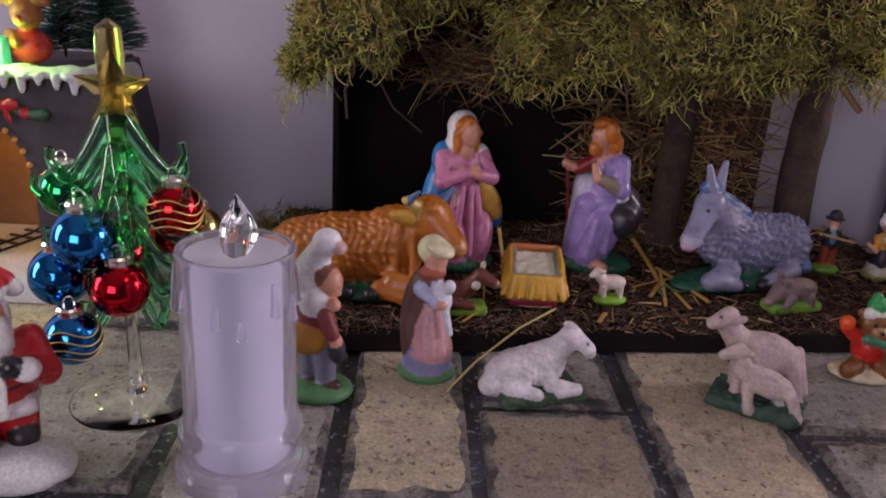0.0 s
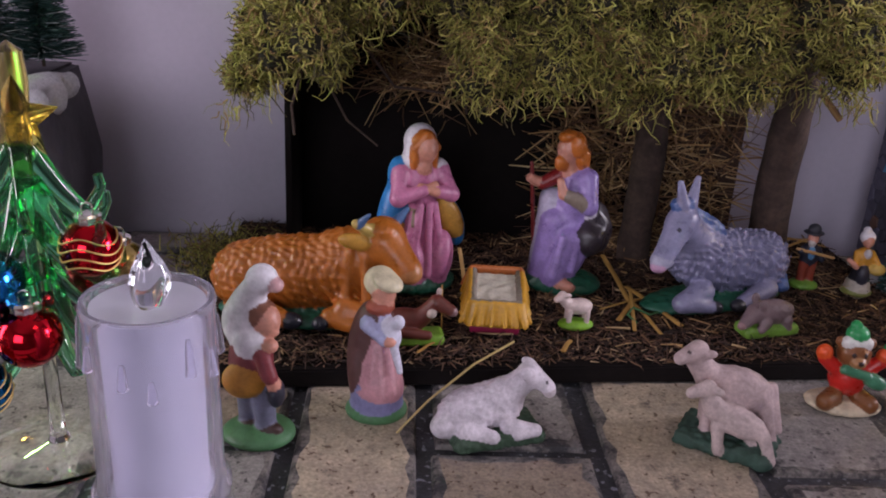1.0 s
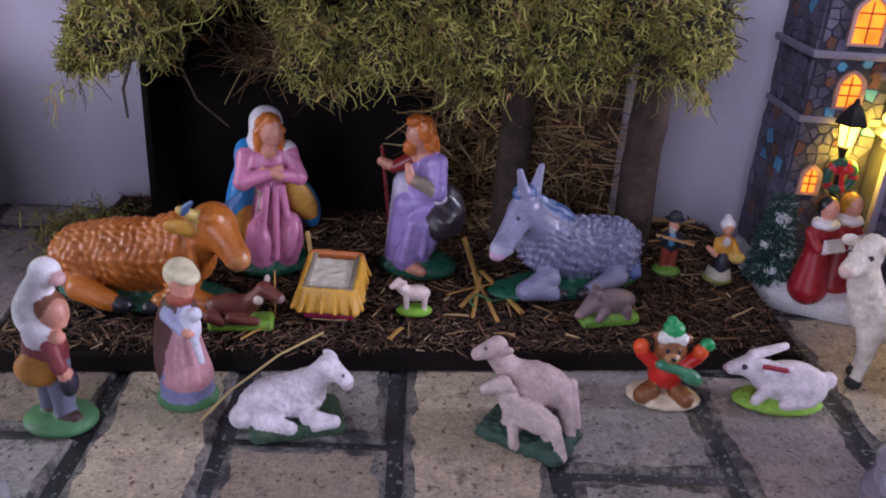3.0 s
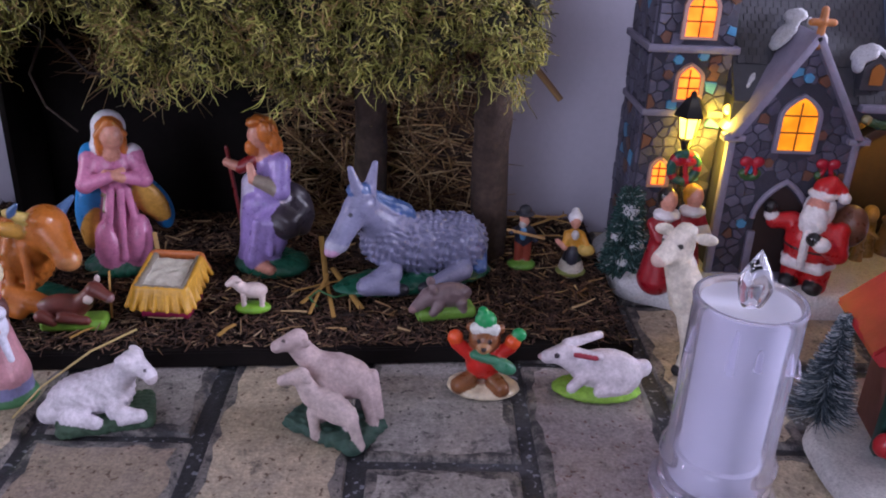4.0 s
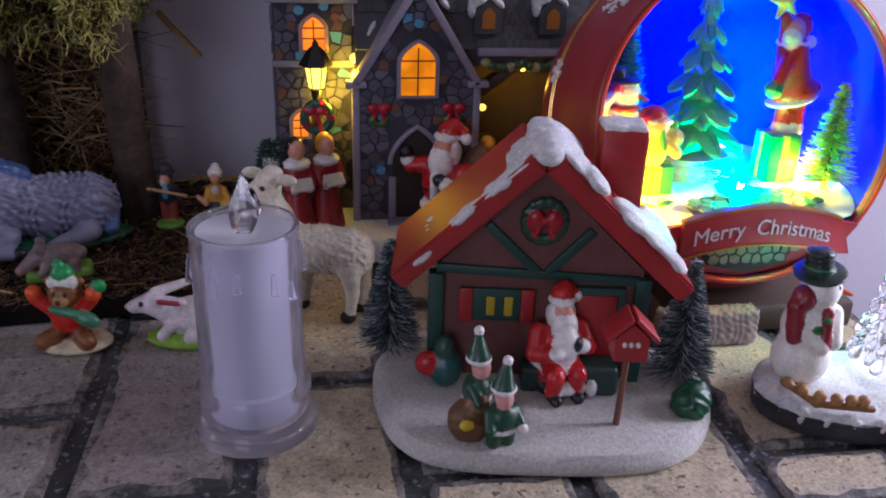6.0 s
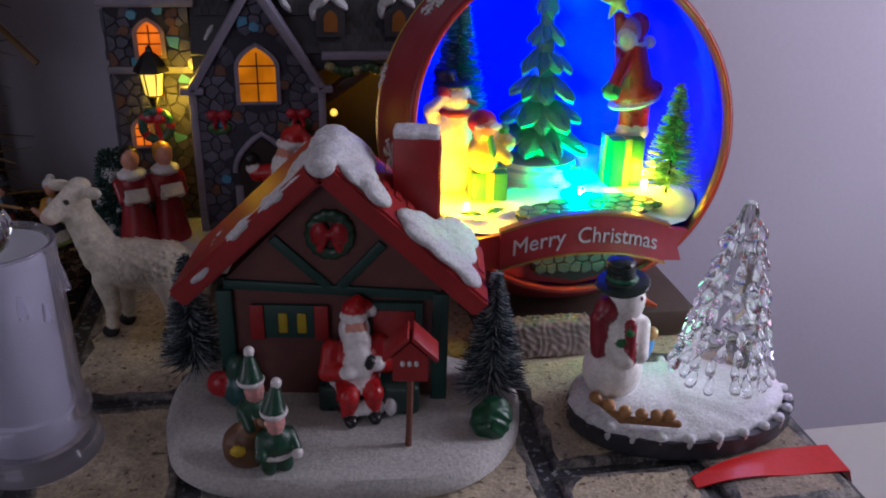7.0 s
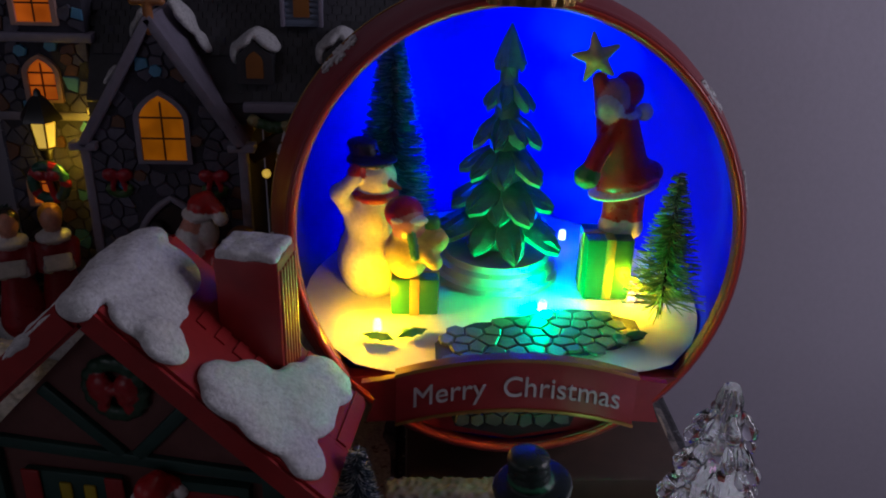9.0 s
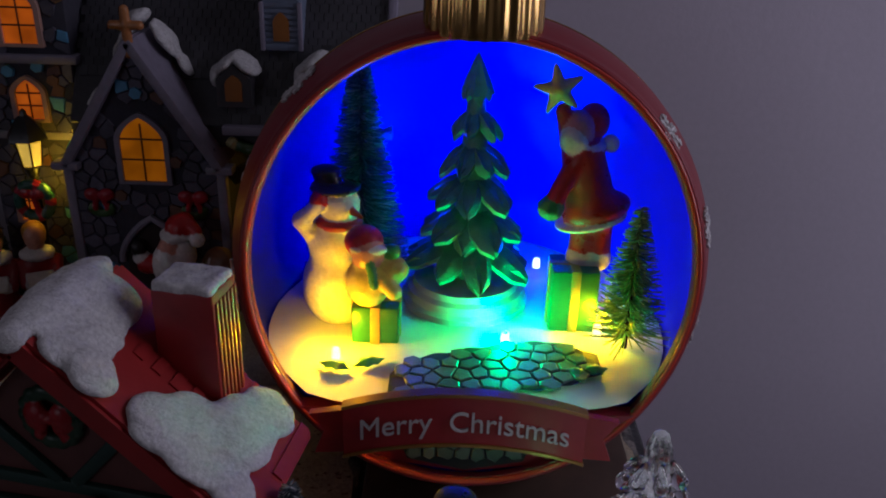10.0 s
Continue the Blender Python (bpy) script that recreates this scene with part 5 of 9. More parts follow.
# the empty crib
crib = thing("manger", "small empty straw crib with a white cloth on a crimson foot", "manger", at=(0.067, 0.563, BOARD_Z), turn=-4)
crib.scale = (0.88, 0.88, 0.92)
part("foot", box(bmesh.new(), (-0.020, -0.018, 0), (0.020, 0.020, 0.008), 0.002), plain("crimson_paint", (0.28, 0.012, 0.06), 0.4, var=0.2), crib, "crimson painted foot")
fringe, YEL = [], (0.60, 0.32, 0.03)
for i in range(64):
    a = 2 * math.pi * i / 64
    ex, ey = 0.0245 * max(-1, min(1, 1.35 * math.cos(a))), 0.0275 * max(-1, min(1, 1.35 * math.sin(a)))
    wob = 1 + 0.06 * math.sin(i * 2.3)
    top = 0.022 + 0.010 * (ey + 0.0275) / 0.055
    fringe.append(L((ex * 0.86, ey * 0.86, top + 0.006), (ex * wob * 1.05, ey * wob * 1.05, top - 0.009), 0.0024, 0.0018, YEL if ey < 0.022 else (0.55, 0.17, 0.05), k=0.0012))
fringe.append(B((0, 0, 0.019), (0.0235, 0.0255, 0.008), 0.004, YEL, (10, 0, 0)))
sculpt("straw_fringe", fringe, CLAY, 0.0008, crib)["label"] = "ragged yellow straw fringe"
sculpt("cloth", [B((0, -0.001, 0.0300), (0.0180, 0.0215, 0.0022), 0.002, (0.66, 0.62, 0.50), (10, 0, 0), bump=0.0008, freq=420)] +
       [L(a, b, 0.0028, 0.0028, (0.24, 0.21, 0.16), bump=0.0006, freq=700) for a, b in (((-0.0185, -0.022, 0.028), (-0.0185, 0.021, 0.036)), ((0.0185, -0.022, 0.028), (0.0185, 0.021, 0.036)), ((-0.0185, -0.0225, 0.028), (0.0185, -0.0225, 0.028)))],
       CLAY, 0.0007, crib)["label"] = "white cloth with a grey-brown hem"

bm = bmesh.new()
tube(bm, [(0.000, 0.446, 0.001), (0.018, 0.452, 0.020), (0.045, 0.465, 0.038), (0.070, 0.480, 0.046)], 0.0007, 6)
stalk = mesh_object("straw_stalk", bm, plain("yellow_straw", (0.55, 0.42, 0.16), 0.5, var=0.2))
tagged(stalk, "long thin yellow straw leaning over the lying sheep", "straw")

# ---- the two clear pillar candles ----
def pillar_candle(at, turn):
    c = thing("candle", "clear acrylic pillar candle with frosted core and teardrop flame", "candle", "pillar candles", at=at, turn=turn)
    bm = bmesh.new()
    outer = [(0, 0.0008), (0.0300, 0.0008), (0.0318, 0.003), (0.0318, 0.0075), (0.0300, 0.0100), (0.0283, 0.0125), (0.0280, 0.0250), (0.0292, 0.0268), (0.0292, 0.0300), (0.0272, 0.0330),
             (0.0262, 0.0400), (0.0258, 0.1220), (0.0264, 0.1242), (0.0258, 0.1262)]
    inner = [(0.0240, 0.1262), (0.0232, 0.1240), (0.0229, 0.0400), (0.0232, 0.0300), (0.0236, 0.0120), (0.0, 0.0120)]
    lathe(bm, outer + inner, 64)
    part("shell", bm, ACRYLIC, c, "clear acrylic shell").visible_shadow = False
    bm = bmesh.new()
    lathe(bm, [(0, 0.0125), (0.0195, 0.0125), (0.0205, 0.0140), (0.0205, 0.0285), (0.0222, 0.0295), (0.0222, 0.0310), (0.0200, 0.0320), (0.0204, 0.1185), (0.0222, 0.1215), (0.0225, 0.1232), (0.0060, 0.1222), (0, 0.1220)], 48)
    part("core", bm, FROST, c, "frosted white core")
    bm = bmesh.new()
    prof = [(0.0, 0.1224), (0.0050, 0.1226), (0.0066, 0.1270), (0.0078, 0.1320), (0.0074, 0.1370), (0.0054, 0.1425), (0.0030, 0.1470), (0.0013, 0.1510), (0.0, 0.1535)]
    lathe(bm, prof, 24, wave=lambda a, z: 1 + 0.10 * math.cos(4 * a))
    for v in bm.verts:
        v.co.x += 0.0016 * math.sin((v.co.z - 0.122) * 90)
    part("flame", bm, CRYSTAL, c, "clear moulded teardrop flame").visible_shadow = False
    r = random.Random(int(abs(at[0]) * 1000))
    for a, top, ln in ((200, 0.121, 0.026), (225, 0.112, 0.012), (262, 0.108, 0.012), (285, 0.100, 0.010), (318, 0.116, 0.018), (345, 0.106, 0.014), (20, 0.114, 0.020), (150, 0.112, 0.016), (90, 0.11, 0.02)):
        x, y = 0.0262 * math.cos(radians(a)), 0.0262 * math.sin(radians(a))
        bm = bmesh.new()
        tube(bm, [(x * k, y * k, top - ln * t) for t, k in ((0, 0.99), (0.3, 1.0), (0.7, 1.015), (0.92, 1.02), (1.0, 1.0))], [0.0009, 0.0016, 0.0019, 0.0023, 0.0008], 10)
        part("drip", bm, ACRYLIC, c).visible_shadow = False
    c.scale = (1.09, 1.09, 1.0)
    return c


pillar_candle((-0.110, 0.358, 0), 0)
pillar_candle((0.415, 0.390, 0), 40)

# ---- bottle-brush trees ----
def brush_tree(at, height, radius, mat, label, rings=30, per=75, group="bottle-brush trees", parent=None, foot=0.006, width=0.00045):
    if parent:
        t = new("tree")
        t.parent = parent
        t.location = at
        t["label"] = label
    else:
        t = thing("tree", label, "tree", group, at=at)
    bm = bmesh.new()
    tube(bm, [(0, 0, 0), (0, 0, height * 0.5), (0, 0, height * 0.97)], [0.0014, 0.0011, 0.0006], 8)
    part("trunk", bm, BARK, t, "twisted wire stem")
    n = rings * per
    f = rg.random(n)
    z = foot + f * (height - foot)
    a = rg.uniform(0, 2 * math.pi, n)
    ln = radius * (1.02 - 0.86 * f) * rg.uniform(0.82, 1.08, n)
    d = np.stack([np.cos(a), np.sin(a), rg.normal(size=n) * 0.10 + 0.12], 1)
    p = np.stack([np.zeros(n), np.zeros(n), z], 1)
    ob = strips("crown", [(curls(p, d, ln, 0.06, 3), np.full(n, width))], mat, t)
    tagged(ob, "stiff frosted bristles", kind="stuff")
    return t


def santa(name, at, turn, h, label, pack=False, raised=False, sitting=False, cat="figurine"):
    red, fur_w, dk = (0.45, 0.012, 0.016), (0.74, 0.71, 0.72), (0.015, 0.014, 0.016)
    s = h / 0.10
    q = [L((-0.010, 0, 0.004), (-0.010, 0.002, 0.030), 0.0090, 0.0105, red), L((0.010, 0, 0.004), (0.010, 0.002, 0.030), 0.0090, 0.0105, red), L((-0.010, -0.006, 0.006), (-0.010, 0.002, 0.012), 0.0078, 0.0085, dk, k=0.001), L((0.010, -0.006, 0.006), (0.010, 0.002, 0.012), 0.0078, 0.0085, dk, k=0.001),
         E((0, 0, 0.044), (0.022, 0.018, 0.022), red, k=0.004), L((-0.013, -0.011, 0.026), (0.013, -0.011, 0.026), 0.0052, 0.0052, fur_w, k=0.002, bump=0.0006, freq=900), E((0, 0.002, 0.027), (0.0225, 0.018, 0.0052), fur_w, k=0.002, bump=0.0006, freq=900),
         E((0, 0, 0.041), (0.0225, 0.0186, 0.003), dk, k=0.0005), E((0, -0.0185, 0.041), (0.0035, 0.002, 0.003), (0.55, 0.38, 0.08), k=0.0005), L((0, -0.018, 0.028), (0, -0.019, 0.056), 0.0034, 0.0034, fur_w, k=0.001),
         L((0.019, 0, 0.058), (0.024, -0.008, 0.042), 0.0078, 0.0070, red), L((0.024, -0.008, 0.042), (0.014, -0.019, 0.050), 0.0068, 0.0060, red), E((0.013, -0.020, 0.051), (0.0072, 0.0060, 0.0064), fur_w, k=0.001), E((0.007, -0.021, 0.054), (0.0058, 0.0052, 0.0060), dk, k=0.001),
         *head((0, -0.004, 0.076), 0.0118, None, 0, (0.60, 0.26, 0.20)), E((0, -0.010, 0.066), (0.0112, 0.0085, 0.0145), fur_w, k=0.002, bump=0.0007, freq=650), E((-0.008, 0.000, 0.073), (0.0045, 0.008, 0.010), fur_w, k=0.002), E((0.008, 0.000, 0.073), (0.0045, 0.008, 0.010), fur_w, k=0.002),
         E((0, 0.000, 0.086), (0.0118, 0.0112, 0.0048), fur_w, k=0.001, bump=0.0006, freq=900), E((0.001, 0.002, 0.0905), (0.0100, 0.0096, 0.0090), red, k=0.001), L((0.004, 0.004, 0.096), (0.013, 0.006, 0.090), 0.0055, 0.004, red), E((0.0155, 0.005, 0.085), (0.0050, 0.0050, 0.0050), fur_w, k=0.001, bump=0.0005, freq=900)]
    if raised:
        q += [L((-0.019, 0, 0.058), (-0.031, -0.008, 0.056), 0.0075, 0.0068, red), E((-0.034, -0.010, 0.061), (0.0060, 0.006, 0.0055), fur_w, k=0.001), E((-0.035, -0.011, 0.068), (0.0055, 0.0052, 0.0060), dk, k=0.001)]
    else:
        q += [L((-0.019, 0, 0.058), (-0.024, -0.008, 0.042), 0.0078, 0.0070, red), L((-0.024, -0.008, 0.042), (-0.010, -0.019, 0.046), 0.0068, 0.0060, red), E((-0.010, -0.021, 0.047), (0.0068, 0.006, 0.006), fur_w, k=0.001)]
    if sitting:
        q += [L((-0.009, -0.010, 0.028), (-0.010, -0.022, 0.026), 0.0085, 0.0080, red), L((0.009, -0.010, 0.028), (0.010, -0.022, 0.026), 0.0085, 0.0080, red), L((-0.010, -0.022, 0.024), (-0.010, -0.020, 0.008), 0.0076, 0.0064, red), L((0.010, -0.022, 0.024), (0.010, -0.020, 0.008), 0.0076, 0.0064, red),
              L((-0.010, -0.020, 0.011), (0.010, -0.020, 0.011), 0.0066, 0.0066, fur_w, k=0.001), L((-0.010, -0.022, 0.005), (-0.010, -0.029, 0.005), 0.0058, 0.005, dk, k=0.001), L((0.010, -0.022, 0.005), (0.010, -0.029, 0.005), 0.0058, 0.005, dk, k=0.001), E((0, -0.016, 0.050), (0.012, 0.009, 0.017), fur_w, k=0.003)]
    if pack:
        q += [E((0.022, 0.016, 0.060), (0.014, 0.012, 0.018), (0.13, 0.055, 0.030), k=0.003, bump=0.0006, freq=500)]
    out = []
    for p in q:
        if p[0] == "E":
            out.append(("E", p[1] * s, p[2] * s, p[3], p[4], p[5] * s, p[6] * s, p[7] / s))
        else:
            out.append(("L", p[1] * s, p[2] * s, p[3], (p[4][0] * s, p[4][1] * s), p[5] * s, p[6] * s, p[7] / s))
    ob = sculpt(name, out, SATIN, 0.0011 * max(0.55, s))
    ob.matrix_world = pose(*at, 0, 0, turn)
    return tagged(ob, label, cat)


# ---- the red-roofed cottage on its snowy plinth ----
cottage = thing("cottage", "resin cottage with snowy red roof, chimney and green beams", "model house", at=(0.577, 0.386, 0), turn=-9.3)
bm = bmesh.new()
rings = []
for k, (s, z) in enumerate(((0.97, 0.0004), (1.0, 0.004), (0.995, 0.009), (0.96, 0.0135), (0.90, 0.0150))):
    ring = []
    for i in range(72):
        a = 2 * math.pi * i / 72
        w = 1 + 0.025 * math.sin(3 * a + 0.7) + 0.02 * math.sin(5 * a)
        ring.append(bm.verts.new((0.004 + 0.102 * s * w * math.copysign(abs(math.cos(a)) ** 0.75, math.cos(a)), 0.006 + 0.068 * s * w * math.copysign(abs(math.sin(a)) ** 0.75, math.sin(a)), z + (0.0012 * noise.noise(Vector((i * 0.4, k, 0))) if k > 1 else 0))))
    rings.append(ring)
for a, b in zip(rings, rings[1:]):
    for i in range(72):
        bm.faces.new((a[i], a[(i + 1) % 72], b[(i + 1) % 72], b[i]))
bm.faces.new(rings[-1])
part("plinth", bm, SNOW_WALL, cottage, "snow-covered oval plinth")
CZ, CE, CA = 0.0145, 0.083, 0.158
bm = prism(bmesh.new(), [(-0.060, CZ), (0.060, CZ), (0.060, 0.088), (-0.003, 0.148), (-0.060, 0.088)], 0.016, 0.060)
part("wall", bm, WALL_RED, cottage, "brick-red house wall")


def roof_slab(x0, z0, x1, z1, th, y0, y1, name, mat, lab="", lift=0.0):
    bm = bmesh.new()
    d = Vector((x1 - x0, 0, z1 - z0)).normalized()
    n = Vector((-d.z, 0, d.x))
    if n.z < 0:
        n = -n
    prism(bm, [(x0 + n.x * lift, z0 + n.z * lift), (x1 + n.x * lift, z1 + n.z * lift), (x1 + n.x * (lift + th), z1 + n.z * (lift + th)), (x0 + n.x * (lift + th), z0 + n.z * (lift + th))], y0, y1)
    bmesh.ops.bevel(bm, geom=bm.edges[:], offset=0.0016, segments=2, affect="EDGES")
    return part(name, bm, mat, cottage, lab)


roof_slab(-0.0785, 0.079, -0.002, 0.152, 0.012, 0.0, 0.068, "roof", RED_PAINT, "glossy red roof slope")
roof_slab(0.0785, 0.076, -0.004, 0.152, 0.012, 0.0, 0.068, "roof", RED_PAINT, "glossy red roof slope")
for i in range(9):
    roof_slab(0.077 - i * 0.0068, 0.0765 + i * 0.0062, 0.077 - i * 0.0068 - 0.0060, 0.0765 + i * 0.0062 + 0.0055, 0.0026, 0.030, 0.0675, "shingle", RED_PAINT, "", 0.0112)


def snow_patch(items, lab):
    q = [E(c, r, (0.75, 0.75, 0.78), rot, k=0.006, bump=0.0010, freq=380) for c, r, rot in items]
    ob = sculpt("snow", q, SNOW, 0.0011, cottage)
    ob["label"] = lab


RL, RR = 43.6, -43.0
snow_patch([((-0.001, 0.032, 0.162), (0.011, 0.034, 0.0062), (0, 0, 0)), ((-0.014, 0.024, 0.154), (0.013, 0.024, 0.0038), (0, -RL, 0)), ((0.014, 0.022, 0.1535), (0.015, 0.022, 0.0038), (0, -RR, 0)), ((-0.026, 0.007, 0.143), (0.018, 0.008, 0.0030), (0, -RL, 0)), ((-0.046, 0.005, 0.1245), (0.013, 0.006, 0.0026), (0, -RL, 0)),
            ((0.024, 0.008, 0.146), (0.012, 0.009, 0.0045), (0, -RR, 0)), ((0.012, 0.044, 0.156), (0.014, 0.014, 0.005), (0, -RR, 0)), ((-0.002, 0.001, 0.160), (0.007, 0.005, 0.005), (0, 0, 0))], "thick glittering snow on the ridge")
snow_patch([((0.058, 0.018, 0.114), (0.021, 0.020, 0.0045), (0, -RR, 0)), ((0.046, 0.012, 0.124), (0.014, 0.013, 0.0045), (0, -RR, 0)), ((0.068, 0.034, 0.107), (0.016, 0.020, 0.0045), (0, -RR, 0)), ((0.074, 0.010, 0.0985), (0.010, 0.010, 0.0040), (0, -RR, 0)), ((0.072, 0.054, 0.104), (0.013, 0.012, 0.004), (0, -RR, 0))], "thick glittering snow on the roof slope")
snow_patch([((-0.068, 0.014, 0.099), (0.014, 0.016, 0.0045), (0, -RL, 0)), ((-0.062, 0.032, 0.105), (0.013, 0.020, 0.0045), (0, -RL, 0))], "glittering snow by the eave")
bm = box(bmesh.new(), (0.032, 0.040, 0.100), (0.058, 0.062, 0.164), 0.0012)
chim = part("chimney", bm, RED_PAINT, cottage, "square red chimney")
for i in range(6):
    part("groove_rib", box(bmesh.new(), (0.0578, 0.0415 + i * 0.0035, 0.104), (0.0588, 0.0437 + i * 0.0035, 0.160), 0.0004), RED_PAINT, chim)
sculpt("snow_cap", [B((0.045, 0.051, 0.1650), (0.0128, 0.0112, 0.0022), 0.002, (0.72, 0.71, 0.74), bump=0.0008, freq=500)], SNOW, 0.0009, cottage)["label"] = "snow on the chimney top"


def beam(a, b, w=0.0028):
    a, b = Vector((a[0], 0.0155, a[1])), Vector((b[0], 0.0155, b[1]))
    bm = bmesh.new()
    d = b - a
    ang = math.atan2(d.z, d.x)
    box(bm, (0, -0.0022, -w), (d.length, 0.0015, w), 0.0008, Matrix.Translation(a) @ Matrix.Rotation(-ang, 4, "Y"))
    part("beam", bm, GREEN_BEAM, cottage)


beam((-0.060, 0.087), (0.058, 0.082)), beam((-0.032, 0.115), (-0.002, 0.086)), beam((0.028, 0.113), (0.004, 0.086))
for x in (-0.060, 0.060):
    part("corner_post", box(bmesh.new(), (x - 0.0045, 0.0115, CZ), (x + 0.0045, 0.0205, 0.084), 0.001), GREEN_BEAM, cottage)
sculpt("ridge_bow", [E((-0.0055, 0.0125, 0.119), (0.005, 0.003, 0.0065), (0.38, 0.012, 0.02)), E((0.0045, 0.0125, 0.119), (0.005, 0.003, 0.0065), (0.38, 0.012, 0.02)), E((-0.0005, 0.0115, 0.119), (0.002, 0.0022, 0.002), (0.38, 0.012, 0.02)), L((-0.004, 0.0125, 0.114), (-0.006, 0.013, 0.110), 0.0022, 0.0018, (0.38, 0.012, 0.02)), L((0.003, 0.0125, 0.114), (0.005, 0.013, 0.110), 0.0022, 0.0018, (0.38, 0.012, 0.02)),
       *[E((-0.0005 + 0.0105 * math.cos(a), 0.014, 0.118 + 0.0115 * math.sin(a)), (0.0036, 0.0022, 0.0036), (0.016, 0.055, 0.03)) for a in np.linspace(0, 2 * math.pi, 15)[:-1]]], SATIN, 0.0008, cottage)["label"] = "green wreath with a red bow"
win = part("window", box(bmesh.new(), (-0.046, 0.0125, 0.054), (-0.004, 0.0158, 0.075), 0.001), GREEN_BEAM, cottage, "dark green window box")
for x in (-0.028, -0.0175):
    part("pane", box(bmesh.new(), (x - 0.0026, 0.0115, 0.058), (x + 0.0026, 0.0124, 0.0705), 0.0008), plain("yellow_paint", (0.55, 0.40, 0.02), 0.4), win, "yellow painted pane")
for x in (-0.0425, -0.0065):
    part("shutter", box(bmesh.new(), (x - 0.004, 0.0112, 0.0535), (x + 0.004, 0.0124, 0.0755), 0.0008), RED_PAINT, win, "dark red shutter")
door = part("door", box(bmesh.new(), (0.022, 0.0120, 0.030), (0.046, 0.0158, 0.073), 0.001), RED_PAINT, cottage, "red front door")
part("door_frame", prism(bmesh.new(), [(0.018, 0.030), (0.022, 0.030), (0.022, 0.0735), (0.046, 0.0735), (0.046, 0.030), (0.050, 0.030), (0.050, 0.078), (0.018, 0.078)], 0.0118, 0.0160), GREEN_BEAM, door)
sculpt("bench", [B((0.010, 0.006, 0.022), (0.018, 0.008, 0.009), 0.003, (0.02, 0.05, 0.045)), B((0.034, 0.004, 0.024), (0.015, 0.009, 0.010), 0.004, (0.02, 0.045, 0.04)), E((0.026, -0.006, 0.021), (0.003, 0.003, 0.0055), (0.68, 0.66, 0.68)), E((0.033, -0.006, 0.021), (0.003, 0.003, 0.0055), (0.68, 0.66, 0.68))], SATIN, 0.0008, cottage)["label"] = "dark green bench and white-tipped parcels"
sculpt("planter", [E((-0.053, 0.004, 0.026), (0.010, 0.009, 0.012), (0.020, 0.085, 0.085)), E((-0.064, 0.002, 0.030), (0.0072, 0.006, 0.0078), (0.40, 0.012, 0.02)), E((-0.054, 0.004, 0.040), (0.006, 0.006, 0.008), (0.02, 0.07, 0.05))], SATIN, 0.0008, cottage)["label"] = "green sack and red pot by the wall"

mail = thing("mailbox", "red wooden mailbox on a thin post in the snow", "mailbox", at=(0.615, 0.348, CZ), turn=-9)
mail.scale = (0.78, 0.78, 1.0)
bm = bmesh.new()
tube(bm, [(0, 0, -0.001), (0.0006, 0, 0.022), (0.0012, 0, 0.048)], [0.0024, 0.0022, 0.0022], 10)
part("post", bm, plain("brown_post", (0.17, 0.06, 0.04), 0.5), mail)
part("box", prism(bmesh.new(), [(-0.0105, 0.046), (0.0125, 0.046), (0.0125, 0.060), (0.001, 0.0685), (-0.0105, 0.060)], -0.009, 0.009), RED_PAINT, mail)
for sx in (-1, 1):
    bm = box(bmesh.new(), (-0.0105, -0.0115, 0), (0.0105, 0.0115, 0.0028), 0.0008, Matrix.Translation((0.001 + sx * 0.0085, 0, 0.0642)) @ Matrix.Rotation(radians(38 * sx), 4, "Y"))
    part("roof_half", bm, RED_PAINT, mail)
for i in range(3):
    part("letter_end", ball(bmesh.new(), (-0.004 + i * 0.0045, -0.0092, 0.0565), 0.0017, 10), plain("white_paint", (0.72, 0.72, 0.74), 0.4) if i == 0 else bpy.data.materials["white_paint"], mail)

santa("sitting_santa_figurine", (0.590, 0.389, CZ), 8, 0.069, "seated Santa figurine reading a white list before the cottage", sitting=True)
eg, ew = (0.012, 0.055, 0.032), (0.70, 0.66, 0.66)


def elf(at, turn, lab):
    q = [L((-0.004, 0, 0.004), (-0.004, 0, 0.014), 0.0042, 0.0045, eg), L((0.004, 0, 0.004), (0.004, 0, 0.014), 0.0042, 0.0045, eg), E((0, 0, 0.019), (0.0092, 0.0078, 0.0095), eg, k=0.002), E((0, 0, 0.013), (0.0096, 0.0082, 0.0026), ew, k=0.001), L((0.007, 0, 0.023), (0.009, -0.006, 0.016), 0.0034, 0.003, eg), L((-0.007, 0, 0.023), (-0.009, -0.006, 0.016), 0.0034, 0.003, eg), E((0.009, -0.008, 0.015), (0.003, 0.003, 0.003), ew, k=0.001),
         *head((0, -0.001, 0.033), 0.0068, None, 0, (0.62, 0.30, 0.28)), E((0, 0, 0.0375), (0.0072, 0.0070, 0.0026), ew, k=0.001), L((0, 0, 0.039), (0.002, 0.002, 0.050), 0.0062, 0.0024, eg), E((0.0025, 0.002, 0.0525), (0.0028, 0.0028, 0.0028), ew, k=0.0008)]
    figure("elf_figurine", q, SATIN, lab, "figurine", at, turn, 0.0007, "elves")


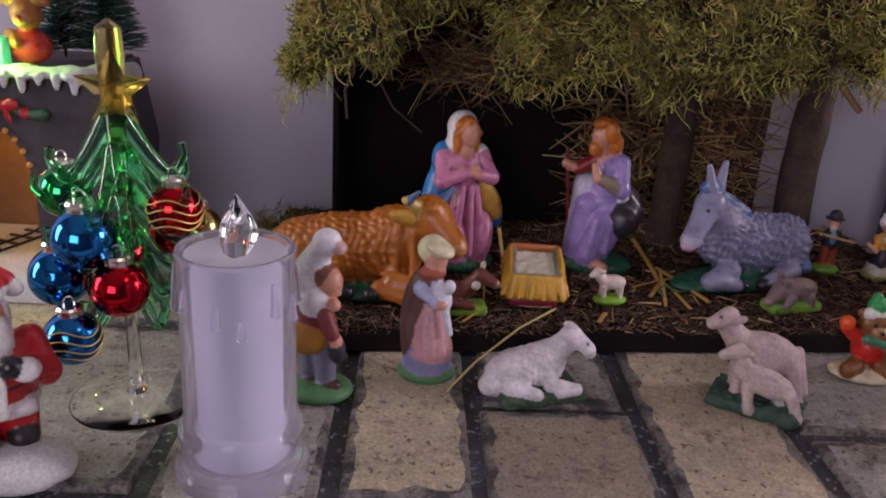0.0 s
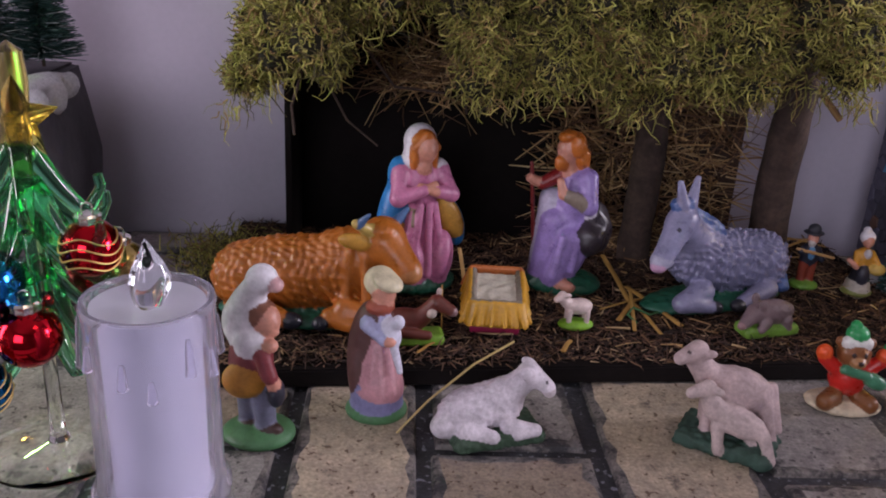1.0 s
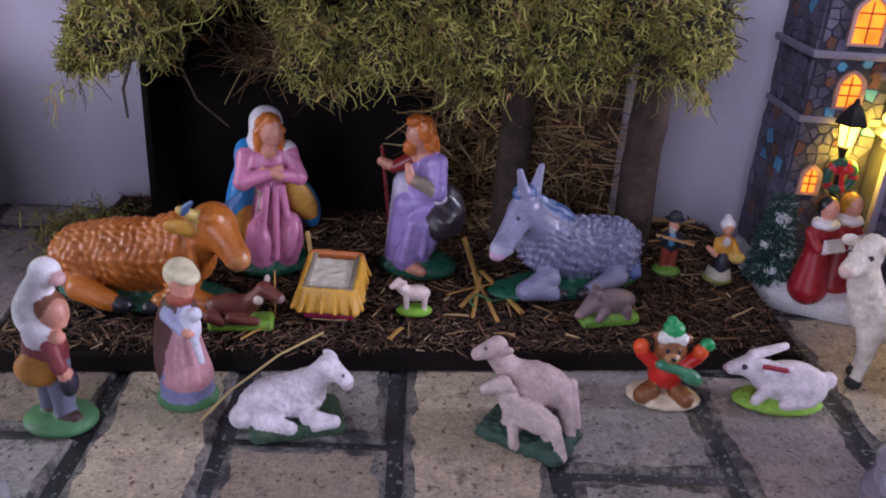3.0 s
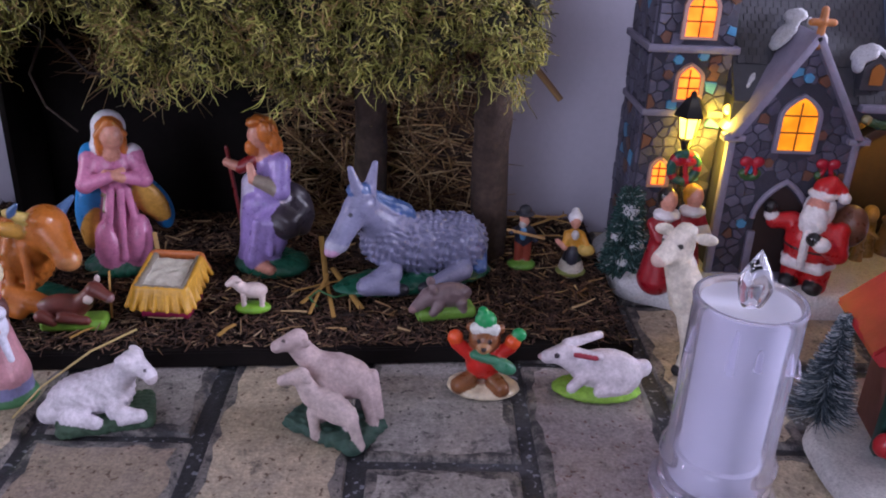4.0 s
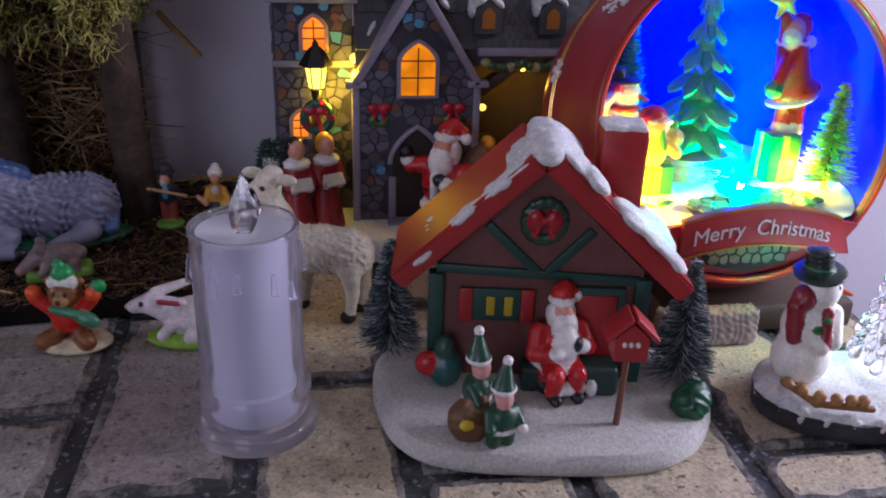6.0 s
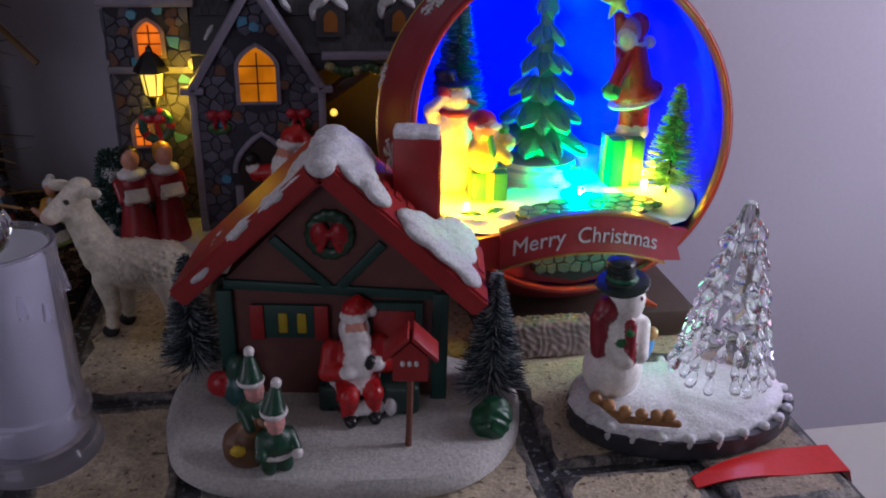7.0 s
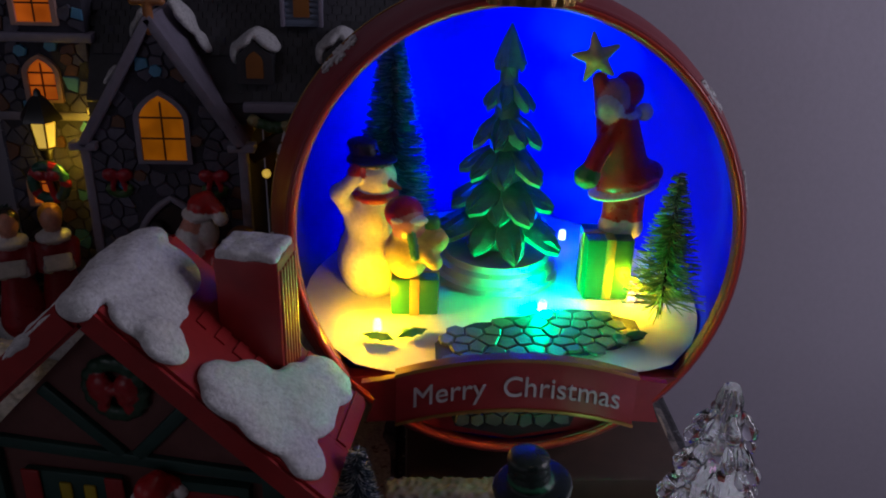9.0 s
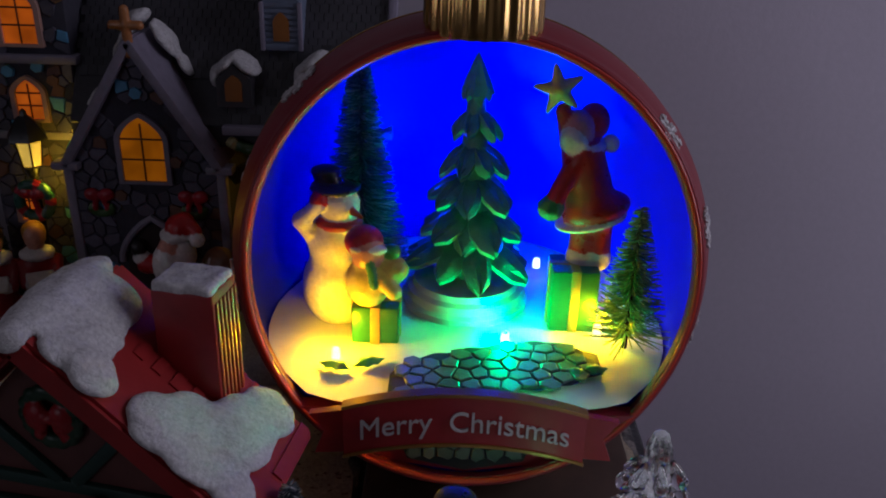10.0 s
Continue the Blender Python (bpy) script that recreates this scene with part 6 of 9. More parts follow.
elf((0.546, 0.338, CZ - 0.001), 12, "small elf figurine in green coat and pointed cap")
elf((0.535, 0.352, CZ + 0.009), 50, "small elf figurine perched on a brown sack")
figure("sack", [E((0, 0, 0.012), (0.0125, 0.0115, 0.013), (0.10, 0.045, 0.018), k=0.003, bump=0.0006, freq=500), E((0.003, -0.002, 0.024), (0.0065, 0.006, 0.0065), (0.16, 0.075, 0.03), k=0.003), E((-0.004, -0.0105, 0.016), (0.004, 0.002, 0.003), (0.55, 0.38, 0.02), k=0.0008)], CLAY, "stuffed brown toy sack with a yellow patch", "sack", (0.531, 0.347, CZ - 0.001), 0, 0.0008)
figure("bush", [E((0, 0, 0.009), (0.0115, 0.0105, 0.011), (0.012, 0.075, 0.035), bump=0.0014, freq=520), E((0.003, 0.002, 0.014), (0.008, 0.008, 0.008), (0.012, 0.075, 0.035), bump=0.0012, freq=560)], SATIN, "round dark green resin bush on the snow", "bush", (0.662, 0.356, CZ - 0.003), 0, 0.0008)
brush_tree((0.496, 0.440, CZ - 0.001), 0.078, 0.0215, NEEDLES_BLUE, "blue-green frosted bottle-brush tree beside the cottage")
brush_tree((0.671, 0.394, CZ - 0.004), 0.082, 0.0225, NEEDLES_BLUE, "grey-green frosted bottle-brush tree beside the cottage")

# ---- the big open bauble with the winter scene ----
TILT = 14.0
OPEN_C = Vector((0.742, 0.487, 0.146))
bauble = thing("bauble_scene", "large matt red bauble with a lit winter scene inside", "ornament", at=(0, 0, 0))
# local frame of the opening: z points out of it, towards the front and slightly up
FACE = Matrix.Translation(OPEN_C) @ Matrix.Rotation(radians(90 - TILT), 4, "X")
bm = bmesh.new()
R, CUT = 0.1235, 0.060
outer = [(math.sqrt(max(0, R * R - (s + CUT) ** 2)) if s > -R - CUT + 1e-4 else 0.0, s) for s in np.linspace(-R - CUT, -0.002, 34)]
lathe(bm, outer + [(0.1090, 0.0012), (0.1078, 0.0026), (0.1058, 0.0026), (0.1042, 0.0010), (0.1042, -0.004), (0.1052, -0.006)], 96, FACE)
bmesh.ops.recalc_face_normals(bm, faces=bm.faces[:])
part("shell", bm, RED_BALL, bauble, "matt red outer shell")
bm = bmesh.new()
RI = R - 0.004
inner = [(math.sqrt(max(0, RI * RI - (s + CUT) ** 2)) if s > -RI - CUT + 1e-4 else 0.0, s) for s in np.linspace(-RI - CUT, -0.008, 30)]
lathe(bm, inner, 96, FACE)
bmesh.ops.recalc_face_normals(bm, faces=bm.faces[:])
bmesh.ops.reverse_faces(bm, faces=bm.faces[:])
# white lining in blue diode light; that light is painted in as base colour
part("backdrop", bm, plain("blue_lit_lining", (0.004, 0.010, 0.80), 0.6, var=0.12, scale=60, relief=0.05, coarse=9), bauble, "inner lining with blue lamplight in its colour")
bm = bmesh.new()
tor = [(0.1058 + 0.0014 * math.cos(a), 0.0026 + 0.0016 * math.sin(a)) for a in np.linspace(0, 2 * math.pi, 13)]
lathe(bm, tor, 96, FACE)
part("rim", bm, plain("glossy_red_rim", (0.50, 0.05, 0.03), 0.15, var=0.1), bauble, "glossy rim of the opening")
bm = bmesh.new()
for s0 in (-0.052, -0.056):
    rr = math.sqrt(R * R - (s0 + CUT) ** 2)
    lathe(bm, [(rr + 0.0003 + 0.0006 * math.cos(a), s0 + 0.0006 * math.sin(a)) for a in np.linspace(0, 2 * math.pi, 9)], 96, FACE)
part("gold_band", bm, GOLD, bauble, "thin gold bands round the shell")
# gold cap with ribs
cap = new("cap")
cap.parent = bauble
cap.location = (0.744, 0.528, 0.252)
bm = bmesh.new()
lathe(bm, [(0, -0.004), (0.0270, -0.004), (0.0275, 0.0), (0.0270, 0.022), (0.0255, 0.025), (0, 0.026)], 120, wave=lambda a, z: 1 + 0.022 * math.cos(24 * a))
part("crown_cap", bm, GOLD, cap, "ribbed gold cap")
bm = bmesh.new()
tube(bm, [(0.009 * math.cos(a), 0, 0.030 + 0.009 * math.sin(a)) for a in np.linspace(-0.9, math.pi + 0.9, 14)], 0.0014, 8)
part("loop", bm, GOLD, cap)


def flake(c, size):
    """A raised white snowflake on the shell; c: a direction from the shell's centre."""
    centre = OPEN_C + (FACE.to_3x3() @ Vector((0, 0, -CUT)))
    n = Vector(c).normalized()
    m = Matrix.Translation(centre + n * (R + 0.0002)) @ n.to_track_quat("Z", "Y").to_matrix().to_4x4()
    bm = bmesh.new()
    for k in range(6):
        a = k * math.pi / 3
        d = Vector((math.cos(a), math.sin(a), 0))
        tube(bm, [m @ (d * 0.0005), m @ (d * size)], 0.0009, 6)
        for t in (0.5, 0.78):
            for sgn in (-1, 1):
                e = Vector((math.cos(a + sgn * 0.9), math.sin(a + sgn * 0.9), 0))
                tube(bm, [m @ (d * size * t), m @ (d * size * t + e * size * 0.30)], 0.0008, 6)
    part("snowflake", bm, SNOW, bauble, "raised white snowflake")


flake((-0.93, -0.30, -0.05), 0.011), flake((-0.70, -0.10, 0.72), 0.012), flake((-0.98, 0.05, 0.30), 0.009)
flake((0.90, -0.32, 0.25), 0.010), flake((0.93, -0.30, -0.22), 0.010), flake((0.72, -0.30, 0.62), 0.009)

# snowy ground inside
FLOOR_Z = 0.086
bm = bmesh.new()
grid = {}
centre = OPEN_C + (FACE.to_3x3() @ Vector((0, 0, -CUT)))
for i in range(49):
    for j in range(41):
        r, a = 0.1085 * j / 40, 2 * math.pi * i / 48
        x, y = centre.x + r * math.cos(a), centre.y + r * math.sin(a)
        y = max(y, OPEN_C.y + (FLOOR_Z - OPEN_C.z) * math.tan(radians(TILT)) - 0.003 - 0.015 * max(0, 1 - ((x - OPEN_C.x) / 0.078) ** 2))
        z = FLOOR_Z + 0.0022 * noise.noise(Vector((x, y, 0)) * 45) + 0.10 * max(0, y - 0.60)
        grid[i, j] = bm.verts.new((x, y, z))
for i in range(48):
    for j in range(40):
        bm.faces.new((grid[i, j], grid[i, j + 1], grid[i + 1, j + 1], grid[i + 1, j]))
bmesh.ops.remove_doubles(bm, verts=bm.verts[:], dist=1e-5)
part("snow_ground", bm, plain("smooth_white_snow", (0.78, 0.78, 0.80), 0.55, var=0.06, scale=160, relief=0.15), bauble, "smooth white snow ground")
# skirt below the snow, down to the shell
bm = bmesh.new()
FRONT_Y = 0.466
prism(bm, [(OPEN_C.x - 0.080, 0.080), (OPEN_C.x - 0.074, 0.070), (OPEN_C.x - 0.05, 0.052), (OPEN_C.x, 0.044), (OPEN_C.x + 0.05, 0.052), (OPEN_C.x + 0.074, 0.070), (OPEN_C.x + 0.080, 0.080)], FRONT_Y, FRONT_Y + 0.008)
part("lower_lip", bm, RED_BALL, bauble, "red lower lip under the snow")

# cobbled path: flat stones with dark joints
COB = plain("grey_cobble", (0.085, 0.115, 0.115), 0.35, var=0.25, scale=300, relief=0.3, rnd=0.25)


def path_y(x):
    """Centre line of the path: it bends from the front towards the side."""
    return 0.470 + 0.028 * math.sin((x - 0.702) / 0.108 * 1.7)


def path_w(x):
    """Half the path's width: broad at the front, rounded off at the far end."""
    return 0.0225 * max(0.0, min(1.0, (x - 0.698) / 0.02, (0.814 - x) / 0.030)) ** 0.5


bm = bmesh.new()
cols = 30
pl, pr = [], []
for i in range(cols + 1):
    x = 0.704 + 0.106 * i / cols
    w = path_w(x) + 0.0012 * math.sin(i * 1.3)
    pl.append(bm.verts.new((x, max(0.4580, path_y(x) - w), FLOOR_Z + 0.0026)))
    pr.append(bm.verts.new((x, path_y(x) + w, FLOOR_Z + 0.0026)))
for i in range(cols):
    bm.faces.new((pl[i], pl[i + 1], pr[i + 1], pr[i]))
path_bed = part("path_bed", bm, plain("dark_joint", (0.012, 0.016, 0.018), 0.6), bauble, "dark bed of the cobbled path")


crng = random.Random(3)
seeds = [(0.700 + 0.0098 * i + (j % 2) * 0.0049 + crng.uniform(-0.0026, 0.0026), 0.450 + 0.0088 * j + crng.uniform(-0.0024, 0.0024)) for j in range(9) for i in range(13)]
for (sx, sy), poly in zip(seeds, cells(seeds, (0.69, 0.44, 0.83, 0.54))):
    if 0.708 < sx < 0.806 and abs(sy - path_y(sx)) < path_w(sx) - 0.003 and sy > 0.4615 and len(poly) > 2:
        cell_stone("cobble", poly, 0.0006, 0.0011, COB, path_bed, Matrix.Translation((0, 0, FLOOR_Z + 0.0028)))
front = part("front_cobble_bed", prism(bmesh.new(), [(0.706, 0.078), (0.714, 0.056), (0.742, 0.050), (0.770, 0.056), (0.778, 0.078)], 0.4600, 0.4655), bpy.data.materials["dark_joint"], bauble, "dark bed of the cobbles below the banner")
seeds = [(0.706 + 0.0078 * i + (j % 2) * 0.0039 + crng.uniform(-0.002, 0.002), 0.054 + 0.0066 * j + crng.uniform(-0.0016, 0.0016)) for j in range(4) for i in range(10)]
for (sx, sz), poly in zip(seeds, cells(seeds, (0.704, 0.050, 0.780, 0.079))):
    if len(poly) > 2 and sz > 0.053 + 10 * (sx - 0.742) ** 2:
        cell_stone("cobble", poly, 0.0005, 0.0010, COB, front, Matrix(((1, 0, 0, 0), (0, 0, -1, 0.4598), (0, 1, 0, 0), (0, 0, 0, 1))))

# the banner with its greeting
BAN = plain("banner_red", (0.34, 0.020, 0.024), 0.4, var=0.15, scale=200, relief=0.2)


def ban_z(x):
    u = (x - 0.7405) / 0.056
    return 0.1055 - 0.0118 * u * u


def ban_y(x):
    u = (x - 0.7405) / 0.056
    return 0.4415 - 0.0005 * u + 0.004 * u * u


def banner_mesh(x0, x1, up, down, y_off, th, n=28):
    bm = bmesh.new()
    rows = []
    for i in range(n + 1):
        x = x0 + (x1 - x0) * i / n
        y = ban_y(x) + y_off
        rows.append([bm.verts.new((x, y, ban_z(x) - down)), bm.verts.new((x, y, ban_z(x) - up)), bm.verts.new((x, y + th, ban_z(x) - up)), bm.verts.new((x, y + th, ban_z(x) - down))])
    for a, b in zip(rows, rows[1:]):
        for k in range(4):
            bm.faces.new((a[k], b[k], b[(k + 1) % 4], a[(k + 1) % 4]))
    bm.faces.new(rows[0])
    bm.faces.new(rows[-1][::-1])
    bmesh.ops.recalc_face_normals(bm, faces=bm.faces[:])
    return bm


banner = part("banner", banner_mesh(0.6855, 0.7955, 0.0, 0.0265, 0.0, 0.004), BAN, bauble, "curved red greeting banner")
part("edge_strip", banner_mesh(0.6850, 0.7960, -0.0008, 0.0010, -0.0008, 0.0055), plain("gold_edge", (0.40, 0.22, 0.06), 0.35, 0.6), banner, "thin gold upper edge")
part("edge_strip", banner_mesh(0.6850, 0.7960, 0.0258, 0.0274, -0.0008, 0.0055), bpy.data.materials["gold_edge"], banner, "thin gold lower edge")
for sx, x0 in ((-1, 0.6865), (1, 0.7945)):
    bm = prism(bmesh.new(), [(x0, 0.0905), (x0 + sx * 0.017, 0.0875), (x0 + sx * 0.0105, 0.0780), (x0 + sx * 0.015, 0.0660), (x0, 0.0670)], 0.4495, 0.4535)
    part("banner_tail", bm, BAN, banner)
txt = bpy.data.curves.new("greeting", "FONT")
txt.body, txt.size, txt.extrude, txt.align_x = "Merry  Christmas", 0.0150, 0.0004, "CENTER"
tmp = new("greeting", txt)
bpy.context.view_layer.update()
me = bpy.data.meshes.new_from_object(tmp.evaluated_get(bpy.context.evaluated_depsgraph_get()))
bpy.data.objects.remove(tmp)
width = max(v.co.x for v in me.vertices) - min(v.co.x for v in me.vertices)
for v in me.vertices:
    x = 0.7405 + v.co.x * 0.0945 / width
    v.co = Vector((x, ban_y(x) - 0.0006 - v.co.z, ban_z(x) - 0.0190 + v.co.y))
me.materials.append(plain("silver_white_lettering", (0.62, 0.58, 0.60), 0.4, var=0.2, scale=500))
greet = new("greeting", me)
greet.parent = banner
greet["label"] = "raised white lettering Merry Christmas"


def resin_fir(name, at, h, r, parent):
    """Layered moulded fir: tiers of broad drooping fronds with ridges and pointed tips."""
    bm = bmesh.new()
    rnd = random.Random(77)
    tiers = 6
    for k in range(tiers):
        f = k / (tiers - 1)
        z0, rad = h * (0.12 + 0.71 * f), r * (1.0 - 0.74 * f)
        count = 9 - k // 2
        for j in range(count):
            a = 2 * math.pi * (j + 0.5 * (k % 2)) / count + rnd.uniform(-0.14, 0.14)
            reach, half = rad * rnd.uniform(0.88, 1.08), rad * rnd.uniform(0.28, 0.40)
            drop = h * rnd.uniform(0.085, 0.115) * (1.0 - 0.35 * f)
            c, s = math.cos(a), math.sin(a)
            rows = []
            for t in (0.0, 0.3, 0.6, 0.85, 1.0):
                w = half * (0.35 + 1.3 * t - 1.35 * t * t * t) if t < 1 else half * 0.10
                row = []
                for u in (-1.0, -0.6, -0.2, 0.2, 0.6, 1.0):
                    ridge = 0.0011 * math.cos(u * 9.4) * (1.0 if t else 0.0)
                    out = reach * (t + 0.06 * math.cos(u * 8.0 + j) * t)
                    z = z0 + h * 0.075 - drop * t ** 2 * 1.35 - 0.34 * w * u * u + ridge
                    row.append(bm.verts.new((c * out - s * w * u, s * out + c * w * u, z)))
                rows.append(row)
            under = [[bm.verts.new(v.co - Vector((c * 0.001, s * 0.001, 0.0022))) for v in row] for row in rows]
            for grid_rows in (rows, under):
                for p, q in zip(grid_rows, grid_rows[1:]):
                    for i in range(5):
                        bm.faces.new((p[i], p[i + 1], q[i + 1], q[i]))
            for e in (0, 5):
                for i in range(4):
                    bm.faces.new((rows[i][e], rows[i + 1][e], under[i + 1][e], under[i][e]))
            for i in range(5):
                bm.faces.new((rows[4][i], rows[4][i + 1], under[4][i + 1], under[4][i]))
    lathe(bm, [(r * 0.34, 0), (r * 0.32, h * 0.18), (r * 0.20, h * 0.60), (r * 0.12, h * 0.84), (0, h * 0.93)], 16)
    lathe(bm, [(r * 0.24, h * 0.83), (r * 0.17, h * 0.89), (r * 0.07, h * 0.96), (0, h)], 14, wave=lambda a, z: 1 + 0.12 * math.cos(7 * a))
    bmesh.ops.recalc_face_normals(bm, faces=bm.faces[:])
    t = part(name, bm, plain("green_fir_resin", (0.12, 0.42, 0.30), 0.42, var=0.35, scale=260, relief=0.6), parent, "moulded green fir tree")
    t.location = at
    return t


ped = bmesh.new()
lathe(ped, [(0, 0), (0.0365, 0), (0.0370, 0.004), (0.0345, 0.0055), (0.0340, 0.010), (0.0310, 0.0115), (0.0300, 0.015), (0.0, 0.0165)], 56)
pedo = part("pedestal", ped, bpy.data.materials["smooth_white_snow"], bauble, "stepped round white turntable")
pedo.location = (0.742, 0.572, FLOOR_Z)
fir = resin_fir("fir_tree", (0.744, 0.574, FLOOR_Z + 0.0155), 0.128, 0.0355, bauble)
# frosted needles, their teal lightened: part of the lamplight is in the colour
brush_tree((0.681, 0.578, FLOOR_Z + 0.001), 0.138, 0.0300, islands("lit_frosted_teal_needles", [(0.0, (0.04, 0.13, 0.14)), (0.6, (0.12, 0.28, 0.30)), (1.0, (0.60, 0.66, 0.68))], 0.6), "dark blue-green bottle-brush tree", 40, 60, parent=bauble, width=0.0007)
# needle greens brightened and yellowed, so the diode's light sits in the colour
brush_tree((0.826, 0.518, FLOOR_Z + 0.001), 0.079, 0.0225, islands("lit_green_needles", [(0.0, (0.10, 0.22, 0.06)), (0.6, (0.28, 0.42, 0.10)), (1.0, (0.50, 0.58, 0.20))], 0.5), "small green bottle-brush tree", 18, 44, parent=bauble, width=0.0006)


def gift(c, w, d, h, col, rib):
    g = part("gift_box", box(bmesh.new(), (c[0] - w, c[1] - d, c[2]), (c[0] + w, c[1] + d, c[2] + h), 0.0012), col, bauble, "green wrapped gift box")
    for lo, hi in (((c[0] - 0.0025, c[1] - d - 0.0006, c[2]), (c[0] + 0.0025, c[1] + d + 0.0006, c[2] + h + 0.0006)), ((c[0] - w - 0.0006, c[1] - 0.0025, c[2]), (c[0] + w + 0.0006, c[1] + 0.0025, c[2] + h + 0.0007))):
        part("ribbon", box(bmesh.new(), lo, hi, 0.0004), rib, g)


GIFT_G, GIFT_R = plain("green_gift_paint", (0.03, 0.20, 0.09), 0.3), plain("gold_ribbon_paint", (0.50, 0.36, 0.08), 0.3)
gift((0.694, 0.526, FLOOR_Z + 0.0005), 0.0125, 0.011, 0.021, GIFT_G, GIFT_R)
gift((0.800, 0.546, FLOOR_Z + 0.0005), 0.0128, 0.012, 0.036, GIFT_G, GIFT_R)
sw = (0.78, 0.76, 0.72)
man = [E((0, 0, 0.018), (0.0185, 0.016, 0.022), sw), E((0, 0, 0.042), (0.0150, 0.013, 0.016), sw), E((0.002, -0.002, 0.0615), (0.0105, 0.0098, 0.0100), sw, k=0.002), L((0.010, -0.010, 0.061), (0.0145, -0.014, 0.060), 0.0019, 0.0009, (0.60, 0.12, 0.02), k=0.0006), E((0.002, -0.002, 0.0530), (0.0118, 0.0108, 0.0036), (0.40, 0.03, 0.02), k=0.001),
       L((-0.012, -0.003, 0.046), (-0.016, -0.010, 0.056), 0.0045, 0.0042, sw), L((-0.016, -0.010, 0.056), (-0.007, -0.010, 0.064), 0.0042, 0.0034, sw), E((-0.007, -0.009, 0.066), (0.0045, 0.0042, 0.0045), (0.45, 0.02, 0.02), k=0.001), E((0, 0, 0.0700), (0.0130, 0.0125, 0.0020), (0.02, 0.02, 0.025), k=0.001), *[E((-0.003 - 0.001 * i, 0.003, 0.0715 + 0.0026 * i), (0.0076, 0.0072, 0.0028), (0.02, 0.02, 0.025), k=0.001) for i in range(3)]]
kid = [E((0, 0, 0.014), (0.0115, 0.0105, 0.015), (0.62, 0.52, 0.12)), E((0, -0.002, 0.032), (0.0088, 0.0085, 0.009), SKIN), E((-0.002, 0.001, 0.036), (0.0100, 0.0095, 0.0085), (0.40, 0.015, 0.02), k=0.001), E((0.001, -0.006, 0.0345), (0.0095, 0.004, 0.003), (0.72, 0.70, 0.66), k=0.001), L((0.006, -0.005, 0.020), (0.014, -0.010, 0.013), 0.0046, 0.0042, (0.62, 0.52, 0.12)), E((0.013, -0.002, 0.022), (0.008, 0.007, 0.007), (0.50, 0.40, 0.10), bump=0.0008, freq=700), L((0.002, -0.009, 0.028), (0.004, -0.010, 0.016), 0.002, 0.002, (0.03, 0.22, 0.08), k=0.001), E((0.012, 0, 0.031), (0.005, 0.005, 0.004), (0.04, 0.25, 0.06), k=0.001)]
ob = sculpt("snowman", man, SATIN, 0.0009, bauble)
ob.scale = (1.05, 1.05, 1.10)
ob.location, ob["label"] = (0.671, 0.545, FLOOR_Z), "white snowman with dark top hat"
ob = sculpt("child", kid, SATIN, 0.0008, bauble)
ob.location, ob["label"] = (0.690, 0.522, FLOOR_Z + 0.0200), "child doll in red cap behind the gift"
r2, w2 = (0.42, 0.02, 0.015), (0.70, 0.66, 0.60)
climb = [L((-0.002, 0, 0.002), (-0.001, 0, 0.022), 0.0062, 0.0068, r2), L((0.006, 0, 0.002), (0.005, 0, 0.022), 0.0062, 0.0068, r2), L((-0.003, -0.001, 0.002), (0.006, -0.001, 0.002), 0.0066, 0.0066, w2, k=0.001), E((0.003, 0, 0.027), (0.0165, 0.0135, 0.0070), r2, (0, -16, 0)), E((0.001, 0, 0.0215), (0.0175, 0.0142, 0.0030), w2, (0, -14, 0), k=0.001),
         L((0.000, 0, 0.030), (-0.006, -0.001, 0.054), 0.0120, 0.0098, r2), L((-0.010, -0.006, 0.050), (-0.018, -0.012, 0.036), 0.0046, 0.0042, r2), E((-0.020, -0.012, 0.031), (0.0062, 0.0055, 0.0062), (0.04, 0.22, 0.08), k=0.001, bump=0.0008, freq=900), E((-0.006, 0, 0.058), (0.0110, 0.0100, 0.0035), w2, k=0.001), E((-0.010, -0.003, 0.066), (0.0078, 0.0076, 0.0085), SKIN), E((-0.012, -0.008, 0.0620), (0.006, 0.004, 0.007), w2, k=0.001), E((-0.002, 0.002, 0.068), (0.0075, 0.0075, 0.0085), r2, k=0.001), E((0.007, 0.002, 0.058), (0.0042, 0.0042, 0.0042), w2, k=0.001), L((-0.012, -0.002, 0.058), (-0.017, -0.004, 0.074), 0.0042, 0.0036, r2)]
for k in range(5):
    a = radians(90 + 72 * k + 12)
    climb.append(L((-0.020, -0.006, 0.084), (-0.020 + 0.0108 * math.cos(a), -0.006, 0.084 + 0.0108 * math.sin(a)), 0.0042, 0.0010, (0.60, 0.50, 0.12), k=0.002))
ob = sculpt("climbing_santa", climb, SATIN, 0.0009, bauble)
ob.scale = (1.12, 1.12, 1.14)
ob.location, ob["label"] = (0.806, 0.551, FLOOR_Z + 0.0362), "Santa doll holding up a golden star on a gift"


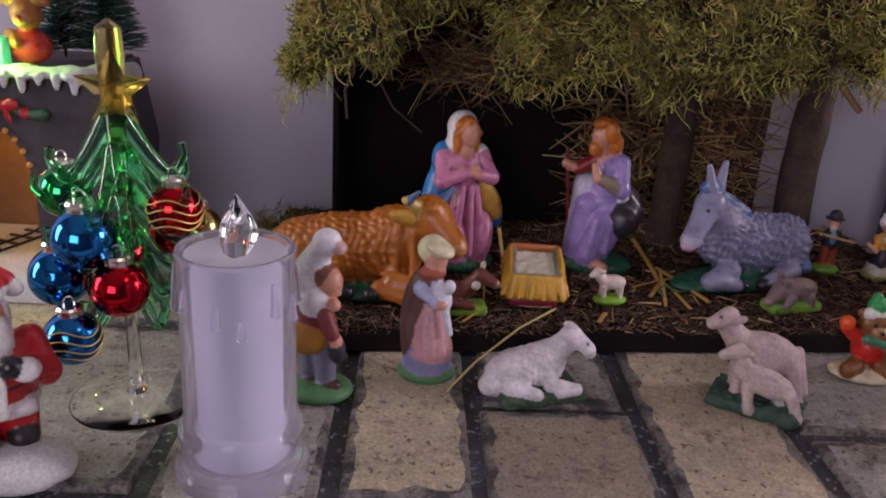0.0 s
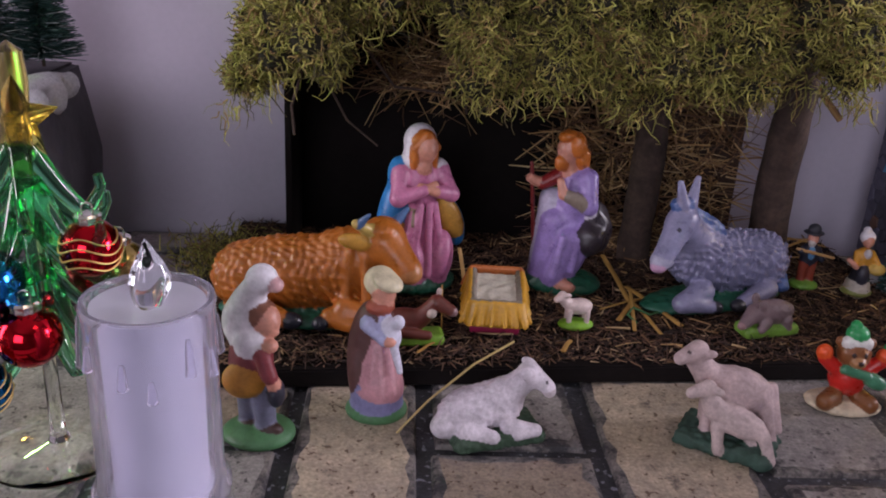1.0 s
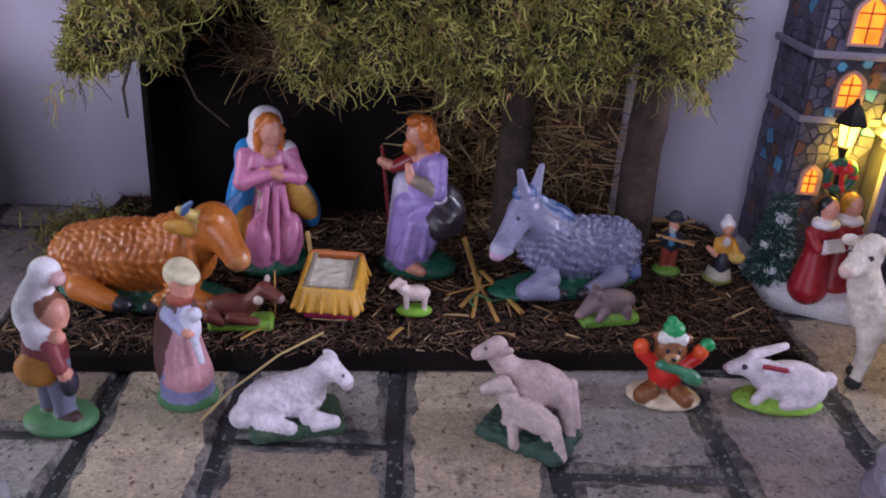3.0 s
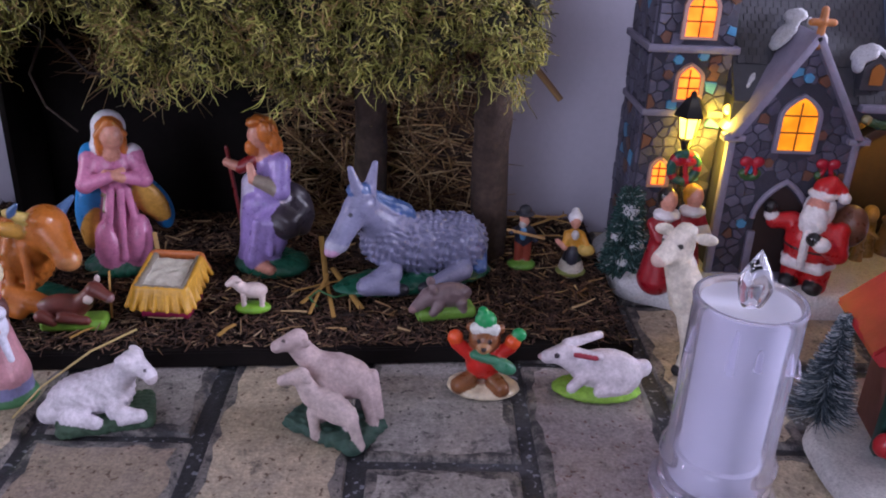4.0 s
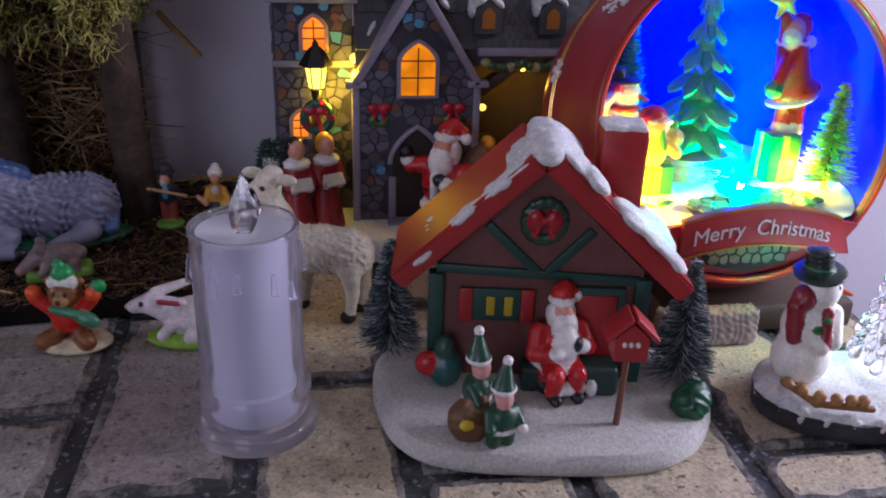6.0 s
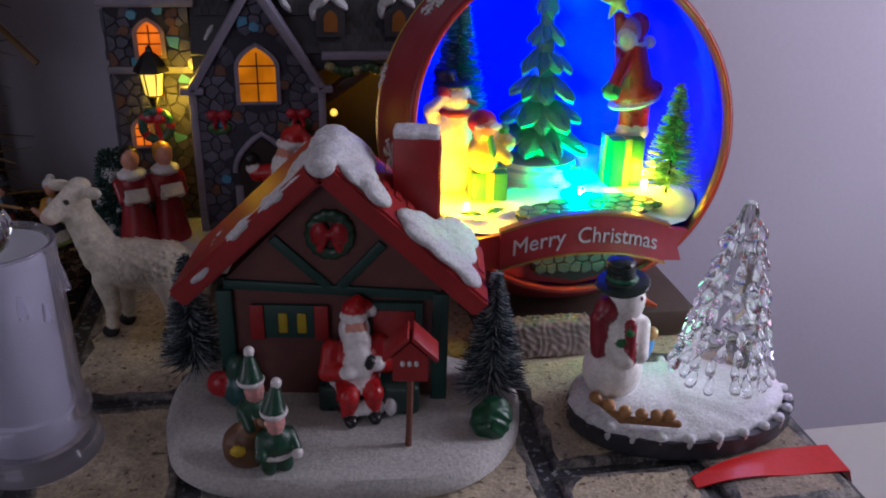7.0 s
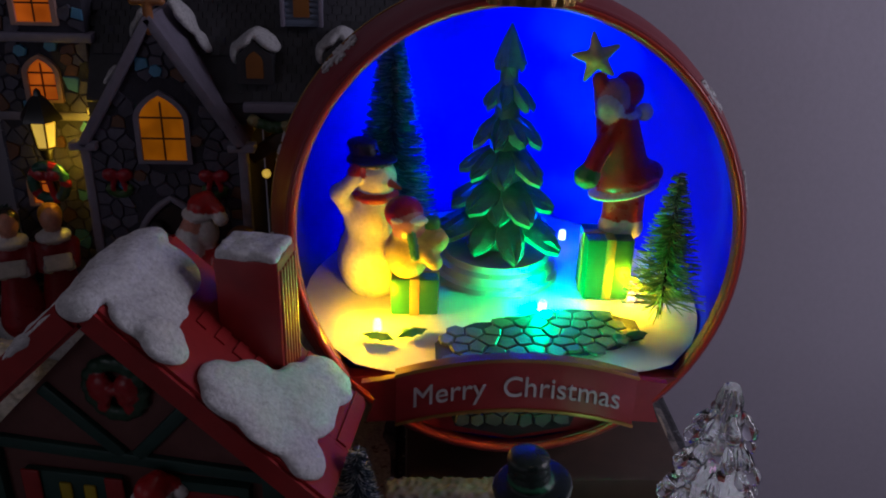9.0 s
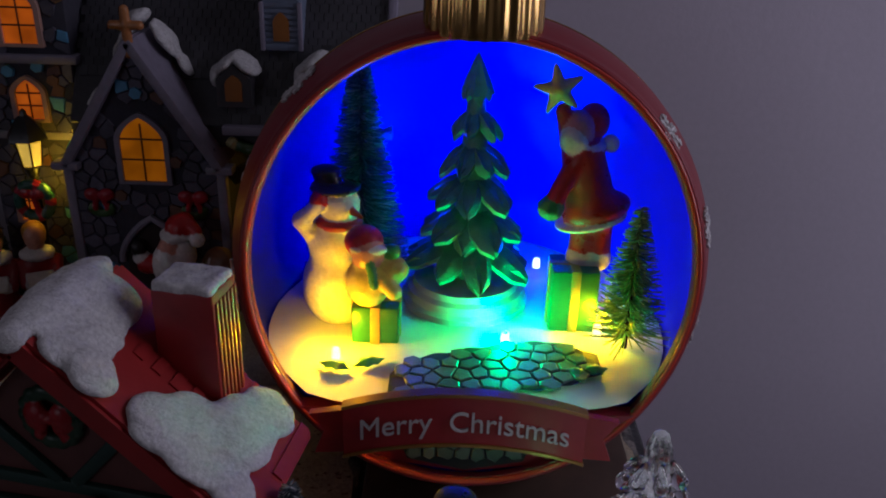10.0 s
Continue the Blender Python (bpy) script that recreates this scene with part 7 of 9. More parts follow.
def leaf(x, y, turn, ln):
    bm = bmesh.new()
    n, up, lo = 9, [], []
    for i in range(n + 1):
        t = i / n
        w = 0.0046 * math.sin(math.pi * t) * (1 + 0.25 * math.cos(t * 18))
        up.append(bm.verts.new((ln * (t - 0.5), w, 0.0012 * math.sin(3 * t))))
        lo.append(bm.verts.new((ln * (t - 0.5), -w, 0.0012 * math.sin(3 * t))))
    mid = [bm.verts.new((ln * (i / n - 0.5), 0, 0.0024 * math.sin(math.pi * i / n) + 0.0006)) for i in range(n + 1)]
    for i in range(n):
        for s, f in ((up, 1), (lo, -1)):
            q = (mid[i], mid[i + 1], s[i + 1], s[i])
            bm.faces.new(q if f > 0 else q[::-1])
    bmesh.ops.remove_doubles(bm, verts=bm.verts[:], dist=1e-6)
    ob = part("holly_leaf", bm, bpy.data.materials["green_gift_paint"], bauble, "dark green holly leaf")
    ob.matrix_local = pose(x, y, FLOOR_Z + 0.0022, 0, 0, turn)


leaf(0.676, 0.489, -20, 0.017), leaf(0.693, 0.493, 28, 0.017), leaf(0.806, 0.492, 15, 0.015), leaf(0.797, 0.489, -20, 0.012)
BULB_Y, BULB_G, BULB_B = glow("yellow_diode", (1.0, 0.80, 0.25), 60), glow("green_diode", (0.5, 1.0, 0.8), 60), glow("blue_diode", (0.5, 0.6, 1.0), 60)
for c, m, col, e in (((0.675, 0.502, 0.0875), BULB_Y, (1.0, 0.50, 0.0), 2.2), ((0.763, 0.522, 0.0880), BULB_G, (0.0, 1.0, 0.20), 3.4),
                     ((0.813, 0.529, 0.0900), BULB_Y, (1.0, 0.55, 0.0), 2.2), ((0.786, 0.600, 0.0960), BULB_B, (0.0, 0.02, 1.0), 1.4)):
    bm = bmesh.new()
    lathe(bm, [(0, -0.002), (0.0022, -0.002), (0.0022, 0.002), (0.0017, 0.0036), (0, 0.0044)], 14)
    ob = part("bulb", bm, m, bauble, "small lit coloured diode")
    ob.location = c
    lamp("diode_light", "POINT", Matrix.Translation((c[0], c[1] - 0.002, c[2] + 0.0085)), e, col, 0.003)
# two unseen diodes, added low behind the banner to light the fronts
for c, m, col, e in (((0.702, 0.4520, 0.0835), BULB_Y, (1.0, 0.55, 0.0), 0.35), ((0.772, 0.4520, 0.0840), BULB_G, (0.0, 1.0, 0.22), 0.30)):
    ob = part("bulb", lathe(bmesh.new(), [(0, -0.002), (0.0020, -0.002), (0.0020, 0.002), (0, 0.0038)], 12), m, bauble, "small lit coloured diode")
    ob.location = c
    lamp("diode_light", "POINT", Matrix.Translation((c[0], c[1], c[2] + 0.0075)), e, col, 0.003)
# two added blue fills without bulbs, close to the lining to brighten it
lamp("diode_light", "POINT", Matrix.Translation((0.705, 0.632, 0.150)), 1.9, (0.0, 0.02, 1.0), 0.004)
lamp("diode_light", "POINT", Matrix.Translation((0.780, 0.622, 0.190)), 2.1, (0.0, 0.02, 1.0), 0.004)

stand = mesh_object("stand", box(bmesh.new(), (0.690, 0.462, 0.0), (0.835, 0.640, 0.021), 0.003), BROWNWOOD)
tagged(stand, "low dark brown wooden stand under the bauble", "stand")
figure("rough_block", [B((0.716, 0.451, 0.014), (0.036, 0.007, 0.0135), 0.003, (0.24, 0.18, 0.18), bump=0.0012, freq=930)], WOOL, "rough brown glittered block before the stand", "block", (0, 0, 0), 0, 0.001)

# ---- the snowman piece with the crystal tree ----
piece_base = thing("snowman_ornament", "white snowman on a snowy rock base beside a crystal tree", "ornament", at=(0.782, 0.371, 0))
bm = bmesh.new()
rings = []
for k, (s, z) in enumerate(((0.96, 0.0005), (1.0, 0.004), (0.985, 0.010), (1.01, 0.0135))):
    rings.append([bm.verts.new(((0.069 * s + 0.0018 * noise.noise(Vector((i * 0.9, k * 0.3, 0)))) * math.cos(2 * math.pi * i / 90), (0.042 * s + 0.0018 * noise.noise(Vector((i * 0.9, k * 0.3, 5)))) * math.sin(2 * math.pi * i / 90), z)) for i in range(90)])
for a, b in zip(rings, rings[1:]):
    for i in range(90):
        bm.faces.new((a[i], a[(i + 1) % 90], b[(i + 1) % 90], b[i]))
bm.faces.new(rings[-1])
part("rock_edge", bm, plain("dark_slate_rock", (0.05, 0.05, 0.062), 0.55, var=0.6, scale=150, relief=0.8), piece_base, "dark chiselled rock edge")
part_q = [E((-0.004, 0.000, 0.013), (0.064, 0.040, 0.008), (0.75, 0.75, 0.78), k=0.004, bump=0.0008, freq=260), E((-0.038, 0.004, 0.016), (0.028, 0.028, 0.009), (0.75, 0.75, 0.78), k=0.006), E((0.028, 0.004, 0.017), (0.036, 0.030, 0.008), (0.75, 0.75, 0.78), k=0.006)]
part_q += [L((0.066 * math.cos(a), 0.040 * math.sin(a), 0.0145), (0.067 * math.cos(a), 0.041 * math.sin(a), 0.0105 - 0.002 * math.sin(7 * a)), 0.0032, 0.0016, (0.75, 0.75, 0.78), k=0.003) for a in np.linspace(0, 2 * math.pi, 26)]
sculpt("snow_cover", part_q, SNOW, 0.0013, piece_base)["label"] = "glittering snow cover"
sm = [E((0, 0, 0.016), (0.0185, 0.0175, 0.0185), sw), E((0, 0, 0.037), (0.0168, 0.0155, 0.0175), sw), E((0.002, -0.001, 0.0600), (0.0125, 0.0118, 0.0120), sw, k=0.003), L((0.012, -0.006, 0.061), (0.0175, -0.010, 0.0600), 0.0024, 0.0012, (0.60, 0.10, 0.02), k=0.0008),
      E((0.0085, -0.0095, 0.0645), (0.0013, 0.0012, 0.0014), (0.01, 0.01, 0.01), k=0.0004), E((0.0125, -0.0045, 0.0640), (0.0013, 0.0012, 0.0014), (0.01, 0.01, 0.01), k=0.0004), E((0.000, 0.001, 0.0500), (0.0132, 0.0122, 0.0044), (0.66, 0.64, 0.62), k=0.002), L((0.003, -0.013, 0.050), (0.002, -0.0165, 0.030), 0.0034, 0.0040, (0.22, 0.014, 0.022), k=0.001), E((-0.010, -0.004, 0.0565), (0.007, 0.008, 0.0075), (0.20, 0.014, 0.025), k=0.001), L((-0.015, -0.006, 0.052), (-0.015, -0.010, 0.034), 0.0055, 0.0045, (0.20, 0.014, 0.025), k=0.002),
      L((0.013, -0.004, 0.045), (0.010, -0.014, 0.032), 0.0060, 0.0055, sw), L((-0.013, -0.006, 0.040), (0.000, -0.0165, 0.030), 0.0055, 0.0050, sw), E((0.004, -0.0170, 0.031), (0.0035, 0.002, 0.0022), (0.012, 0.012, 0.012), k=0.0008), E((0.001, -0.0165, 0.047), (0.0028, 0.0016, 0.002), (0.02, 0.14, 0.04), k=0.0006), E((-0.003, -0.0155, 0.041), (0.0034, 0.0016, 0.0022), (0.02, 0.14, 0.04), k=0.0006),
      E((0, 0, 0.0705), (0.0165, 0.0155, 0.0022), (0.010, 0.022, 0.018), (8, -8, 0), k=0.0008), *[E((-0.0010 - 0.0004 * i, 0.001, 0.0725 + 0.0032 * i), (0.0088, 0.0086, 0.0032), (0.010, 0.022, 0.018), k=0.001) for i in range(4)], E((-0.001, 0.001, 0.0735), (0.0096, 0.0094, 0.0018), (0.02, 0.13, 0.06), k=0.0006)]
ob = sculpt("snowman", sm, SATIN, 0.0009, piece_base)
ob.scale = (0.93, 0.93, 1.02)
ob.location, ob["label"] = (-0.044, 0.004, 0.0200), "white snowman with black top hat and maroon scarf"
logs = [L((-0.060 + 0.001, -0.008, 0.026), (-0.048, -0.026, 0.022), 0.0022, 0.0022, (0.22, 0.10, 0.03)), L((-0.048, -0.026, 0.022), (-0.018, -0.034, 0.0215), 0.0022, 0.0022, (0.22, 0.10, 0.03))]
logs += [E((x, y, 0.0265), (0.0036, 0.0036, 0.0034), (0.34, 0.17, 0.06), k=0.0008) for x, y in ((-0.058, -0.010), (-0.053, -0.018), (-0.046, -0.025), (-0.038, -0.029), (-0.030, -0.031), (-0.023, -0.032))]
sculpt("sledge", logs, CLAY, 0.0008, piece_base)["label"] = "brown sledge loaded with logs"
sculpt("bird", [E((-0.014, 0.028, 0.036), (0.0058, 0.0052, 0.0095), (0.06, 0.25, 0.50)), E((-0.012, 0.026, 0.044), (0.0045, 0.0042, 0.0045), (0.35, 0.20, 0.06), k=0.001), E((-0.016, 0.030, 0.027), (0.006, 0.006, 0.005), (0.10, 0.30, 0.50))], SATIN, 0.0008, piece_base)["label"] = "small blue and brown bird"
# crystal tree: a clear core with rows of hanging drops
crystal = new("crystal_tree")
crystal.parent = piece_base
crystal.location = (0.026, 0.006, 0.020)
crystal["label"] = "clear acrylic tree of hanging drops"
bm = bmesh.new()
lathe(bm, [(0, 0), (0.0255, 0.0), (0.0235, 0.014), (0.0205, 0.030), (0.0165, 0.050), (0.0125, 0.070), (0.0085, 0.088), (0.0050, 0.102), (0.0045, 0.110), (0.0028, 0.1155), (0, 0.117)], 28, wave=lambda a, z: 1 + 0.09 * math.sin(9 * a + z * 160) + 0.05 * math.sin(5 * a - z * 90))
part("core", bm, CRYSTAL, crystal).visible_shadow = False
drop = bmesh.new()
lathe(drop, [(0, -0.0062), (0.0020, -0.0054), (0.0031, -0.0028), (0.0024, 0.001), (0.0010, 0.0048), (0, 0.006)], 10)
drop_me = bpy.data.meshes.new("drop")
drop.to_mesh(drop_me)
drop.free()
drop_me.shade_smooth()
drop_me.materials.append(CRYSTAL)
for k in range(10):
    z = 0.012 + k * 0.0098
    rr = 0.0268 - 0.0212 * k / 10
    n = max(5, int(17 - k * 1.2))
    for i in range(n):
        a = 2 * math.pi * (i + 0.5 * (k % 2)) / n + rg.normal() * 0.06
        m = Matrix.Translation((rr * math.cos(a), rr * math.sin(a), z + rg.normal() * 0.0012)) @ Matrix.Rotation(a, 4, "Z") @ Matrix.Rotation(radians(-24), 4, "Y") @ Matrix.Scale(rg.uniform(0.85, 1.2), 4)
        piece("drop", drop_me, crystal, m).visible_shadow = False

# the tree's own coloured diodes, in its foot
for a, col in ((0.6, (1.0, 0.45, 0.75)), (2.2, (0.3, 1.0, 0.5)), (-0.6, (0.6, 0.5, 1.0))):
    lamp("tree_diode_light", "POINT", Matrix.Translation((0.808 + 0.031 * math.cos(a), 0.377 + 0.031 * math.sin(a), 0.046)), 0.08, col, 0.004)

# red ribbon lying over the shelf's end
bm = bmesh.new()
rows = []
for i in range(25):
    t = i / 24
    x = 0.765 + 0.094 * t
    y = 0.312 + 0.010 * math.sin(t * 2.4)
    w = 0.004 + 0.007 * min(1, t * 1.6)
    z = 0.0016 + 0.0012 * math.sin(t * 7)
    if t > 0.965:
        z = -0.010
    rows.append([bm.verts.new((x, y - w, z)), bm.verts.new((x, y + w, z + 0.0006)), bm.verts.new((x, y + w, z - 0.0002)), bm.verts.new((x, y - w, z - 0.0008))])
for a, b in zip(rows, rows[1:]):
    for k in range(4):
        bm.faces.new((a[k], b[k], b[(k + 1) % 4], a[(k + 1) % 4]))
tagged(mesh_object("ribbon", bm, plain("red_satin_ribbon", (0.62, 0.012, 0.012), 0.3, var=0.1, scale=400)), "bright red satin ribbon lying across the shelf's end", "ribbon")

# ---- the stone church with its snowy base ----
church = thing("church", "grey stone model church with lit amber windows and snowy slate roof", "model church")
bm = bmesh.new()
rings = []
for k, (s, z) in enumerate(((0.985, 0.0005), (1.0, 0.006), (0.99, 0.014), (0.95, 0.019), (0.88, 0.0215))):
    ring = []
    for i in range(80):
        a = 2 * math.pi * i / 80
        ca, sa = math.copysign(abs(math.cos(a)) ** 0.6, math.cos(a)), math.copysign(abs(math.sin(a)) ** 0.6, math.sin(a))
        w = 1 + 0.018 * math.sin(4 * a + 1) + 0.012 * math.sin(9 * a)
        ring.append(bm.verts.new((0.541 + 0.136 * s * w * ca, 0.682 + 0.084 * s * w * sa, z + (0.0012 * noise.noise(Vector((i * 0.3, k, 2))) if k > 1 else 0))))
    rings.append(ring)
for a, b in zip(rings, rings[1:]):
    for i in range(80):
        bm.faces.new((a[i], a[(i + 1) % 80], b[(i + 1) % 80], b[i]))
bm.faces.new(rings[-1])
part("snow_base", bm, SNOW, church, "glittering white snow base")
GZ = 0.0205

# tower
TX0, TX1, TY = 0.4235, 0.4865, 0.669
tower = part("tower", box(bmesh.new(), (TX0, TY, GZ - 0.002), (TX1, 0.738, 0.330), 0.001), MORTAR, church, "square stone bell tower")
for z, o in ((0.1985, 0.0045), (0.1475, 0.0018), (0.255, 0.0045)):
    bm = box(bmesh.new(), (TX0 - o, TY - o, z - 0.0028), (TX1 + o, 0.738 + o, z + 0.0028), 0.0008)
    part("ledge", bm, TRIM_GREY, tower, "projecting stone ledge")

# front gable
FY = 0.640
gable_outline = [(0.4885, GZ - 0.002), (0.5835, GZ - 0.002), (0.5835, 0.142), (0.537, 0.2145), (0.4885, 0.142)]
front_wall = part("front_wall", prism(bmesh.new(), gable_outline, FY, FY + 0.080), MORTAR, church, "gabled stone front")


def bar(a, b, w, y0, y1, name="trim", mat=TRIM_GREY, parent=front_wall):
    a, b = Vector((a[0], 0, a[1])), Vector((b[0], 0, b[1]))
    d = b - a
    bm = box(bmesh.new(), (-w * 0.4, y0, -w), (d.length + w * 0.4, y1, w), 0.0008, Matrix.Translation(a) @ Matrix.Rotation(-math.atan2(d.z, d.x), 4, "Y"))
    return part(name, bm, mat, parent)


for sx, x in ((-1, 0.4870), (1, 0.5850)):
    bar((x, 0.139), (0.536, 0.2165), 0.0030, FY - 0.007, FY + 0.082, "gable_coping")
    bar((x, GZ), (x, 0.137), 0.0030, FY - 0.0030, FY + 0.004, "corner_pilaster")
    part("kneeler", box(bmesh.new(), (x - 0.0085, FY - 0.007, 0.1355), (x + 0.0085, FY + 0.004, 0.1405), 0.0008), TRIM_GREY, front_wall)


def lancet(cx, z0, w, h, n=7):
    """Outline of a pointed window."""
    out = [(cx - w, z0), (cx + w, z0), (cx + w, z0 + h * 0.62)]
    for i in range(1, n):
        t = i / n
        out.append((cx + w * math.cos(t * math.pi / 2) ** 0.8, z0 + h * (0.62 + 0.38 * t)))
    out.append((cx, z0 + h))
    for i in range(n - 1, 0, -1):
        t = i / n
        out.append((cx - w * math.cos(t * math.pi / 2) ** 0.8, z0 + h * (0.62 + 0.38 * t)))
    out.append((cx - w, z0 + h * 0.62))
    return out


FRAME_PINK = plain("pale_pink_frame", (0.50, 0.30, 0.26), 0.5, var=0.2)


def window(cx, z0, w, h, y, parent, mat, hood=True):
    outer, inner = lancet(cx, z0 - 0.002, w + 0.0032, h + 0.005), lancet(cx, z0, w, h)
    bm = bmesh.new()
    n = len(outer)
    vo = [bm.verts.new((a, y - 0.0035, b)) for a, b in outer]
    vi = [bm.verts.new((a, y - 0.0035, b)) for a, b in inner]
    bo = [bm.verts.new((a, y + 0.0005, b)) for a, b in outer]
    bi = [bm.verts.new((a, y + 0.0005, b)) for a, b in inner]
    for i in range(n):
        j = (i + 1) % n
        for q in ((vo[i], vo[j], vi[j], vi[i]), (vo[j], vo[i], bo[i], bo[j]), (vi[i], vi[j], bi[j], bi[i])):
            bm.faces.new(q)
    bmesh.ops.recalc_face_normals(bm, faces=bm.faces[:])
    wd = part("window", bm, TRIM_GREY if hood else FRAME_PINK, parent, "pointed window with a pale surround")
    bm = bmesh.new()
    bm.faces.new([bm.verts.new((a, y - 0.0012, b)) for a, b in inner])
    bmesh.ops.solidify(bm, geom=bm.faces[:], thickness=0.0008)
    part("pane", bm, mat, wd, "glowing amber pane")
    for a, b in (((cx, z0), (cx, z0 + h * 0.9)), ((cx - w, z0 + h * 0.34), (cx + w, z0 + h * 0.34)), ((cx - w, z0 + h * 0.66), (cx + w, z0 + h * 0.66))):
        bar(a, b, 0.0006, y - 0.0024, y - 0.0012, "glazing_bar", plain("brown_bar", (0.22, 0.09, 0.02), 0.5) if "brown_bar" not in bpy.data.materials else bpy.data.materials["brown_bar"], wd)
    return wd


window(0.5365, 0.1285, 0.0138, 0.042, FY, front_wall, AMBER_PANE)
window(0.4555, 0.1590, 0.0085, 0.026, TY, tower, ORANGE_PANE, False)
window(0.4570, 0.2080, 0.0110, 0.034, TY, tower, ORANGE_PANE, False)
window(0.4425, 0.0870, 0.0058, 0.021, TY, tower, ORANGE_PANE, False)
# doorway: a dark pointed recess with its hood
bm = bmesh.new()
prism(bm, lancet(0.537, GZ, 0.0195, 0.078), FY - 0.0012, FY + 0.0006)
door = part("door", bm, plain("dark_door_wood", (0.028, 0.014, 0.013), 0.6, var=0.4, scale=200), front_wall, "dark wooden pointed door")
hood = lancet(0.537, GZ, 0.0225, 0.0825)
bm = bmesh.new()
tube(bm, [(a, FY - 0.0025, b) for a, b in hood[2:]], 0.0024, 8)
part("door_hood", bm, TRIM_GREY, door)
for x in (0.5165, 0.5575):
    part("jamb", box(bmesh.new(), (x - 0.0032, FY - 0.0035, GZ - 0.001), (x + 0.0032, FY + 0.001, 0.060), 0.0008), TRIM_GREY, door)
part("step", box(bmesh.new(), (0.512, FY - 0.016, GZ - 0.003), (0.562, FY, GZ + 0.003), 0.001), TRIM_GREY, front_wall)

# field stones, each set proud of the mortar
srng = random.Random(21)
STONES = [STONE] * 26 + [STONE_BLUE] + [STONE_BROWN] * 2


def lay_stones(parent, x0, x1, z0, z1, inside, size, m):
    """Uneven flat stones on an upright face; inside(x, z) says where they may lie."""
    seeds, row, z = [], 0, z0 + size * 0.5
    while z < z1:
        x = x0 + size * (0.2 if row % 2 else 0.75)
        while x < x1:
            seeds.append((x + srng.uniform(-0.34, 0.34) * size, z + srng.uniform(-0.30, 0.30) * size))
            x += size * srng.uniform(0.95, 1.35)
        z += size * 0.86
        row += 1
    for (sx, sz), poly in zip(seeds, cells(seeds, (x0, z0, x1, z1))):
        if len(poly) > 2 and inside(sx, sz):
            cell_stone("stone", poly, 0.0005, srng.uniform(0.0009, 0.0019), srng.choice(STONES), parent, m)


def upright(y):
    return Matrix(((1, 0, 0, 0), (0, 0, -1, y), (0, 1, 0, 0), (0, 0, 0, 1)))


def in_front(x, z):
    if abs(x - 0.5365) < 0.0195 and 0.123 < z < 0.178:
        return False
    if abs(x - 0.537) < 0.0265 and z < 0.106:
        return False
    top = 0.208 - abs(x - 0.5365) * 1.5
    return 0.4915 < x < 0.5810 and z < top


def in_tower(x, z):
    for cx, z0, w, h in ((0.4555, 0.157, 0.0135, 0.035), (0.4570, 0.206, 0.016, 0.044), (0.4425, 0.085, 0.0105, 0.028)):
        if abs(x - cx) < w and z0 - 0.001 < z < z0 + h:
            return False
    return not any(abs(z - lz) < 0.0055 for lz in (0.1985, 0.1475, 0.255)) and x < TX1 - 0.003


lay_stones(front_wall, 0.4895, 0.5825, GZ, 0.212, in_front, 0.0088, upright(FY))
lay_stones(tower, TX0 + 0.001, TX1, GZ, 0.275, in_tower, 0.0088, upright(TY))
lay_stones(tower, TY, 0.737, GZ, 0.275, lambda x, z: not any(abs(z - lz) < 0.0055 for lz in (0.1985, 0.1475, 0.255)), 0.0110, Matrix(((0, 0, -1, TX0), (1, 0, 0, 0), (0, 1, 0, 0), (0, 0, 0, 1))))
for cx, cz, mat in ((0.4445, 0.190, STONE_BLUE), (0.4640, 0.1935, STONE_BLUE), (0.5365, 0.1855, STONE_BLUE), (0.507, 0.066, STONE_BLUE), (0.4380, 0.178, STONE_BROWN), (0.4730, 0.185, STONE_BROWN), (0.5565, 0.1415, STONE_BROWN), (0.5190, 0.118, STONE_BROWN)):
    host, face_y = (front_wall, FY) if cx > 0.4885 else (tower, TY)
    ring = [(cx + 0.0048 * math.cos(a), cz + 0.0044 * math.sin(a)) for a in (0.3, 1.4, 2.3, 3.4, 4.4, 5.4)]
    cell_stone("accent_stone", ring, 0.0003, 0.0030, mat, host, upright(face_y))

# slate roofs: main roof behind the gable and the aisle to the right
roof = new("roof")
roof.parent = church
roof["label"] = "dark slate roof with patches of snow"
bm = prism(bmesh.new(), [(0.4875, 0.138), (0.690, 0.160), (0.690, 0.166), (0.4875, 0.166)], 0.652, 0.735)
part("roof_body", bm, GREY_SLATE, roof)
RY0, RZ0, RY1, RZ1 = 0.650, 0.163, 0.716, 0.262
RANG = math.atan2(RZ1 - RZ0, RY1 - RY0)
slope = Matrix.Translation((0, RY0, RZ0)) @ Matrix.Rotation(RANG, 4, "X")
RLEN = math.hypot(RZ1 - RZ0, RY1 - RY0)
part("roof_deck", box(bmesh.new(), (0.4875, 0, -0.004), (0.692, RLEN, 0.0), 0.0008, slope), GREY_SLATE, roof)
sl = bmesh.new()
box(sl, (-0.0029, 0, -0.0002), (0.0029, 0.0068, 0.0012), 0.0, Matrix.Rotation(radians(5), 4, "X"))
slate_me = bpy.data.meshes.new("slate")
sl.to_mesh(slate_me)
sl.free()
slate_me.materials.append(plain("slate_shingle", (0.042, 0.042, 0.052), 0.5, var=0.25, scale=260, rnd=0.35))
for row in range(9):
    for i in range(33):
        x = 0.4905 + i * 0.0061 + (row % 2) * 0.003
        if x > 0.584 or row > 4:
            piece("slate", slate_me, roof, slope @ Matrix.Translation((x, 0.001 + row * 0.0060, 0.0004)))
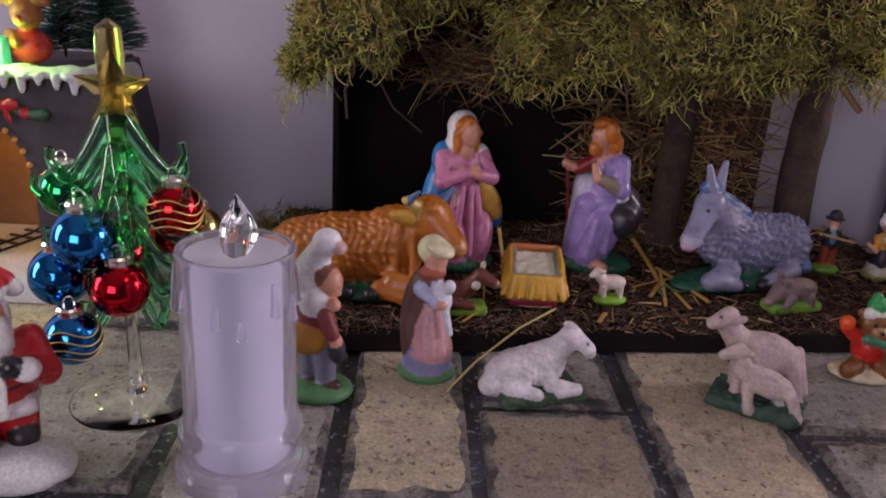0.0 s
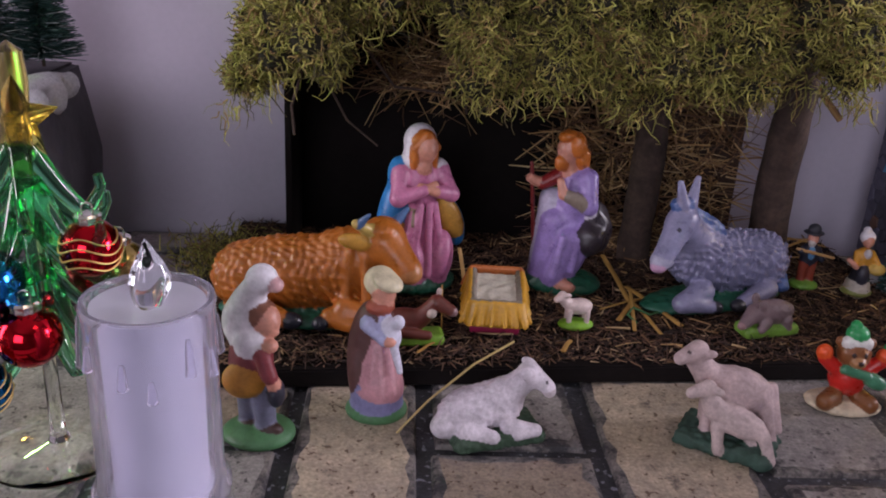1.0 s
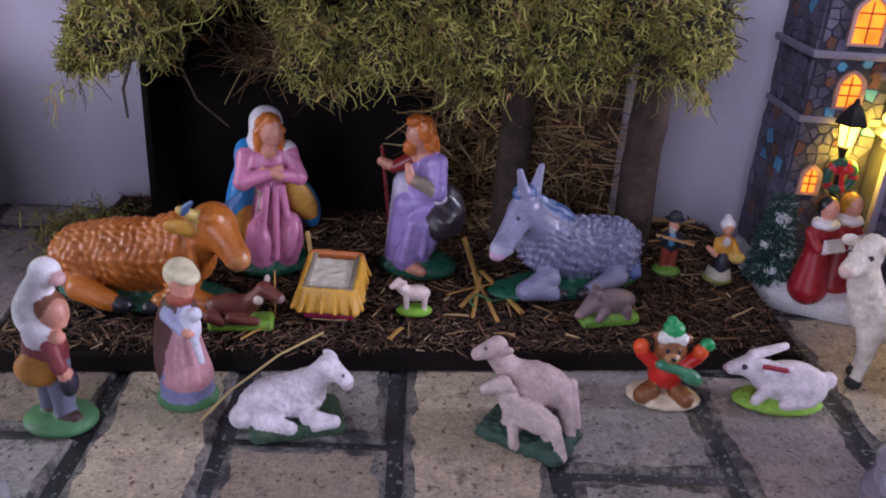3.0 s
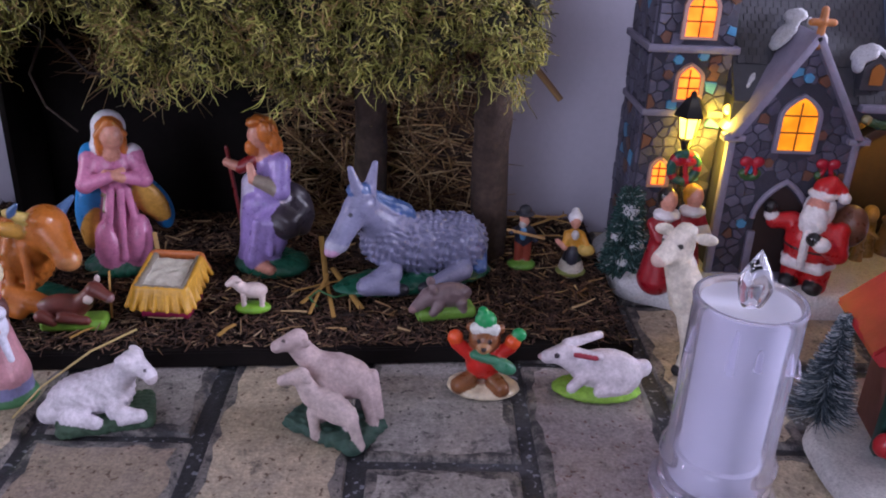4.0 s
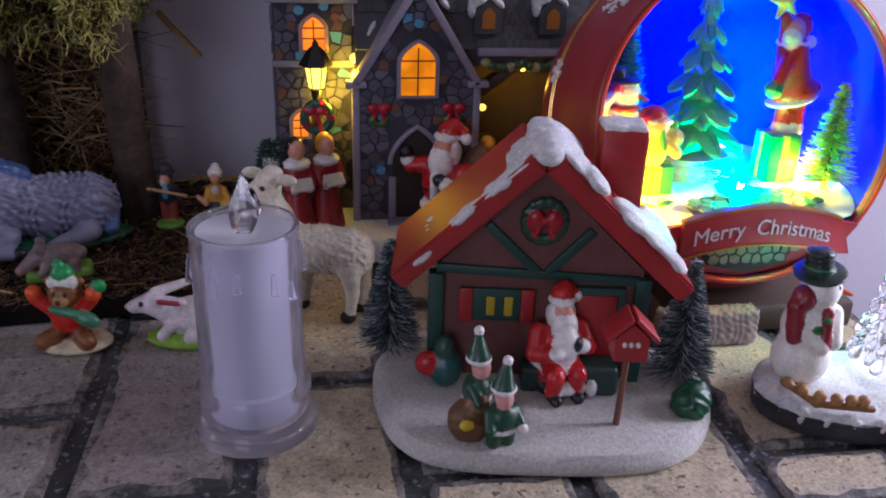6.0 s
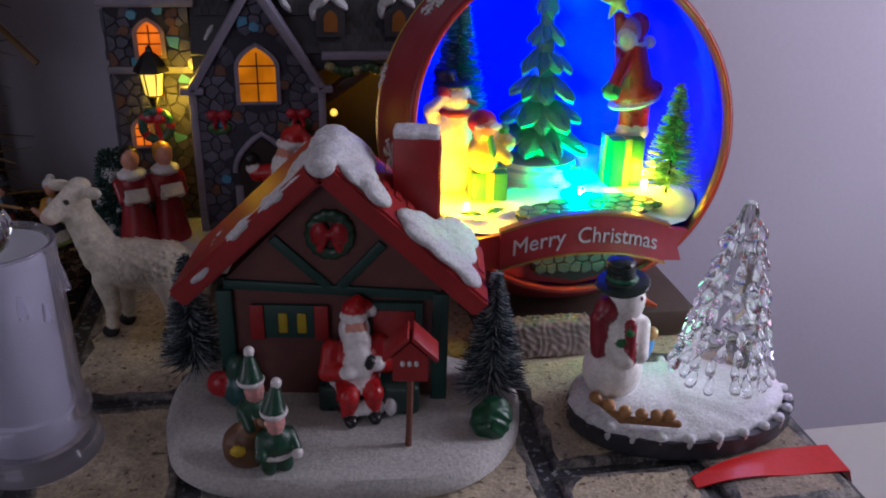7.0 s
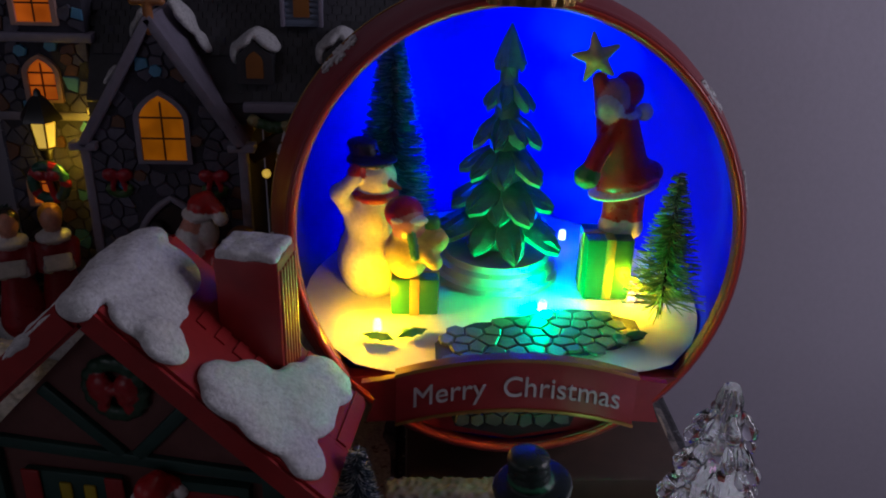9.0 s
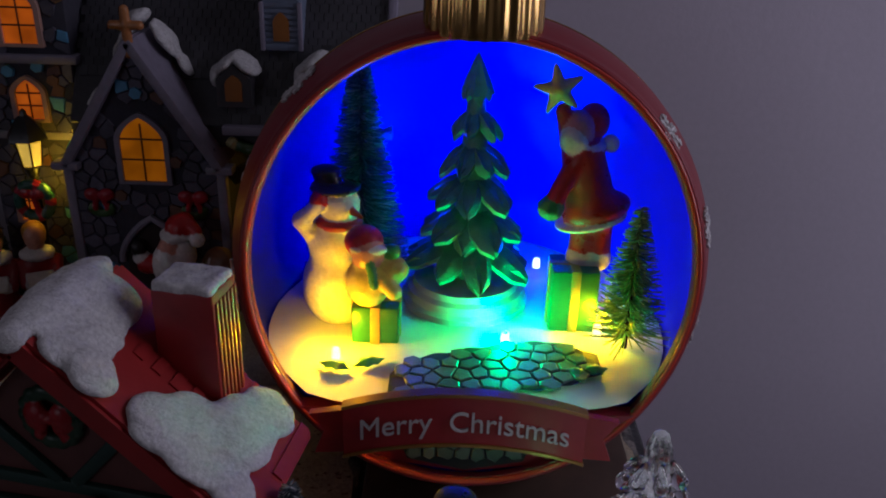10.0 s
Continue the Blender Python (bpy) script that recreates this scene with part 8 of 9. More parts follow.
# a joined rest of slates higher up
bm = bmesh.new()
for row in range(9, 19):
    for i in range(33):
        box(bm, (0.4878 + i * 0.0061 + (row % 2) * 0.003, row * 0.006, 0), (0.4934 + i * 0.0061 + (row % 2) * 0.003, row * 0.006 + 0.0066, 0.0012))
bmesh.ops.transform(bm, matrix=slope, verts=bm.verts[:])
tagged(part("slate_field", bm, bpy.data.materials["slate_shingle"], roof), kind="stuff")
part("eave", box(bmesh.new(), (0.586, RY0 - 0.006, RZ0 - 0.0045), (0.694, RY0 + 0.004, RZ0 + 0.0015), 0.001), TRIM_GREY, roof, "lilac-grey eave board")
part("verge", box(bmesh.new(), (0.688, -0.004, -0.004), (0.694, RLEN, 0.004), 0.001, slope), TRIM_GREY, roof, "lilac-grey verge")
for cx, up, hh in ((0.594, 0.022, 0.026), (0.647, 0.022, 0.028)):
    base = slope @ Vector((cx, up, 0))
    dm = new("dormer")
    dm.parent = roof
    dm.location = base
    w = 0.0110
    part("dormer_front", prism(bmesh.new(), [(-w, -0.006), (w, -0.006), (w, hh * 0.45), (0, hh * 0.80), (-w, hh * 0.45)], -0.012, 0.026), GREY_SLATE, dm)
    inner = lancet(0, -0.002, 0.0052, 0.0165)
    bm = bmesh.new()
    prism(bm, inner, -0.0132, -0.0118)
    part("dormer_pane", bm, plain("dim_amber_wood", (0.30, 0.11, 0.02), 0.4) if "dim_amber_wood" not in bpy.data.materials else bpy.data.materials["dim_amber_wood"], dm, "amber painted dormer window")
    sculpt("dormer_snow", [E((-0.006, 0.002, hh * 0.74), (0.0105, 0.016, 0.0040), (0.75, 0.75, 0.78), (0, -38, 0), bump=0.0006, freq=500), E((0.006, 0.002, hh * 0.74), (0.0105, 0.016, 0.0040), (0.75, 0.75, 0.78), (0, 38, 0), bump=0.0006, freq=500), E((-0.0125, -0.004, hh * 0.46), (0.0035, 0.008, 0.007), (0.75, 0.75, 0.78))], SNOW, 0.001, dm)["label"] = "snow on the dormer"
lou = new("belfry_dormer")
lou.parent = roof
lou.location = slope @ Vector((0.622, 0.066, 0.0))
part("belfry_box", prism(bmesh.new(), [(-0.012, -0.010), (0.012, -0.010), (0.012, 0.020), (0, 0.034), (-0.012, 0.020)], -0.016, 0.02), plain("blue_grey_boards", (0.15, 0.19, 0.28), 0.5), lou)
for i in range(8):
    part("louvre", box(bmesh.new(), (-0.011, -0.0172, -0.008 + i * 0.0036), (0.011, -0.0160, -0.0058 + i * 0.0036)), bpy.data.materials["blue_grey_boards"], lou)
part("belfry_pane", prism(bmesh.new(), lancet(0, -0.004, 0.0050, 0.018), -0.0182, -0.0170), bpy.data.materials["dim_amber_wood"], lou)
for sx in (-1, 1):
    part("belfry_trim", box(bmesh.new(), (sx * 0.012 - 0.0014, -0.0185, -0.010), (sx * 0.012 + 0.0014, -0.015, 0.020), 0.0005), TRIM_GREY, lou)
# snow on the roofs
white = (0.75, 0.75, 0.78)
q = [E((0.499, 0.668, 0.174), (0.012, 0.012, 0.0032), white, (0, -57, 0), k=0.004, bump=0.0010, freq=420), E((0.5235, 0.668, 0.2125), (0.015, 0.013, 0.0034), white, (0, -57, 0), k=0.004, bump=0.0010, freq=420), E((0.531, 0.672, 0.226), (0.008, 0.014, 0.0045), white, (0, -30, 0), k=0.004, bump=0.0010, freq=420),
     E((0.549, 0.668, 0.214), (0.014, 0.013, 0.0034), white, (0, 57, 0), k=0.004, bump=0.0010, freq=420), E((0.560, 0.670, 0.197), (0.008, 0.010, 0.0028), white, (0, 57, 0), k=0.004, bump=0.0010, freq=420)]
sculpt("roof_snow", q, SNOW, 0.0012, roof)["label"] = "drift of snow along the gable"
sculpt("cross", [L((0.5365, FY - 0.004, 0.210), (0.5365, FY - 0.004, 0.236), 0.0030, 0.0028, (0.42, 0.17, 0.06), k=0.001), L((0.5285, FY - 0.004, 0.227), (0.5445, FY - 0.004, 0.227), 0.0028, 0.0028, (0.42, 0.17, 0.06), k=0.001)], SATIN, 0.0008, church)["label"] = "small brown gable cross"

# the stable niche under the aisle roof
niche = new("niche")
niche.parent = church
niche["label"] = "dark niche with a gilded nativity group"
# ochre back wall darkened in colour to give the niche its deep shade
part("niche_back", box(bmesh.new(), (0.586, 0.712, GZ - 0.002), (0.692, 0.722, 0.162)), plain("niche_shade_wall", (0.06, 0.034, 0.014), 0.7, var=0.4, scale=120), niche)
part("niche_side", box(bmesh.new(), (0.682, 0.655, GZ - 0.002), (0.692, 0.712, 0.162)), MORTAR, niche)
for a, b in (((0.588, 0.125), (0.632, 0.155)), ((0.632, 0.155), (0.680, 0.125))):
    bar(a, b, 0.0042, 0.655, 0.668, "niche_beam", plain("dark_beam", (0.06, 0.035, 0.02), 0.6) if "dark_beam" not in bpy.data.materials else bpy.data.materials["dark_beam"], niche)
for i, (gx, gy, gh, col) in enumerate(((0.606, 0.690, 0.060, (0.035, 0.06, 0.03)), (0.640, 0.686, 0.046, (0.30, 0.19, 0.05)), (0.628, 0.672, 0.026, (0.34, 0.20, 0.06)), (0.664, 0.690, 0.055, (0.20, 0.12, 0.05)))):
    ob = sculpt("niche_figure", [L((0, 0, 0), (0, 0, gh * 0.65), gh * 0.22, gh * 0.13, col, bump=0.0008, freq=500), E((0, -0.002, gh * 0.84), (gh * 0.12, gh * 0.12, gh * 0.15), (0.42, 0.26, 0.10), k=0.002), L((-gh * 0.14, 0, gh * 0.6), (gh * 0.10, -gh * 0.2, gh * 0.45), gh * 0.06, gh * 0.05, col), E((0, gh * 0.02, gh * 0.88), (gh * 0.14, gh * 0.13, gh * 0.13), col, k=0.001)], SATIN, 0.001, niche)
    ob.location, ob["label"] = (gx, gy, GZ), "small gilded niche doll"
bm = ball(bmesh.new(), (0.632, 0.680, 0.142), 0.0035, 12)
part("niche_bulb", bm, LAMP_PANE, niche, "small lit bulb")
part("niche_bulb", ball(bmesh.new(), (0.595, 0.662, 0.112), 0.0030, 12), LAMP_PANE, niche, "small lit bulb")
lamp("niche_light", "POINT", Matrix.Translation((0.632, 0.668, 0.134)), 0.16, (1.0, 0.55, 0.05), 0.004)
# garland under the eave
q = [E((0.592 + 0.0052 * i, 0.6455, 0.1535 - 0.0045 * abs(math.sin(i * 0.55))), (0.0040, 0.0035, 0.0038), (0.03, 0.075, 0.03) if i % 4 else (0.30, 0.26, 0.12), bump=0.0008, freq=900) for i in range(19)]
sculpt("garland", q, SATIN, 0.0009, church)["label"] = "green garland under the eave"


def bow(x, z, y):
    q = [E((x - 0.0048, y, z), (0.0050, 0.003, 0.0042), (0.36, 0.012, 0.03)), E((x + 0.0048, y, z), (0.0050, 0.003, 0.0042), (0.36, 0.012, 0.03)), L((x - 0.002, y, z - 0.002), (x - 0.004, y, z - 0.009), 0.0020, 0.0016, (0.36, 0.012, 0.03)), L((x + 0.002, y, z - 0.002), (x + 0.004, y, z - 0.009), 0.0020, 0.0016, (0.36, 0.012, 0.03))]
    q += [E((x + 0.006 * math.cos(a), y + 0.001, z - 0.0095 + 0.004 * math.sin(a)), (0.0030, 0.0022, 0.0030), (0.04, 0.10, 0.03), bump=0.0006, freq=900) for a in np.linspace(math.pi, 2 * math.pi, 6)]
    sculpt("bow", q, SATIN, 0.0008, church)["label"] = "red bow with a green sprig"


bow(0.5055, 0.1190, FY - 0.0035), bow(0.5660, 0.1190, FY - 0.0035)

# lamp post with a lit lantern and a wreath
post_lamp = thing("street_lamp", "black street lamp with a lit yellow lantern and wreath", "street lamp", at=(0.4565, 0.6535, GZ))
bm = bmesh.new()
lathe(bm, [(0, 0), (0.0050, 0), (0.0046, 0.006), (0.0026, 0.012), (0.0021, 0.100), (0.0040, 0.106), (0.0052, 0.110), (0, 0.112)], 16)
part("pole", bm, BLACK, post_lamp, "black fluted pole")
bm = bmesh.new()
lathe(bm, [(0, 0.1115), (0.0062, 0.1115), (0.0088, 0.1290), (0, 0.1290)], 6)
part("lantern", bm, LAMP_PANE, post_lamp, "glowing yellow lantern")
for i in range(6):
    a = math.pi / 3 * i
    bm = bmesh.new()
    tube(bm, [(0.0064 * math.cos(a), 0.0064 * math.sin(a), 0.111), (0.0090 * math.cos(a), 0.0090 * math.sin(a), 0.1295)], 0.0006, 6)
    part("lantern_bar", bm, BLACK, post_lamp)
bm = bmesh.new()
lathe(bm, [(0, 0.1288), (0.0135, 0.1292), (0.0128, 0.1315), (0.0060, 0.1420), (0.0028, 0.1445), (0.0022, 0.1475), (0, 0.1495)], 6)
part("roof_cap", bm, BLACK, post_lamp, "black pyramid cap")
q = [E((0.0105 * math.cos(a), -0.0048, 0.088 + 0.0115 * math.sin(a)), (0.0036, 0.003, 0.0036), (0.015, 0.085, 0.065) if i % 4 else (0.36, 0.012, 0.03), bump=0.0006, freq=900) for i, a in enumerate(np.linspace(0, 2 * math.pi, 21)[:-1])]
q += [E((-0.004, -0.006, 0.0935), (0.0045, 0.0028, 0.004), (0.36, 0.012, 0.03)), E((0.004, -0.006, 0.0935), (0.0045, 0.0028, 0.004), (0.36, 0.012, 0.03)), L((0, -0.006, 0.092), (0.002, -0.006, 0.081), 0.002, 0.002, (0.36, 0.012, 0.03))]
sculpt("wreath", q, SATIN, 0.0008, post_lamp)["label"] = "green wreath with a red bow"
lamp("street_lamp_light", "POINT", Matrix.Translation((0.4700, 0.6480, 0.1220)), 0.22, (1.0, 0.60, 0.03), 0.004)
# a bare bulb between tower and gable
bm = ball(bmesh.new(), (0.4880, 0.6600, 0.1540), 0.0042, 12)
part("gable_bulb", bm, LAMP_PANE, church, "lit bulb between tower and gable")
lamp("gable_bulb_light", "POINT", Matrix.Translation((0.4830, 0.6530, 0.1440)), 0.15, (1.0, 0.62, 0.03), 0.003)

# carol singers
def singer(at, turn, hair, lab):
    rd = (0.26, 0.010, 0.018)
    q = [L((0, 0, 0.006), (0, 0, 0.040), 0.0150, 0.0088, rd), E((0, 0, 0.050), (0.0115, 0.0092, 0.0140), rd), E((0, -0.002, 0.0615), (0.0110, 0.0100, 0.0045), (0.72, 0.70, 0.72), k=0.001, bump=0.0006, freq=800), L((-0.010, 0, 0.054), (-0.009, -0.010, 0.044), 0.0048, 0.0042, rd), L((0.010, 0, 0.054), (0.009, -0.010, 0.044), 0.0048, 0.0042, rd), E((-0.006, -0.0125, 0.044), (0.004, 0.0036, 0.004), (0.72, 0.70, 0.72), k=0.001), E((0.006, -0.0125, 0.044), (0.004, 0.0036, 0.004), (0.72, 0.70, 0.72), k=0.001), B((0, -0.0155, 0.048), (0.0085, 0.0016, 0.0055), 0.001, (0.58, 0.55, 0.53), (-40, 0, 0)), *head((0, -0.001, 0.0735), 0.0088, hair, 0)]
    figure("singer_figurine", q, SATIN, lab, "figurine", at, turn, 0.0009, "carol singers")


singer((0.4385, 0.6200, GZ - 0.002), 18, (0.012, 0.010, 0.010), "carol singer figurine in a red robe with dark hair")
singer((0.4615, 0.6300, GZ - 0.002), 25, (0.55, 0.25, 0.02), "carol singer figurine in a red robe with blond hair")
santa("waving_santa_figurine", (0.559, 0.620, GZ - 0.003), -42, 0.096, "waving Santa figurine carrying a brown sack", pack=True, raised=True)
# snowy fir with tiny lights
fir = thing("tree", "small snow-laden fir with white clumps beside the church", "tree", "church trees", at=(0.4180, 0.6500, GZ - 0.012))
bm = bmesh.new()
tube(bm, [(0, 0, 0), (0, 0, 0.03), (0, 0, 0.078)], [0.003, 0.002, 0.001], 8)
part("trunk", bm, BARK, fir)
n = 5200
f = rg.random(n)
a = rg.uniform(0, 6.283, n)
rr = 0.0165 * (1.02 - 0.8 * f) * rg.uniform(0.3, 1, n)
p = np.stack([rr * np.cos(a), rr * np.sin(a), 0.008 + f * 0.070], 1)
tagged(strips("crown", [(curls(p, np.stack([np.cos(a), np.sin(a), rg.normal(size=n) * 0.6], 1), rg.uniform(0.004, 0.009, n), 0.3, 3), np.full(n, 0.0009))], NEEDLES_GREEN, fir), "dark green needles", kind="stuff")
sculpt("snow_clump", [E((0.000, -0.004, 0.064), (0.0078, 0.0065, 0.0065), (0.75, 0.75, 0.78)), E((-0.008, -0.005, 0.040), (0.006, 0.005, 0.0045), (0.75, 0.75, 0.78)), E((0.007, -0.008, 0.034), (0.007, 0.005, 0.005), (0.75, 0.75, 0.78)), E((-0.003, -0.012, 0.020), (0.006, 0.004, 0.004), (0.75, 0.75, 0.78)), E((0.0, 0.0, 0.058), (0.003, 0.012, 0.003), (0.75, 0.75, 0.78))], SNOW, 0.0009, fir)["label"] = "white clumps of snow"

# ---- the glass tree with its baubles ----
gt = thing("glass_tree", "green glass ornament tree hung with blue and red baubles", "glass tree", at=(-0.186, 0.424, 0))
bm = bmesh.new()
lathe(bm, [(0, 0.0006), (0.0370, 0.0006), (0.0382, 0.0018), (0.0370, 0.0028), (0.020, 0.0044), (0.0060, 0.0070), (0.0040, 0.0120), (0.0036, 0.060), (0.0034, 0.150), (0.0030, 0.188), (0, 0.190)], 56)
part("stem", bm, CLEAR_GLASS, gt, "clear glass stem and round foot").visible_shadow = False
r = random.Random(4)
for ring_i, (z, n, reach) in enumerate(((0.172, 4, 0.034), (0.156, 5, 0.043), (0.134, 5, 0.042), (0.112, 5, 0.038), (0.090, 4, 0.030))):
    for i in range(n):
        a = 2 * math.pi * i / n + ring_i * 0.55 + 0.35
        c, s = math.cos(a), math.sin(a)
        pts = []
        for t in np.linspace(0, 1, 13):
            rad = 0.003 + reach * t
            drop = -0.036 * math.sin(t * 1.75) + (0.020 * max(0, t - 0.70) / 0.30 if t > 0.70 else 0)
            if t > 0.93:
                rad -= 0.004
            pts.append((rad * c, rad * s, z + drop))
        bm = bmesh.new()
        tube(bm, pts, [0.0056 - 0.0032 * t for t in np.linspace(0, 1, 13)], 12)
        part("branch", bm, GREEN_GLASS, gt, "curled green glass branch").visible_shadow = False
bm = bmesh.new()
for k in range(5):
    a = radians(90 + 72 * k)
    b1, b2 = radians(90 + 72 * k + 36), radians(90 + 72 * k - 36)
    tip = Vector((0.0215 * math.cos(a), 0, 0.0215 * math.sin(a)))
    p1, p2 = Vector((0.0100 * math.cos(b1), 0, 0.0100 * math.sin(b1))), Vector((0.0100 * math.cos(b2), 0, 0.0100 * math.sin(b2)))
    f, bk = Vector((0, -0.0062, 0)), Vector((0, 0.0062, 0))
    vs = [bm.verts.new(v) for v in (f, p1, tip, p2, bk)]
    for q in ((0, 2, 1), (0, 3, 2), (4, 1, 2), (4, 2, 3)):
        bm.faces.new([vs[i] for i in q])
lathe(bm, [(0, -0.03), (0.0050, -0.028), (0.0060, 0.0), (0.0075, 0.018), (0.0065, 0.032), (0, 0.037)], 16)
bmesh.ops.transform(bm, matrix=Matrix.Translation((0, 0, 0.186)), verts=bm.verts[:])
part("star", bm, GOLD_GLASS, gt, "amber glitter glass star")


def metal_ball(name, c):
    return plain(name, c, 0.10, 1.0, var=0.06, scale=90, relief=0.06)


BALL_BLUE, BALL_RED, BALL_GREEN = metal_ball("blue_mirror_bauble", (0.02, 0.20, 0.55)), metal_ball("red_mirror_bauble", (0.55, 0.010, 0.022)), metal_ball("green_mirror_bauble", (0.02, 0.30, 0.10))
GOLD_TRIM = plain("gold_glitter_line", (0.62, 0.44, 0.15), 0.5, 0.7, var=0.3, scale=900)
for x, y, z, rad, mat, lab in ((-0.012, -0.026, 0.112, 0.0168, BALL_BLUE, "shiny blue glass bauble"), (-0.031, -0.016, 0.086, 0.0165, BALL_BLUE, "shiny blue glass bauble"), (-0.018, -0.038, 0.060, 0.0150, BALL_BLUE, "shiny blue glass bauble with gold glitter"),
                               (0.030, -0.004, 0.123, 0.0150, BALL_RED, "shiny red glass bauble with gold lines"), (0.006, -0.030, 0.086, 0.0155, BALL_RED, "shiny dark red glass bauble"), (-0.032, 0.004, 0.128, 0.0145, BALL_GREEN, "shiny green glass bauble"),
                               (0.020, 0.026, 0.100, 0.0150, BALL_RED, "shiny red glass bauble"), (-0.012, 0.020, 0.070, 0.0150, BALL_RED, "shiny red glass bauble"), (0.036, 0.020, 0.104, 0.0135, plain("gold_mirror_bauble", (0.50, 0.36, 0.12), 0.2, 1.0, var=0.1) if "gold_mirror_bauble" not in bpy.data.materials else bpy.data.materials["gold_mirror_bauble"], "dull gold glass bauble")):
    b = thing("bauble", lab, "bauble", "glass baubles", at=(-0.186 + x, 0.424 + y, z))
    bm = bmesh.new()
    ball(bm, (0, 0, 0), rad, 36)
    part("ball", bm, mat, b)
    bm = bmesh.new()
    lathe(bm, [(0, rad * 0.86), (rad * 0.42, rad * 0.86), (rad * 0.40, rad * 1.00), (rad * 0.44, rad * 1.14), (rad * 0.38, rad * 1.22), (0, rad * 1.26)], 30, wave=lambda a, zz: 1 + 0.05 * math.cos(10 * a))
    part("cap", bm, SILVER, b, "crimped silver cap")
    bm = bmesh.new()
    tube(bm, [(rad * 0.20 * math.cos(a), 0, rad * 1.36 + rad * 0.22 * math.sin(a)) for a in np.linspace(-0.8, math.pi + 0.8, 10)], 0.0005, 6)
    part("wire_loop", bm, SILVER, b)
    if "gold" in lab and "lines" in lab or "glitter" in lab:
        for k in range(4):
            bm = bmesh.new()
            lat = -0.5 + 0.32 * k
            tube(bm, [(rad * 1.012 * math.cos(lat + 0.15 * math.sin(3 * a)) * math.cos(a), rad * 1.012 * math.cos(lat + 0.15 * math.sin(3 * a)) * math.sin(a), rad * 1.012 * math.sin(lat + 0.15 * math.sin(3 * a))) for a in np.linspace(0, 6.283, 40)], 0.00045, 5)
            part("glitter_line", bm, GOLD_TRIM, b)

santa("standing_santa_figurine", (-0.231, 0.352, 0.014), 34, 0.098, "glossy Santa figurine standing on a snow mound")
figure("snow_mound", [E((-0.006, 0, 0.006), (0.032, 0.022, 0.012), (0.75, 0.75, 0.78), k=0.003, bump=0.0008, freq=300), E((0.004, -0.004, 0.010), (0.018, 0.016, 0.008), (0.75, 0.75, 0.78), k=0.003)], SNOW, "white snow mound under the Santa figurine", "snow base", (-0.219, 0.348, 0), 0, 0.0012)

# ---- the village house with its lit archway ----
vh = thing("village_house", "dark rock village house with lit arch, snow edge and trees", "model house", at=(-0.347, 0.620, 0))
ROCK = plain("dark_rock", (0.050, 0.045, 0.052), 0.7, var=0.45, scale=110, relief=0.8, coarse=25)
bm = bmesh.new()
# body with an arched opening: an outline that runs round the arch
arch = [(0.004 + 0.030 * math.cos(a), 0.070 + 0.052 * math.sin(a)) for a in np.linspace(math.pi, 0, 15)]
outline = [(-0.14, 0.0), (-0.026, 0.0), (-0.026, 0.070)] + arch[1:-1] + [(0.034, 0.070), (0.034, 0.0), (0.102, 0.0), (0.098, 0.05), (0.101, 0.09), (0.094, 0.13), (0.088, 0.158), (-0.14, 0.158)]
prism(bm, outline, -0.022, 0.0)
body = part("front", bm, ROCK, vh, "dark rock front with an arch")
bm = bmesh.new()
prism(bm, [(0.060, 0.0), (0.101, 0.0), (0.097, 0.05), (0.100, 0.09), (0.093, 0.13), (0.087, 0.158), (0.060, 0.158)], 0.0, 0.11)
for v in bm.verts:
    v.co.x -= 0.10 * max(0, v.co.y)
part("side", bm, ROCK, vh, "dark rock side")
part("back", box(bmesh.new(), (-0.14, 0.100, 0.0), (0.072, 0.112, 0.158)), ROCK, vh)
part("deck", box(bmesh.new(), (-0.14, -0.020, 0.150), (0.070, 0.112, 0.160)), ROCK, vh)
INNER = plain("ochre_inner_wall", (0.22, 0.11, 0.035), 0.7, var=0.3, scale=90)
part("inner_wall", box(bmesh.new(), (-0.10, 0.060, 0.0), (0.058, 0.066, 0.149)), INNER, vh, "ochre inner wall lit from within")
part("ground", box(bmesh.new(), (-0.14, -0.070, 0.0), (0.060, 0.058, 0.018), 0.004), SNOW, vh, "snowy forecourt")
for i, (x, z) in enumerate(arch):
    part("arch_light", ball(bmesh.new(), (0.004 + (x - 0.004) * 1.06, -0.0235, 0.070 + (z - 0.070) * 1.05), 0.0022, 10), plain("amber_bead", (0.55, 0.28, 0.06), 0.3) if "amber_bead" not in bpy.data.materials else bpy.data.materials["amber_bead"], vh)
for z in (0.020, 0.030, 0.040, 0.050, 0.060):
    part("arch_light", ball(bmesh.new(), (-0.028, -0.0235, z), 0.0022, 10), bpy.data.materials["amber_bead"], vh)
# little railway through the arch
for sy in (-0.006, 0.008):
    bm = bmesh.new()
    tube(bm, [(-0.06 + sy, -0.060, 0.0195), (-0.014 + sy, -0.02, 0.0195), (0.008 + sy, 0.03, 0.0195), (0.010 + sy, 0.055, 0.0195)], 0.0010, 6)
    part("rail", bm, BLACK, vh)
for i in range(9):
    t = i / 8
    part("sleeper", box(bmesh.new(), (-0.012, -0.0016, 0), (0.012, 0.0016, 0.0012), 0.0, Matrix.Translation((-0.055 + 0.066 * t ** 0.8, -0.056 + 0.105 * t, 0.0182)) @ Matrix.Rotation(radians(-35 + 20 * t), 4, "Z")), BROWNWOOD, vh)
bm = bmesh.new()
tube(bm, [(0.006, 0.020, 0.112), (0.008, 0.020, 0.105), (0.009, 0.020, 0.100)], [0.002, 0.0034, 0.0018], 8)
